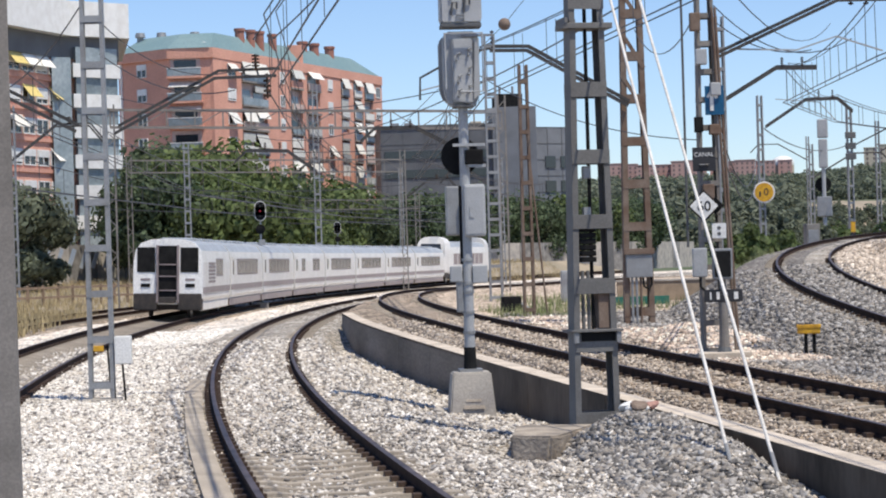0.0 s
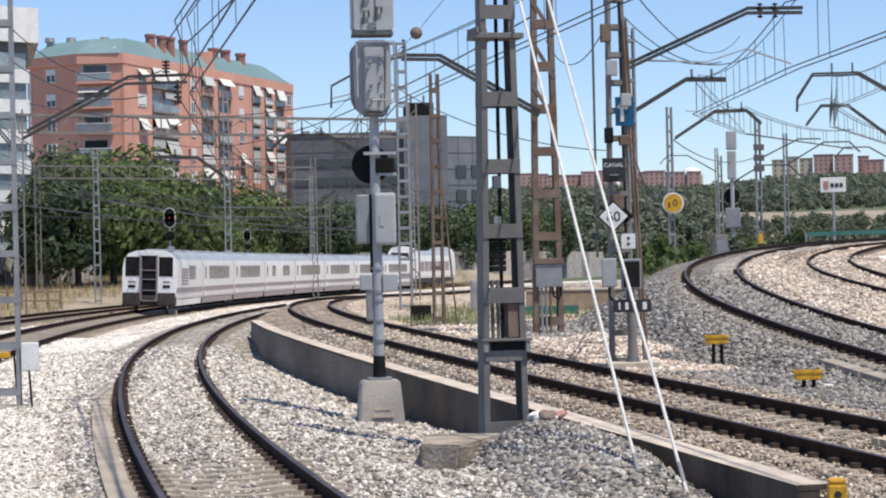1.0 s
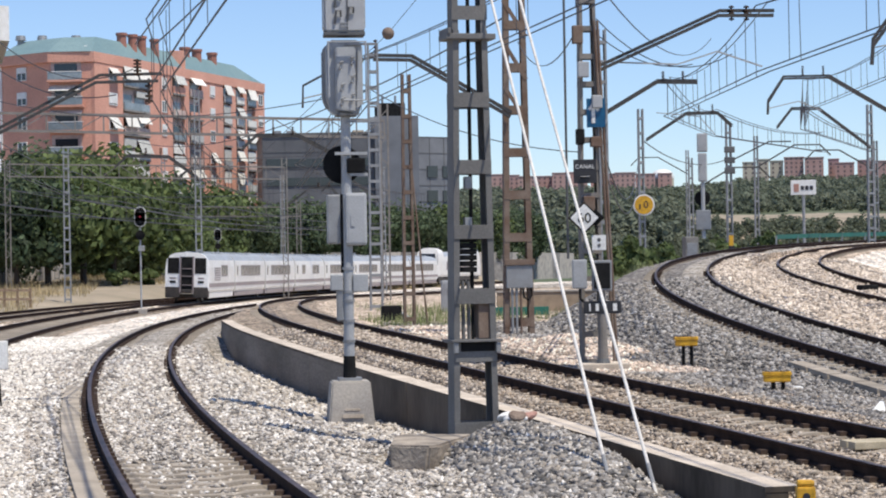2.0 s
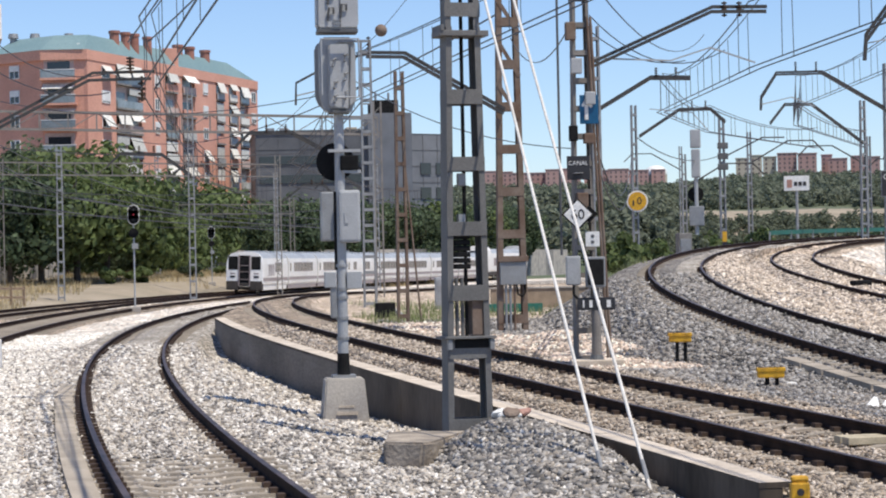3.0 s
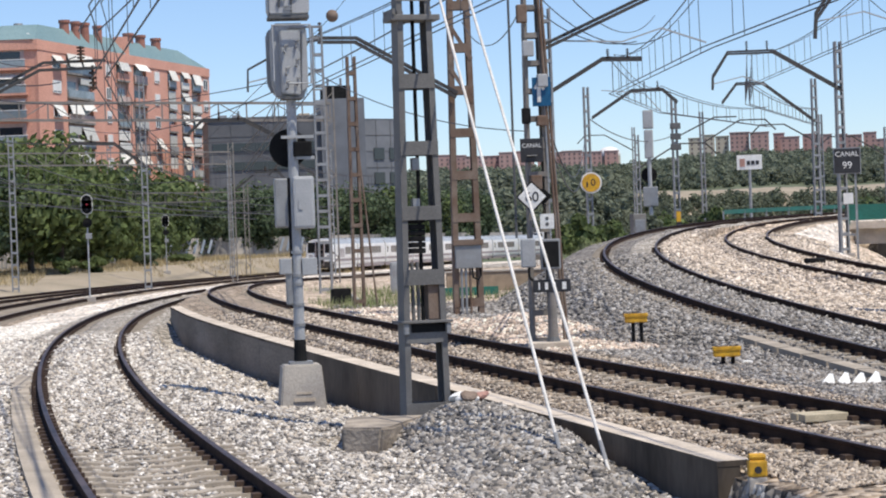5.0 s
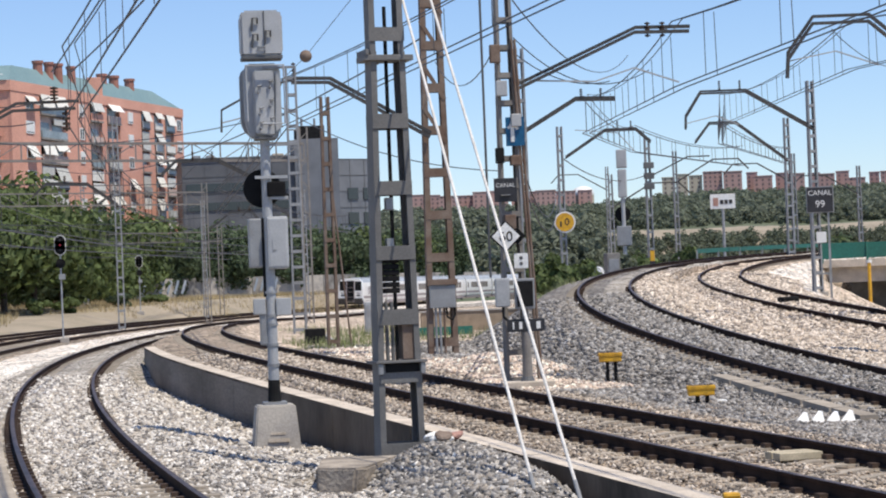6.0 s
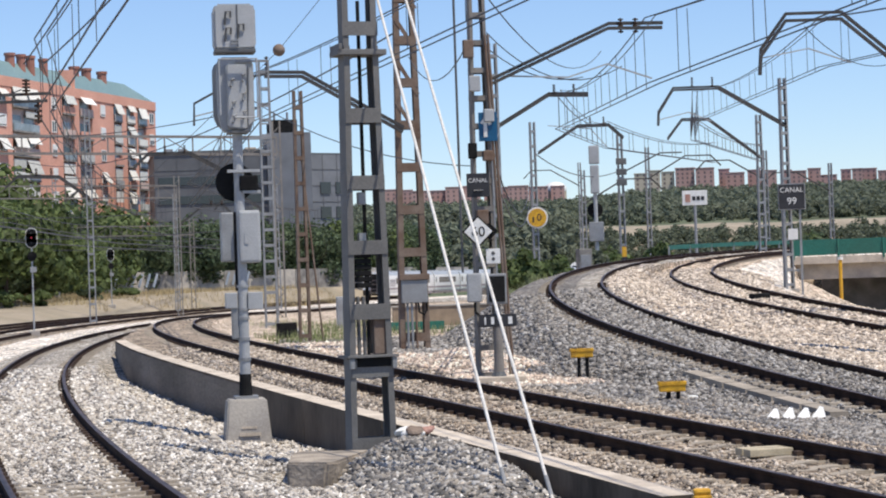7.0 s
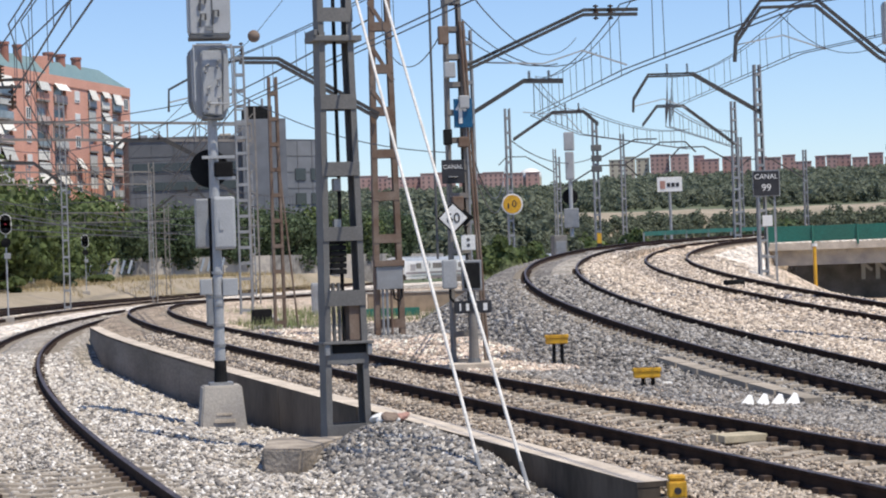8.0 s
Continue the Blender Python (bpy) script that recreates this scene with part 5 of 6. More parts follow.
# ------------------------------------------------------------------ signs and line-side things
def text_part(parent, words, at, size, material, turn=(90, 0, 0), name="lettering"):
    cu = bpy.data.curves.new(name, "FONT")
    cu.body, cu.size, cu.align_x, cu.align_y, cu.extrude = words, size, "CENTER", "CENTER", 0.003
    cu.materials.append(material)
    ob = new(name, cu)
    ob.matrix_basis = pose(*at, *turn)
    ob.parent = parent
    return ob


def plate(bm, w, h, t=0.02, y=0.0, z=0.0, bevel=0.004):
    return box(bm, (-w / 2, y - t / 2, z - h / 2), (w / 2, y + t / 2, z + h / 2), bevel=bevel)


SIGN_D = mat("dark_sign", (0.035, 0.035, 0.04), 0.5, bump=0.02)
blue = thing("blue_sign", (8.22, 41.38, 5.05), "blue enamel plate with a white arrow on a lattice mast", "sign", turn=-10)
part("plate", plate(B(), 0.36, 0.56), BLUE, blue)
bm = B()
bar(bm, (-0.05, -0.016, -0.2), (-0.05, -0.016, 0.2), 0.07, 0.008, up=(0, 1, 0))
bar(bm, (-0.05, -0.016, 0.18), (0.05, -0.016, 0.04), 0.06, 0.008, up=(0, 1, 0))
bar(bm, (-0.05, -0.016, 0.18), (-0.13, -0.016, 0.06), 0.05, 0.008, up=(0, 1, 0))
part("arrow", bm, WHITE, blue)

canal = thing("channel_sign", (7.98, 41.36, 3.92), "dark square radio channel sign with white lettering", "sign", "channel signs", turn=-8)
part("plate", plate(B(), 0.44, 0.46), SIGN_D, canal)
text_part(canal, "CANAL", (0, -0.015, 0.09), 0.115, WHITE)
bm = B()
bar(bm, (-0.09, -0.016, -0.1), (0.09, -0.016, -0.1), 0.14, 0.006, up=(0, 0, 1))
part("number_bar", bm, WHITE, canal)

big = thing("channel_sign", (30.82, 89.1, ground_z(30.82, 89.1)), "dark radio channel sign with white lettering on a pale frame", "sign", "channel signs", turn=-16)
part("plate", plate(B(), 1.08, 1.04, z=4.05, y=-0.1), SIGN_D, big)
part("rim", plate(B(), 1.16, 1.12, t=0.03, z=4.05, y=-0.06), STEEL_G, big)
text_part(big, "CANAL", (0, -0.115, 4.33), 0.30, WHITE)
text_part(big, "99", (0, -0.115, 3.85), 0.42, WHITE)
for s in (-0.33, 0.33):
    part("post", bar(B(), (s, 0, -0.2), (s, 0, 4.6), 0.09), STEEL_G, big)
part("cross_bar", bar(B(), (-0.33, 0, 0.9), (0.33, 0, 0.9), 0.08), STEEL_G, big)
part("small_plate", plate(B(), 0.42, 0.46, z=2.45, y=-0.06), WHITE, big)

spd = thing("speed_sign", (7.93, 41.25, 3.02), "white diamond speed sign with black numerals", "sign", turn=-8)
bm = plate(B(), 0.44, 0.44)
bmesh.ops.rotate(bm, verts=bm.verts, cent=(0, 0, 0), matrix=Matrix.Rotation(radians(45), 3, "Y"))
part("border", bm, BLACK, spd)
bm = plate(B(), 0.385, 0.385, y=-0.012)
bmesh.ops.rotate(bm, verts=bm.verts, cent=(0, 0, 0), matrix=Matrix.Rotation(radians(45), 3, "Y"))
part("face", bm, WHITE, spd)
text_part(spd, "60", (0, -0.026, -0.01), 0.27, BLACK)
bm = plate(B(), 0.24, 0.24, y=0.03)
bmesh.ops.rotate(bm, verts=bm.verts, cent=(0, 0, 0), matrix=Matrix.Rotation(radians(45), 3, "Y"))
bmesh.ops.translate(bm, verts=bm.verts, vec=(0.22, 0, 0))
part("rear_diamond", bm, BLACK, spd)
num = thing("small_plate", (8.22, 41.3, 2.54), "small white plate with dark marks on a mast", "sign", turn=-8)
part("plate", plate(B(), 0.27, 0.29), WHITE, num)
for z in (0.055, -0.055):
    bm = B()
    disc(bm, (0, -0.013, z), (0, 1, 0), 0.035, 0.006, 14)
    part("mark", bm, STEEL_D, num)

ind = thing("route_indicator", (8.20, 41.0, ground_z(8.2, 41.0) - 0.02), "black box indicator on a tapered grey post and slab", "signal", turn=-8)
part("slab", box(B(), (-0.5, -0.35, -0.25), (0.5, 0.35, 0.17), bevel=0.02), CONC_TOP, ind)
part("post", rod(B(), (0, 0, 0.1), (0, 0, 1.6), 0.11, 0.06, 14), STEEL_W, ind)
part("foot", rod(B(), (0, 0, 0.11), (0, 0, 0.26), 0.17, 0.11, 14), STEEL_D, ind)
part("box", box(B(), (-0.19, -0.14, 1.55), (0.19, 0.14, 2.14), bevel=0.025), STEEL_G, ind)
part("screen", box(B(), (-0.155, -0.165, 1.60), (0.155, -0.135, 2.09), bevel=0.015), BLACK, ind)
part("number_plate", box(B(), (-0.36, -0.08, 1.12), (0.36, -0.05, 1.36), bevel=0.006), SIGN_D, ind)
for a, w in ((-0.24, 0.03), (-0.1, 0.06), (0.06, 0.03), (0.24, 0.08)):
    part("number_bar", box(B(), (a - w / 2, -0.09, 1.17), (a + w / 2, -0.082, 1.31)), WHITE, ind)
part("side_cabinet", box(B(), (-0.56, -0.05, 1.60), (-0.28, 0.15, 2.16), bevel=0.03), STEEL_L, ind, "pale grey cabinet")
bm = B()
for a, b in (((-0.42, 0, 1.62), (-0.42, -0.02, 1.42)), ((-0.42, -0.02, 1.42), (-0.3, -0.02, 1.3)), ((-0.3, -0.02, 1.3), (-0.08, 0, 1.25))):
    rod(bm, a, b, 0.025, n=8)
part("cable", bm, BLACK, ind)

rnd_sign = thing("round_sign", (23.62, 107.0, 5.06), "round yellow distant-signal board with a white rim", "sign", turn=-12)
part("rim", disc(B(), (0, 0, 0), (0, 1, 0), 0.54, 0.04, 36), WHITE, rnd_sign)
part("face", disc(B(), (0, -0.025, 0), (0, 1, 0), 0.46, 0.03, 36), YELLOW, rnd_sign)
part("dark_bar", box(B(), (-0.24, -0.05, -0.22), (-0.16, -0.041, 0.05)), SIGN_D, rnd_sign)
text_part(rnd_sign, "0", (0.1, -0.046, 0), 0.5, SIGN_D)


def colour_signal(x, y, top, lit, label, s=1.0):
    z = ground_z(x, y)
    g = thing("railway_signal", (x, y, z), label, "signal")
    h = top - z
    part("mast", rod(B(), (0, 0, -0.1), (0, 0, h), 0.06 * s, n=10), STEEL_L, g)
    part("footing", box(B(), (-0.4 * s, -0.4 * s, -0.3), (0.4 * s, 0.4 * s, 0.3), bevel=0.04), CONC, g)
    for mt, r, yy, nm in ((WHITE, 0.42, 0.0, "rim"), (BLACK, 0.36, -0.06, "back_board")):
        bm = B()
        disc(bm, (0, yy, h - 0.75 * s), (0, 1, 0), r * s, 0.06, 24)
        disc(bm, (0, yy, h - 0.15 * s), (0, 1, 0), r * s, 0.06, 24)
        box(bm, (-r * s, yy - 0.03, h - 0.75 * s), (r * s, yy + 0.03, h - 0.15 * s))
        part(nm, bm, mt, g)
    for zz in (-0.1, -0.45, -0.8):
        bm = B()
        disc(bm, (0, -0.12, h + zz * s), (0, 1, 0), 0.065 * s, 0.1, 14)
        part("lamp", bm, RED_L if lit and zz == -0.45 else SIGN_D, g)
    bm = B()
    disc(bm, (0, -0.06, h - 1.75 * s), (0, 1, 0), 0.34 * s, 0.06, 24)
    part("lower_board", bm, BLACK, g)
    part("box", box(B(), (-0.15 * s, -0.15, h - 2.9 * s), (0.3 * s, 0.1, h - 2.5 * s), bevel=0.02), STEEL_G, g)
    return g


colour_signal(-1.6, 122, 5.55, True, "slender signal showing a red light beside the yard track", 0.78)
colour_signal(4.3, 196, 5.7, False, "slender dark signal before the trees", 0.78)


def rear_signal(x, y, z, s, label, k=1.0):
    g = thing("railway_signal", (x, y, z), label, "signal", turn=-14)
    part("mast", rod(B(), (0, 0, -0.1), (0, 0, 5.4 * s), 0.09 * s, n=12), STEEL_L, g)
    for z0, z1, w in ((5.2, 6.5, 0.34), (6.55, 7.4, 0.40)):
        part("signal_case", box(B(), (-w * s * k, -0.24 * s * k, z0 * s), (w * s * k, 0.24 * s * k, z1 * s), bevel=0.07), STEEL_L, g)
    part("back_board", disc(B(), (-0.04, 0.15, 4.45 * s), (0, 1, 0), 0.36 * s, 0.04, 24), BLACK, g)
    part("cabinet", box(B(), (-0.34 * s, -0.2, 3.0 * s), (0.34 * s, 0.2, 3.9 * s), bevel=0.05), STEEL_G, g)
    part("lower_box", box(B(), (-0.2 * s, -0.2, 1.0 * s), (0.2 * s, 0.2, 2.2 * s), bevel=0.04), STEEL_L, g)
    part("footing", box(B(), (-0.4, -0.4, -0.5), (0.4, 0.4, 0.5), bevel=0.04), CONC, g)
    return g


rear_signal(29.0, 116.4, ground_z(29.0, 116.4) - 0.2, 1.2, "grey signal seen from behind on the embankment", 0.6)
rear_signal(17.36, 41.5, -0.27, 1.0, "grey signal with a round black board beside the upper track")


def yellow_box(x, y, w, h, legs, label):
    z = ground_z(x, y)
    t = thing("track_box", (x, y, z), label, "track box", "yellow track boxes", turn=-10)
    bm = B()
    box(bm, (-w / 2, -0.1, legs), (w / 2, 0.1, legs + h), bevel=0.02)
    b = part("case", bm, YELLOW, t)
    part("lid", box(B(), (-w / 2 - 0.015, -0.115, legs + h * 0.62), (w / 2 + 0.015, 0.115, legs + h), bevel=0.012), YELLOW, t)
    if legs > 0.1:
        for s in (-0.06, 0.1):
            part("leg", rod(B(), (s, 0, -0.1), (s, 0, legs), 0.035, n=8), BLACK, t)
    return t


yellow_box(10.12, 42.2, 0.44, 0.18, 0.42, "yellow track junction box on two dark legs in gravel")
yellow_box(9.94, 35.1, 0.44, 0.17, 0.14, "low yellow track junction box in gravel")
yellow_box(34.0, 130, 0.7, 0.35, 0.4, "yellow track junction box on the embankment")
yb = thing("marker_post", (5.98, 20.2, -0.39), "short yellow marker block at the end of a wall", "marker", turn=-10)
part("base", box(B(), (-0.09, -0.08, -0.1), (0.09, 0.08, 0.2), bevel=0.02), CONC, yb)
part("block", box(B(), (-0.09, -0.08, 0.2), (0.09, 0.08, 0.36), bevel=0.02), YELLOW, yb)
part("cap", box(B(), (-0.085, -0.07, 0.36), (0.085, 0.07, 0.42), bevel=0.03), YELLOW, yb)
part("lens", disc(B(), (0, -0.085, 0.27), (0, 1, 0), 0.035, 0.02, 14), SIGN_D, yb)
yk = thing("marker_post", (29.9, 114, ground_z(29.9, 114) - 0.2), "yellow striped marker post on the embankment crest", "marker")
part("post", box(B(), (-0.12, -0.05, 0), (0.12, 0.05, 2.0), bevel=0.01), YELLOW, yk)
for z in (0.6, 1.2):
    part("stripe", box(B(), (-0.125, -0.055, z), (0.125, 0.055, z + 0.25)), SIGN_D, yk)
ym = thing("marker_post", (38.1, 103.2, ground_z(38.1, 103.2) - 0.3), "tall yellow marker post with a pale cap", "marker")
part("post", rod(B(), (0, 0, 0), (0, 0, 2.4), 0.09, n=12), YELLOW, ym)
part("cap", rod(B(), (0, 0, 2.4), (0, 0, 2.55), 0.14, n=12), WHITE, ym)

wc = thing("ribbed_cover", (10.4, 30.3, ground_z(10.4, 30.3) + 0.05), "white ribbed cover lying on the gravel", "cover", turn=-14)
for i in range(4):
    bm = B()
    q = [(-0.44 + i * 0.22, -0.05), (-0.30 + i * 0.22, 0.10 + 0.015 * (i % 2)), (-0.25 + i * 0.22, 0.09), (-0.22 + i * 0.22, -0.05)]
    a = [bm.verts.new((x, -0.14 + 1.1 * z, z)) for x, z in q]
    b = [bm.verts.new((x + 0.03, 0.16, z)) for x, z in q]
    bm.faces.new(a)
    bm.faces.new(list(reversed(b)))
    for k in range(4):
        bm.faces.new((a[k], b[k], b[(k + 1) % 4], a[(k + 1) % 4]))
    bmesh.ops.recalc_face_normals(bm, faces=bm.faces)
    part("rib", bm, WHITE, wc)


def rubble(x, y, r, material, label, seed, n=4, name="debris", category="debris", flat=0.6, lift=0.0):
    g = thing(name, (x, y, ground_z(x, y) + lift), label, category)
    rr = random.Random(seed)
    for i in range(n):
        bm = B()
        bmesh.ops.create_icosphere(bm, subdivisions=2, radius=r * rr.uniform(0.6, 1.1), matrix=Matrix.Translation((rr.uniform(-r, r) * 2, rr.uniform(-r, r), r * 0.4)) @ Matrix.Diagonal((1.2, 1, flat, 1)))
        for v in bm.verts:
            v.co += Vector((1, 1, 1)) * noise.noise(v.co * 6 + Vector((i * 9, 0, 0))) * r * 0.5
        part("lump", bm, material[i % len(material)], g)


REDC = mat("faded_red_plastic", (0.45, 0.25, 0.20), 0.6)
rubble(4.42, 28.4, 0.12, (WHITE, RUST, WHITE, REDC), "crumpled white and reddish litter at a post foot", 3, 6, "litter", "litter", lift=0.06)
rubble(10.25, 35.1, 0.07, (WHITE,), "white plastic scrap beside a box", 5, 2, "litter", "litter")
rubble(2.35, 37.2, 0.10, (CONC, CONC_TOP), "broken concrete lumps beside a signal footing", 6, 2, "concrete_lump", "concrete", 0.9)
dk = thing("relay_case", (7.35, 72.5, ground_z(7.35, 72.5)), "low black equipment case on the gravel", "case")
part("case", box(B(), (-0.35, -0.3, 0.05), (0.3, 0.3, 0.55), bevel=0.05), BLACK, dk)
part("pipe", rod(B(), (0.3, 0, 0.3), (0.62, -0.1, 0.05), 0.07, n=10), STEEL_G, dk)
gc = thing("grey_cabinet", (10.8, 85, ground_z(10.8, 85)), "slim grey line-side cabinet", "cabinet")
part("body", box(B(), (-0.22, -0.2, 0), (0.22, 0.2, 1.25), bevel=0.03), STEEL_L, gc)
part("door", box(B(), (-0.18, -0.215, 0.1), (0.18, -0.2, 1.15), bevel=0.01), STEEL_G, gc)
gp = thing("green_fence", (12.2, 79, ground_z(12.2, 79) - 0.45), "green mesh fence panels behind the mast", "fence")
for i in range(3):
    part("panel", box(B(), (i * 0.75 - 0.6, -0.03, 0.05), (i * 0.75 + 0.1, 0.03, 0.75), bevel=0.01), GREENP, gp)
    part("post", rod(B(), (i * 0.75 - 0.62, 0, 0), (i * 0.75 - 0.62, 0, 1.15), 0.03, n=8), STEEL_G, gp)
tw = thing("low_wall", (15.0, 85, ground_z(15.0, 85) - 0.2), "low tan rendered wall beside the embankment", "wall", turn=-3)
part("wall", box(B(), (-2.2, -0.15, 0), (1.9, 0.15, 0.95), bevel=0.02), mat("tan_render", (0.36, 0.28, 0.20), 0.9), tw)
part("coping", box(B(), (-2.25, -0.19, 0.95), (1.95, 0.19, 1.02), bevel=0.01), CONC, tw)
hut = thing("line_cabinet", (26.2, 108, ground_z(26.2, 108) - 0.1), "tall weathered concrete line-side cabinet", "cabinet")
part("body", box(B(), (-0.34, -0.4, 0), (0.34, 0.4, 2.2), bevel=0.05), CONC_D, hut)
part("door", box(B(), (-0.26, -0.43, 0.2), (0.26, -0.4, 1.9), bevel=0.02), STEEL_G, hut)
for x, y, w in ((5.7, 66.5, 1.1), (8.1, 24.9, 0.55)):
    t = thing("crossing_board", (x, y, line("B", y)[1] - 0.12), "pale yellow timber board between the rails", "board", "timber boards", turn=-math.degrees(line("B", y)[2]))
    for i in range(2):
        part("plank", box(B(), (-w / 2, -0.35 + i * 0.24, -0.06), (w / 2, -0.15 + i * 0.24, 0.03), bevel=0.01), mat("pale_board", (0.52, 0.45, 0.32), 0.85) if i == 0 else bpy.data.materials["pale_board"], t)

# cable troughs beside the tracks
strip("cable_trough", [beside("A", y, -1.2, -0.165) for y in np.arange(17, 46, 1.5)], [(-0.15, -0.1), (0.15, -0.1), (0.15, 0.02), (-0.15, 0.02)], (SLEEPER,), "pale concrete cable trough beside the track")
for y in np.arange(32.0, 39.2, 1.25):
    t = tagged(strip("trough_lid", [beside("C", y, -1.62, -0.2), beside("C", y + 1.15, -1.62, -0.2)], [(-0.15, -0.1), (0.15, -0.1), (0.15, 0.04), (-0.15, 0.04)], (SLEEPER,), "pale concrete trough lid on the embankment", kind=""), category="trough lid", group="trough lids")
dk2 = thing("rail_box", beside("F", 65.5, 0.0, -0.1), "dark low track equipment box between the rails", "track box")
part("case", box(B(), (-0.27, -0.3, -0.15), (0.27, 0.3, 0.16), bevel=0.05), BLACK, dk2)

# ------------------------------------------------------------------ boundary wall, fence, bridge
NW = [(-70, 140), (-24.5, 172), (-14.6, 193), (-9.5, 222), (10, 264), (33, 284), (46, 299), (62, 332)]
nw = thing("noise_wall", (0, 0, 0), "grey concrete panel boundary wall with faded graffiti", "wall")
tagged(nw, kind="structure")
for (xa, ya), (xb, yb) in zip(NW, NW[1:]):
    n = max(3, int(math.hypot(xb - xa, yb - ya) / 4))
    for i in range(n):
        a = Vector((xa + (xb - xa) * i / n, ya + (yb - ya) * i / n, 0.2))
        b = Vector((xa + (xb - xa) * (i + 0.985) / n, ya + (yb - ya) * (i + 0.985) / n, 0.2))
        bm = B()
        h = 4.3 - 0.3 * max(0, a.x + 15) / 50
        bar(bm, a + Vector((0, 0, h / 2 - 0.1)), b + Vector((0, 0, h / 2 - 0.1)), 0.2, h, up=(0, 0, 1))
        part("panel", bm, CONC if i % 3 else CONC_D, nw)
GRAF = mat("faded_graffiti", (0.42, 0.45, 0.50), 0.8, other=(0.25, 0.3, 0.36), scale=0.4, mix=0.9)
for k, (x, y) in enumerate(((-21, 179.2), (-18.5, 184.6), (3, 248.5), (8, 259.4), (20, 271.5))):
    bm = B()
    for i in range(4):
        bar(bm, (x + i * 0.9, y + i * 0.9 - 0.45, 2.4), (x + i * 0.9 + 0.5, y + i * 0.9 - 0.1, 4.0), 0.35, 0.06, up=(0.7, -0.7, 0))
    part("painted_shape", bm, GRAF, nw)
TIMBER = mat("weathered_timber", (0.30, 0.215, 0.15), 0.9, other=(0.20, 0.145, 0.10), scale=2.0, fine=20)
fence = thing("timber_fence", (0, 0, 0), "low weathered brown timber post and rail fence", "fence")
for i in range(14):
    x, y = -17.6 + i * 0.68, 118 + i * 1.65
    z = ground_z(x, y)
    part("post", box(B(), (x - 0.08, y - 0.08, z - 0.1), (x + 0.08, y + 0.08, z + 1.2)), TIMBER, fence)
    if i < 13:
        for dz in (0.5, 1.05):
            part("rail", bar(B(), (x, y, z + dz), (x + 0.68, y + 1.65, ground_z(x + 0.68, y + 1.65) + dz), 0.1, 0.14), TIMBER, fence)

br = thing("railway_bridge", (0, 0, 0), "concrete bridge with a green steel parapet", "bridge")
tagged(br, kind="structure")
d = Vector((0.94, -0.34, 0))
o = Vector((39.2, 113.4, 0))
back = Vector((0.34, 0.94, 0))
for i in range(10):
    a = o + d * (i * 2.4)
    bm = B()
    bar(bm, a + Vector((0, 0, 3.13)), a + d * 2.35 + Vector((0, 0, 3.16)), 0.08, 0.84)
    part("parapet_panel", bm, GREENP, br)
    part("parapet_post", bar(B(), a + Vector((0, -0.06, 2.5)), a + Vector((0, -0.06, 3.58)), 0.1), GREENP, br)
part("deck_edge", bar(B(), o + Vector((0, 0.3, 2.46)), o + d * 24 + Vector((0, 0.3, 2.46)), 0.7, 0.4), CONC_TOP, br)
part("girder", bar(B(), o + Vector((0, 0.9, 1.84)), o + d * 24 + Vector((0, 0.9, 1.84)), 0.5, 0.84), CONC, br)
part("deck", bar(B(), o + d * 1.5 + back * 5 + Vector((0, 0, 2.44)), o + d * 24 + back * 5 + Vector((0, 0, 2.44)), 8.0, 0.3), CONC, br)
part("abutment", bar(B(), o + d * 1.5 + back * 5.5 + Vector((0, 0, 0.4)), o + d * 24 + back * 5.5 + Vector((0, 0, 0.4)), 0.6, 3.6), CONC_D, br)
for x in (8, 13, 18):
    part("column", bar(B(), o + d * x + Vector((0, 2.2, -2.0)), o + d * x + Vector((0, 2.2, 1.5)), 0.8, 0.7), CONC, br)
for x in (5.2, 6.0, 6.8, 9.4, 10.2):
    bm = B()
    q = o + d * x + back * 5.1 + Vector((0, 0, 0.5))
    bar(bm, q, q + Vector((0, 0, 0.95)), 0.24, 0.06, up=(0, 1, 0))
    bar(bm, q + Vector((0, 0, 0.9)), q + d * 0.5 + Vector((0, 0, 0.5)), 0.18, 0.06, up=(0, 1, 0))
    part("painted_shape", bm, WHITE, br)
bm = B()
pts = [beside("C", y, -2.6, 0.0) for y in np.arange(118, 200, 4)]
gr = thing("guard_rail", (0, 0, 0), "thin dark guard rail along the embankment crest", "guard rail")
for p, q in zip(pts, pts[1:]):
    part("beam", bar(B(), p + Vector((0, 0, 0.35)), q + Vector((0, 0, 0.35)), 0.06, 0.25), GREENP, gr)
    part("post", bar(B(), p + Vector((0, 0, -0.4)), p + Vector((0, 0, 0.4)), 0.08), STEEL_G, gr)
bm.free()


# ------------------------------------------------------------------ vegetation
def leaf_mesh(name, n, rx, rz, size, seed, material, hollow=0.55, lumps=9):
    """A crown of many small leaf sprays grouped in lumps."""
    rg = np.random.default_rng(seed)
    cen = rg.normal(size=(lumps, 3))
    cen /= np.linalg.norm(cen, axis=1)[:, None]
    cen *= rg.uniform(0.35, 0.75, (lumps, 1))
    cr = rg.uniform(0.28, 0.5, lumps)
    which = rg.integers(0, lumps, n)
    dirs = rg.normal(size=(n, 3))
    dirs /= np.linalg.norm(dirs, axis=1)[:, None]
    p = cen[which] + dirs * (cr[which] * rg.uniform(hollow, 1.05, n))[:, None]
    p *= np.array([rx, rx, rz])
    s = size * rg.uniform(0.6, 1.4, n)
    u = rg.normal(size=(n, 3))
    u -= dirs * (u * dirs).sum(1)[:, None] * 0.7
    u /= np.linalg.norm(u, axis=1)[:, None]
    w = np.cross(u, dirs + rg.normal(size=(n, 3)) * 0.5)
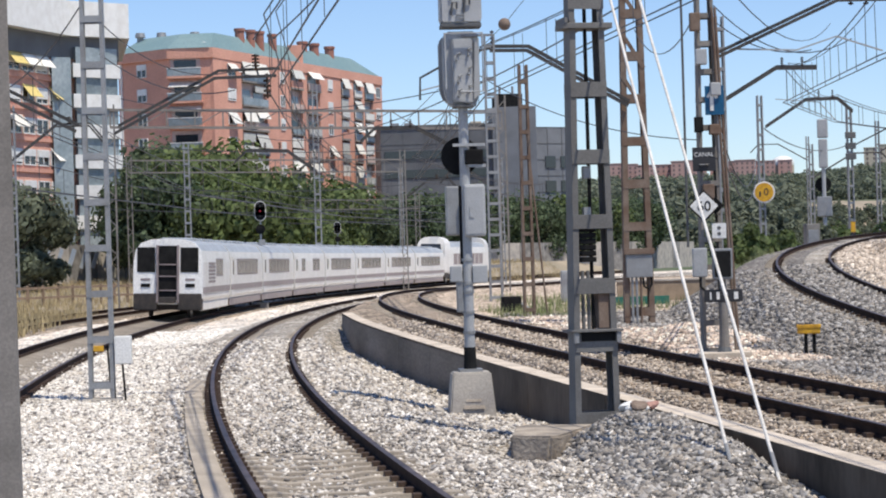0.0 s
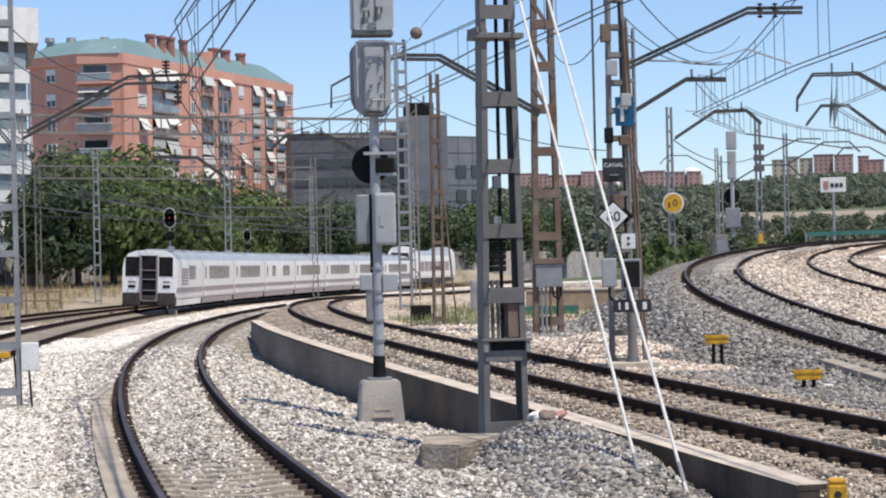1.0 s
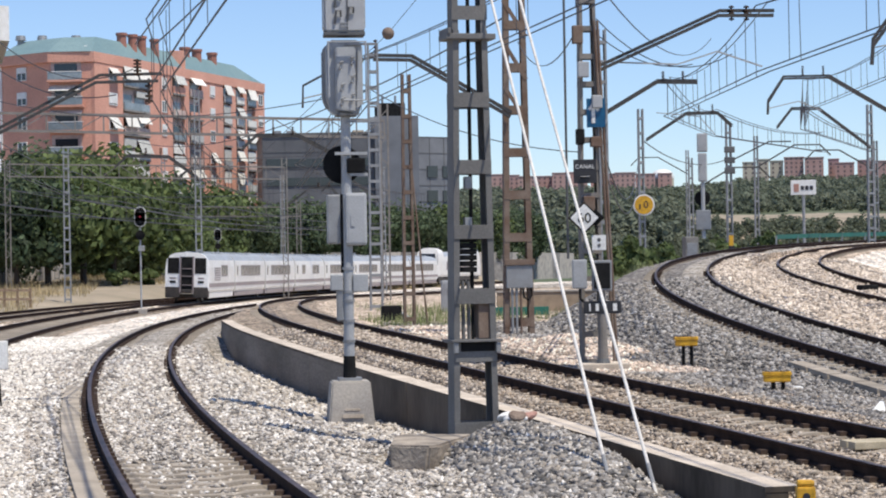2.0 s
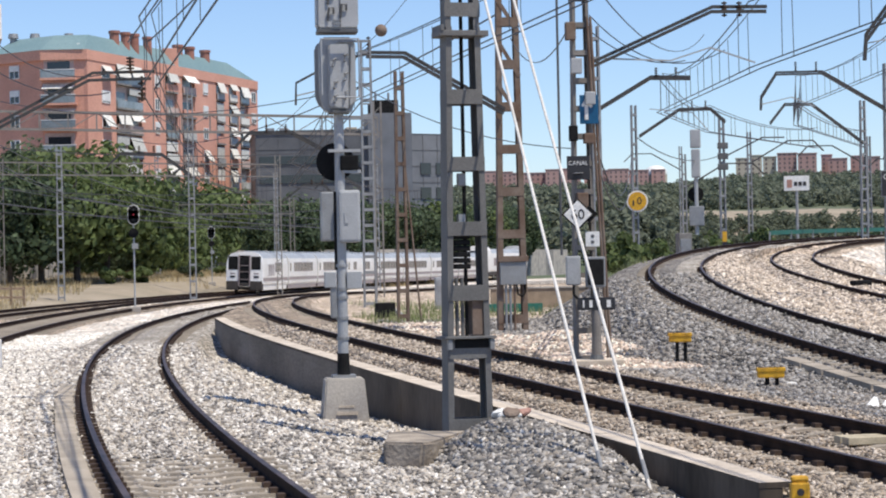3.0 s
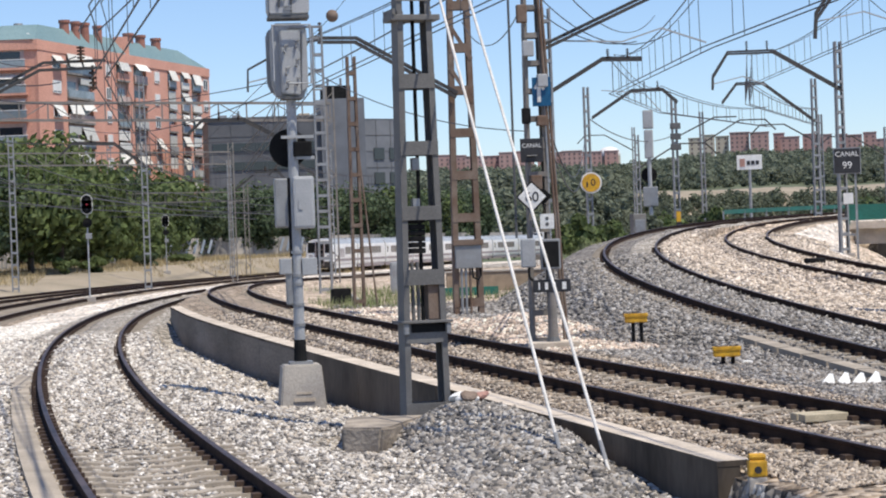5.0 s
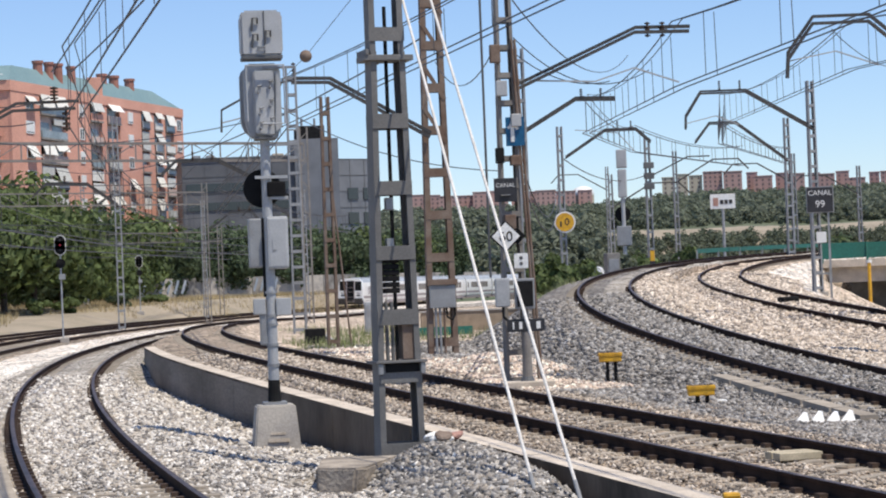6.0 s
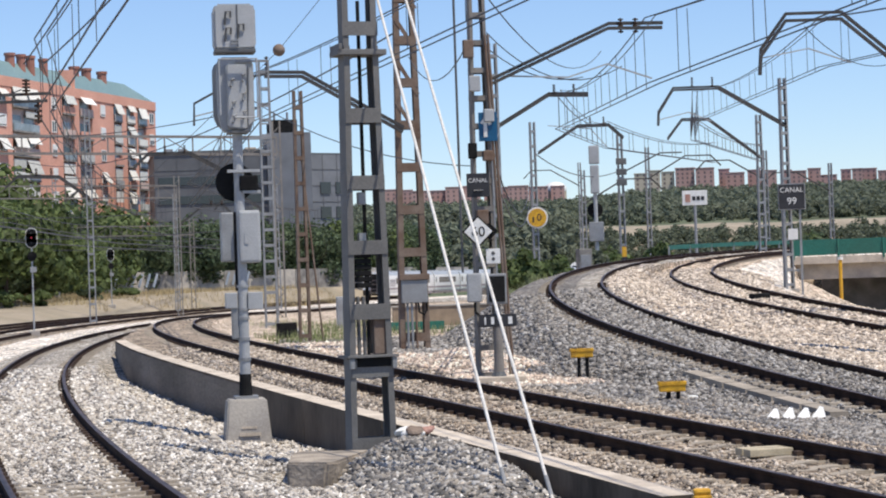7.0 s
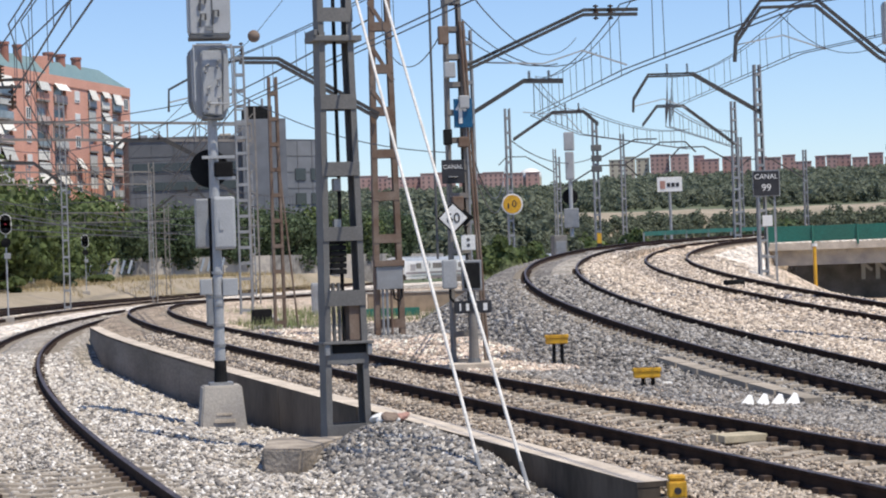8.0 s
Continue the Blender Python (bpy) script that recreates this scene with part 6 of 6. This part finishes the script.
    w /= np.linalg.norm(w, axis=1)[:, None]
    v = np.stack([p - u * s[:, None], p + w * s[:, None] * 0.55, p + u * s[:, None], p - w * s[:, None] * 0.55], 1).reshape(-1, 3)
    me = bpy.data.meshes.new(name)
    me.from_pydata(v.tolist(), [], np.arange(4 * n).reshape(-1, 4).tolist())
    me.materials.append(material)
    return me


def make_tree(h, r, material, seed, label, n=4200, size=0.30):
    rr = random.Random(seed)
    t = thing("tree", (0, 0, 0), label, "tree", "trees behind the yard")
    bm = B()
    rod(bm, (0, 0, -0.5), (0.1, 0, h * 0.45), h * 0.028, h * 0.018, 8)
    for i in range(5):
        a = rr.uniform(0, 6.3)
        rod(bm, (0.05, 0, h * (0.25 + 0.05 * i)), (math.cos(a) * r * 0.6, math.sin(a) * r * 0.6, h * (0.55 + 0.06 * i)), h * 0.012, h * 0.004, 6)
    part("trunk", bm, BARK, t)
    ob = new("crown", leaf_mesh("crown", n, r * 1.15, h * 0.46, size, seed, material, lumps=13))
    ob.matrix_basis = pose(0, 0, h * 0.56)
    ob.parent = t
    return t


kinds = [make_tree(11, 4.6, LEAF, 11, "dark green broadleaf tree behind the boundary wall"), make_tree(9.5, 4.2, LEAF_L, 12, "light green broadleaf tree behind the boundary wall"),
         make_tree(12, 4.4, LEAF, 13, "tall dark pine-like tree behind the boundary wall"), make_tree(8, 3.8, LEAF_G, 14, "grey-green olive-toned tree beside the yard")]
rt = random.Random(21)
spots = []
for i in range(92):
    f = rt.uniform(0, 1)
    x = -46 + 100 * f
    yw = np.interp(x, [p[0] for p in NW], [p[1] for p in NW])
    y = yw + rt.uniform(3.0, 26 if x < 10 or x > 48 else 8)
    if -24 < x < 18 and y > 262 + max(0, (x + 9)) * 2.2:
        y = yw + rt.uniform(3, 12)
    if x < -12 and y > 150 and y < 230 and x > -50:
        y = rt.uniform(233, 250)
    tall = np.interp(x, [-46, -18, -8, 0, 8, 20, 40, 54], [16, 17.4, 16.4, 14.0, 12.2, 12.4, 12.2, 11.6])
    spots.append((x, y, tall * rt.uniform(0.78, 1.0)))
spots += [(-12.6, 184, 11.0), (-10.2, 187, 12.2), (-7.4, 190, 12.8), (-5.0, 197, 12.4), (-2.6, 203, 11.4), (-21.0, 163, 8.6), (-19.4, 168, 7.0), (-23.0, 164, 9.5), (-22.0, 170, 8.0), (-1.5, 226, 7.8), (2.8, 231, 8.3), (-5.5, 228, 8.6), (0.5, 234, 9.5), (-9.0, 226, 9.0)]
used = set()
for i, (x, y, h) in enumerate(spots):
    k = 3 if x < -18 and y < 200 else (1 if (x > -10 and y < 236) or rt.random() < 0.18 else rt.choice((0, 2)))
    s = h / (11, 9.5, 12, 8)[k]
    m = Matrix.Translation((x, y, 0.0)) @ Matrix.Rotation(rt.uniform(0, 6.28), 4, "Z")
    t = copy_thing(kinds[k], m) if k in used else kinds[k]
    used.add(k)
    t.matrix_basis = m @ Matrix.Diagonal((s * rt.uniform(0.9, 1.15), s * rt.uniform(0.9, 1.15), s, 1))


def make_bush(x, y, z, r, h, material, seed, label):
    t = thing("bush", (x, y, z), label, "bush", "bushes")
    part("stem", rod(B(), (0, 0, -0.4), (0, 0, h * 0.5), 0.06, 0.03, 6), BARK, t)
    ob = new("foliage", leaf_mesh("foliage", 1500, r, h * 0.55, 0.11 + 0.045 * r, seed, material, lumps=8))
    ob.matrix_basis = pose(0, 0, h * 0.5)
    ob.parent = t


for i, (x, y, r, h, mt) in enumerate(((19.5, 92, 1.1, 2.2, LEAF_L), (21.3, 98, 1.3, 2.0, LEAF_L), (23.2, 102, 1.2, 2.2, LEAF_L), (28.8, 116, 1.5, 3.2, LEAF_G), (31.0, 119.5, 1.4, 3.0, LEAF_L), (33.0, 128, 2.0, 3.4, LEAF), (37.5, 134, 2.2, 3.2, LEAF_L), (35.4, 126, 1.2, 2.8, LEAF_L), (54, 158, 3.2, 5.4, LEAF), (58, 162, 3.2, 4.8, LEAF_L),
                                      (65, 166, 3.6, 4.6, LEAF), (70, 170, 3.6, 4.4, LEAF), (-2.0, 190, 1.6, 1.3, LEAF_L), (2.5, 205, 1.4, 1.2, LEAF), (-4.4, 186, 1.5, 1.4, LEAF_L), (6.0, 210, 1.5, 1.1, LEAF_L), (-1.5, 221, 3.2, 4.2, LEAF), (2.6, 226, 3.0, 4.0, LEAF_L), (-5.5, 223, 3.0, 4.4, LEAF), (-9.5, 221, 3.0, 4.0, LEAF), (-13.5, 228, 3.0, 3.6, LEAF), (-20.0, 160, 2.0, 3.4, LEAF_G), (-22.0, 158, 2.2, 3.8, LEAF_G))):
    make_bush(x, y, ground_z(x, y) if y < 295 else 0, r, h, mt, 40 + i, "low leafy green bush beside the tracks")


def weeds(name, spots_, n, h, material, label, seed):
    rg = np.random.default_rng(seed)
    v, f = [], []
    for x0, x1, y0, y1 in spots_:
        for _ in range(n):
            x, y = rg.uniform(x0, x1), rg.uniform(y0, y1)
            z = ground_z(x, y)
            a = rg.uniform(0, 6.28)
            hh = h * rg.uniform(0.4, 1.2)
            dx, dy = math.cos(a) * 0.05 * h, math.sin(a) * 0.05 * h
            k = len(v)
            v += [(x - dx, y - dy, z - 0.05), (x + dx, y + dy, z - 0.05), (x + rg.normal() * 0.25 * hh, y + rg.normal() * 0.25 * hh, z + hh)]
            f.append((k, k + 1, k + 2))
    me = bpy.data.meshes.new(name)
    me.from_pydata(v, [], f)
    me.materials.append(material)
    return tagged(new(name, me), label, "grass", kind="stuff")


STRAW = mat("dry_grass", (0.46, 0.36, 0.20), 0.9, other=(0.34, 0.28, 0.15), scale=0.3, fine=3, bump=0, island=0.35)
WEED = mat("green_weed", (0.17, 0.22, 0.08), 0.8, other=(0.28, 0.29, 0.14), scale=0.5, fine=3, bump=0, island=0.4)
weeds("dry_grass", [(-30, -11, 90, 125), (-24, -8.5, 120, 165), (-20, -6, 160, 200), (-10, 4, 190, 235), (-14, -9.5, 75, 110), (0, 14, 205, 242), (10, 26, 228, 264), (20, 34, 250, 278)], 3400, 0.55, STRAW, "dry straw-coloured grass beside the yard tracks", 5)
weeds("green_weeds", [(8.2, 13.5, 70, 100), (6.5, 9.0, 66, 76), (9, 13.5, 72, 90), (17, 19, 84, 92)], 800, 0.32, WEED, "sparse green weeds on the gravel", 6)


# ------------------------------------------------------------------ hill, far town
def hill_z(az, dist):
    z = np.interp(dist, [250, 385, 430, 480, 520, 700, 900, 1050, 1450, 1800], [-0.9, -0.9, 6.5, 12.2, 13.2, 21.5, 30.0, 29.5, 44.0, 45.0])
    z += 2.2 * smooth01((az - 13.5) / 2.5) * smooth01((dist - 560) / 280)
    return float(z * (1 + 0.012 * math.sin(az * 0.9) + 0.008 * math.sin(az * 2.3)) + 0.4 * noise.noise((az * 0.4, dist * 0.01, 0)))


def polar(az, dist, z=0.0):
    a = radians(az)
    return Vector((math.sin(a) * dist, math.cos(a) * dist, z))


azs, ds = np.arange(4.5, 46, 0.4), list(np.arange(250, 560, 12)) + list(np.arange(560, 1100, 30)) + [1200, 1300, 1400, 1500, 1650, 1800]
v, f, mi = [], [], []
for dd in ds:
    for az in azs:
        v.append(polar(az, dd, hill_z(az, dd)))
n = len(azs)
for j in range(len(ds) - 1):
    for i in range(n - 1):
        f.append((j * n + i, j * n + i + 1, (j + 1) * n + i + 1, (j + 1) * n + i))
        patch = noise.noise((azs[i] * 1.3, ds[j] * 0.02, 5.0)) + 0.35 * noise.noise((azs[i] * 5, ds[j] * 0.06, 2.0))
        mi.append(1 if ds[j] < 505 + 18 * patch and azs[i] > 12.6 else 0)
me = bpy.data.meshes.new("hillside")
me.from_pydata(v, [], f)
me.materials.append(HILL)
me.materials.append(DRY)
me.polygons.foreach_set("material_index", mi)
tagged(new("hillside", me), "wooded hillside with a dry field and a road", "hill", kind="structure")


def woods(name, count, d0, d1, seed, material, label, rr0, rr1, az0=4.8, az1=24, whole=False):
    rg = np.random.default_rng(seed)
    unit = []
    for s in range(4):
        m = leaf_mesh("w", 150, 1.0, 1.15, 0.19, 70 + s, material, lumps=7)
        c = np.zeros(len(m.vertices) * 3)
        m.vertices.foreach_get("co", c)
        unit.append(c.reshape(-1, 3))
        bpy.data.meshes.remove(m)
    vs = []
    for _ in range(count):
        az, dd = rg.uniform(az0, az1), rg.uniform(d0, d1)
        if 452 < dd < 525 and not whole:
            continue
        r = rg.uniform(rr0, rr1)
        p = polar(az, dd, hill_z(az, dd) + r * 0.75)
        a = rg.uniform(0, 6.28)
        rot = np.array([[math.cos(a), -math.sin(a), 0], [math.sin(a), math.cos(a), 0], [0, 0, 1]])
        vs.append(unit[rg.integers(4)] @ rot * np.array([r * 1.2, r * 1.2, r]) + np.array(p))
    vv = np.concatenate(vs)
    m = bpy.data.meshes.new(name)
    m.from_pydata(vv.tolist(), [], np.arange(len(vv)).reshape(-1, 4).tolist())
    m.materials.append(material)
    return tagged(new(name, m), label, "woods", kind="stuff")


# the far leaf colour carries the haze here and in the lower woods
woods("hill_woods", 3000, 530, 930, 31, LEAF_HAZE, "woods covering the far hillside in haze-paled green", 1.2, 3.0)
woods("hill_scrub", 900, 390, 452, 32, LEAF_G, "grey-green scrub on the lower hillside", 0.8, 1.9, 12.7)
woods("lower_woods", 560, 400, 520, 36, LEAF_HAZE, "woods on the lower hillside behind the yard", 1.6, 3.6, 4.8, 13.2, whole=True)
woods("light_woods", 300, 540, 900, 33, LEAF_G, "lighter green trees scattered on the hillside", 1.2, 2.6)

# distant window glass, its dark lifted towards pink in place of haze
GLASS_HAZE = mat("hazed_far_window", (0.20, 0.15, 0.145), 0.4, bump=0)
rh = random.Random(17)


def far_block(az, dist, w, z0, z1, mt, label):
    p = polar(az, dist, 0)
    b = thing("apartment_building", (p.x, p.y, 0), label, "apartment building", "distant apartment rows", turn=-az)
    part("wall", box(B(), (-w / 2, 0, z0), (w / 2, 12, z1)), mt, b)
    part("roof", box(B(), (-w / 2 - 0.3, -0.3, z1), (w / 2 + 0.3, 12.3, z1 + 0.5)), mt, b)
    k = max(2, int(w / 3.2))
    for i in range(k):
        x = -w / 2 + (i + 0.5) * w / k
        for zz in np.arange(z0 + 1.5, z1 - 1, 3.0):
            part("window", box(B(), (x - 0.65, -0.12, zz), (x + 0.65, 0.05, zz + 1.5)), GLASS_HAZE, b)


def ridge_z(z):
    return 2.12 + (z - 2.12) * 1500 / 850


az = 8.55
while az < 13.35:
    w = rh.uniform(9, 14)
    far_block(az, 1500 + rh.uniform(-14, 14), w, 42, ridge_z(37.0 + rh.uniform(-0.5, 1.0)), BRICK_HAZE, "distant red brick apartment row on the ridge")
    az += math.degrees(w / 1500)
dome = thing("dome", (*polar(12.95, 1530)[:2], 60.0), "distant white dome behind the apartment row", "dome")
part("shell", ball(B(), (0, 0, 2.4), 8.0, 20, 0.7), WHITE, dome, smooth=True)
part("drum", rod(B(), (0, 0, -16), (0, 0, 2.4), 7.8, n=20), BEIGE, dome)
for a, w, top in ((15.2, 9, 40.2), (15.55, 8, 41.2), (15.9, 9, 40.5)):
    far_block(a, 1490, w, 42, ridge_z(top), BEIGE, "distant beige apartment tower on the ridge")
az = 16.35
while az < 24:
    w = rh.uniform(7, 13)
    tall = 41.2 if az < 18.6 else 40.2
    far_block(az, 1500 + rh.uniform(-20, 20) + (0 if az < 18.6 else 60), w, 42, ridge_z(tall + rh.choice((-2.4, -1.2, 0.0, 0.5, 1.2)) * 0.8), BRICK_HAZE, "distant red brick apartment row on the ridge")
    az += math.degrees(w / 1500) + rh.choice((0.0, 0.0, 0.02))
    if 18.5 < az < 18.7:
        az = 18.85
bb = thing("billboard", (85.6, 287.5, 6.0), "white billboard with a red patch on a blue-grey post", "billboard", turn=-16)
part("panel", box(B(), (-1.7, -0.15, 5.1), (1.7, 0.15, 7.1), bevel=0.04), WHITE, bb)
part("red_shape", box(B(), (-1.3, -0.2, 5.5), (-0.6, -0.15, 6.6)), REDC, bb)
for i in range(3):
    part("word_bar", box(B(), (-0.35 + i * 0.6, -0.2, 5.75), (0.1 + i * 0.6, -0.15, 6.3)), SIGN_D, bb)
part("post", rod(B(), (0, 0, -3), (0, 0, 5.1), 0.2, n=12), STEEL_G, bb)
b2 = thing("far_shed", (*polar(20.95, 690)[:2], hill_z(20.95, 690) + 1.0), "small far white and blue sheds beyond the road", "shed", turn=-20)
part("shed", box(B(), (-3.3, 0, -1.5), (1.9, 6, 2.4), bevel=0.05), mat("sky_blue", (0.22, 0.45, 0.60), 0.6), b2)
part("white_shed", box(B(), (11.6, 0, -1.5), (13.8, 5, 3.3), bevel=0.05), WHITE, b2)

# ------------------------------------------------------------------ sleepers, last but for the stones
def sleeper_mesh():
    bm = B()
    sec = [(-1.30, 0.0), (-1.28, 0.0), (-0.55, 0.0), (-0.35, -0.03), (0.35, -0.03), (0.55, 0.0), (1.30, 0.0)]
    va = []
    for x, z in sec[1:]:
        va.append([bm.verts.new((x, yy, z + zz)) for yy, zz in ((-0.14, -0.2), (-0.11, 0.0), (0.11, 0.0), (0.14, -0.2))])
    for a, b in zip(va, va[1:]):
        for i in range(3):
            bm.faces.new((a[i], a[i + 1], b[i + 1], b[i]))
    bm.faces.new(va[0])
    bm.faces.new(list(reversed(va[-1])))
    bmesh.ops.recalc_face_normals(bm, faces=bm.faces)
    me = bpy.data.meshes.new("sleeper")
    bm.to_mesh(me)
    bm.free()
    me.materials.append(SLEEPER)
    return me


def clip_mesh():
    bm = B()
    for s in (-1, 1):
        box(bm, (s * 0.867 - 0.15, -0.07, 0.0), (s * 0.867 - 0.05, 0.07, 0.055))
        box(bm, (s * 0.867 + 0.05, -0.07, 0.0), (s * 0.867 + 0.15, 0.07, 0.055))
    me = bpy.data.meshes.new("rail_clips")
    bm.to_mesh(me)
    bm.free()
    me.materials.append(CLIP)
    return me


SL, CL = sleeper_mesh(), clip_mesh()
tracks_by = [o for o in bpy.data.objects if o.name.startswith("railway_track")]
for (k, (y0, y1)), track in zip(SPAN.items(), tracks_by):
    y, count = max(y0, 16.0), 0
    while y < min(y1, 125) and count < 180:
        x, z, h = line(k, y)
        cant = CANT.get(k, 0)
        m = pose(x, y, z - 0.168 + cant / 2, 0, math.degrees(cant / 1.735), -math.degrees(h))
        o = new("sleeper", SL)
        o.parent, o.matrix_basis = track, m
        if y < 75:
            c = new("rail_clips", CL)
            c.parent, c.matrix_basis = o, Matrix()
        y += 0.6 * math.cos(h)
        count += 1


# ------------------------------------------------------------------ ballast stones
def stones(name, regions, count, size, material, label, seed, keep):
    """Loose angular stones strewn over the ground; one object of stuff."""
    rg = np.random.default_rng(seed)
    octa = np.array([(1, 0, 0), (-1, 0, 0), (0, 1, 0), (0, -1, 0), (0, 0, 1), (0, 0, -1)], float)
    faces = np.array([(0, 2, 4), (2, 1, 4), (1, 3, 4), (3, 0, 4), (2, 0, 5), (1, 2, 5), (3, 1, 5), (0, 3, 5)])
    ys = rg.uniform(0, 1, count)
    y0, y1 = regions
    ys = y0 + (y1 - y0) * ys ** 1.7
    rows = {}
    P = []
    for y in ys:
        key = round(y * 12) / 12
        if key not in rows:
            r = ground_row(key)
            rows[key] = (np.array([q[0] for q in r]), np.array([q[1] for q in r]))
        xs, zs = rows[key]
        lo, hi = keep(y)
        x = rg.uniform(lo, hi)
        skip = False
        for k in "ABCF":
            c = line(k, y)[0]
            for s in (-0.867, 0.867):
                if abs(x - c - s) < 0.085:
                    skip = True
        a = line("A", y)[0]
        if abs(x - a) < 0.78 and 20.5 < y < 28 and rg.uniform() < 0.66 + 0.5 * noise.noise((x * 2, y * 1.5, 1)):
            skip = True
        if abs(x - line("B", y)[0]) < 0.78 and y < 36 and rg.uniform() < 0.6 + 0.5 * noise.noise((x * 2, y * 1.5, 4)):
            skip = True
        if abs(x - a + 1.2) < 0.19 and y < 45 and rg.uniform() < 0.85:
            skip = True
        w = wall_x(y)
        if abs(x - w) < 0.26 and y < 76:
            skip = True
        if skip:
            continue
        P.append((x, y, float(np.interp(x, xs, zs)) + 0.012))
    P = np.array(P)
    n = len(P)
    s = size * rg.uniform(0.55, 1.35, n) * np.clip(P[:, 1] / 32, 0.9, 1.8)
    v = octa[None] * (s[:, None, None] * rg.uniform(0.6, 1.15, (n, 6, 1))) + rg.normal(size=(n, 6, 3)) * (s[:, None, None] * 0.22)
    ax = rg.normal(size=(n, 3))
    ax /= np.linalg.norm(ax, axis=1)[:, None]
    an = rg.uniform(0, 3.1, n)
    c, si = np.cos(an)[:, None, None], np.sin(an)[:, None, None]
    cr = np.cross(ax[:, None, :], v)
    dt = (v * ax[:, None, :]).sum(2, keepdims=True)
    v = v * c + cr * si + ax[:, None, :] * dt * (1 - c)
    v[:, :, 2] *= 0.75
    v += P[:, None, :]
    f = (faces[None] + (np.arange(n) * 6)[:, None, None]).reshape(-1, 3)
    me = bpy.data.meshes.new(name)
    me.vertices.add(n * 6)
    me.vertices.foreach_set("co", v.reshape(-1))
    me.loops.add(len(f) * 3)
    me.loops.foreach_set("vertex_index", f.reshape(-1).astype(np.int32))
    me.polygons.add(len(f))
    me.polygons.foreach_set("loop_start", (np.arange(len(f)) * 3).astype(np.int32))
    me.materials.append(material)
    me.update(calc_edges=True)
    return tagged(new(name, me), label, "ballast", kind="stuff")


stones("ballast_stones", (17, 66), 70000, 0.047, STONE, "loose grey and pale angular ballast stones", 3, lambda y: (y * -0.10 - 1.5, min(wall_x(y) - 0.1, y * 0.37 + 1)))
stones("brown_stones", (19, 66), 34000, 0.040, STONE_B, "rust-tinged brown ballast stones round the rails", 7, lambda y: (wall_x(y) + 0.15, min(line("B", y)[0] + 2.4, y * 0.40 + 1)))
stones("slope_stones", (24, 70), 36000, 0.045, STONE_D, "dark grey ballast stones on the embankment slope", 10, lambda y: (line("B", y)[0] + 2.2, min(line("C", y)[0] + 1.5, y * 0.42 + 1)))
stones("heap_stones", (20, 30.5), 7500, 0.066, STONE_D, "dark grey stones heaped at a post foot", 12, lambda y: (3.5, wall_x(y) - 0.2))
stones("pale_stones", (18, 80), 26000, 0.04, STONE_PALE, "pale cream stones along the shoulder", 4, lambda y: (line("D", y)[0] + 1.0, line("A", y)[0] - 1.9))
stones("far_stones", (34, 95), 52000, 0.046, STONE_T, "tan and grey stones between the upper tracks", 8, lambda y: (line("C", y)[0] + 1.1, min(line("F", y)[0] + 3.6, y * 0.47)))
stones("mound_stones", (40, 66), 17000, 0.052, STONE_TP, "tan stones heaped beside the mast", 9, lambda y: (line("B", y)[0] + 1.8, line("B", y)[0] + 3.5 + 1.3 * noise.noise((y * 0.45, 3.0, 1.0))))


# ------------------------------------------------------------------ what moves
def tail_s(t):
    return float(np.interp(93.2, RUN_Y, RUN_S)) + 27.2 * t - 0.95 * max(0.0, t - 5.5) ** 2


def motions():
    times = [i * 0.5 for i in range(17)]
    ahead = 0.0
    for vehicle, length in train:
        walk(vehicle, [(t, run_pose(tail_s(t) + ahead, length - 0.2)) for t in times])
        ahead += length


motions()
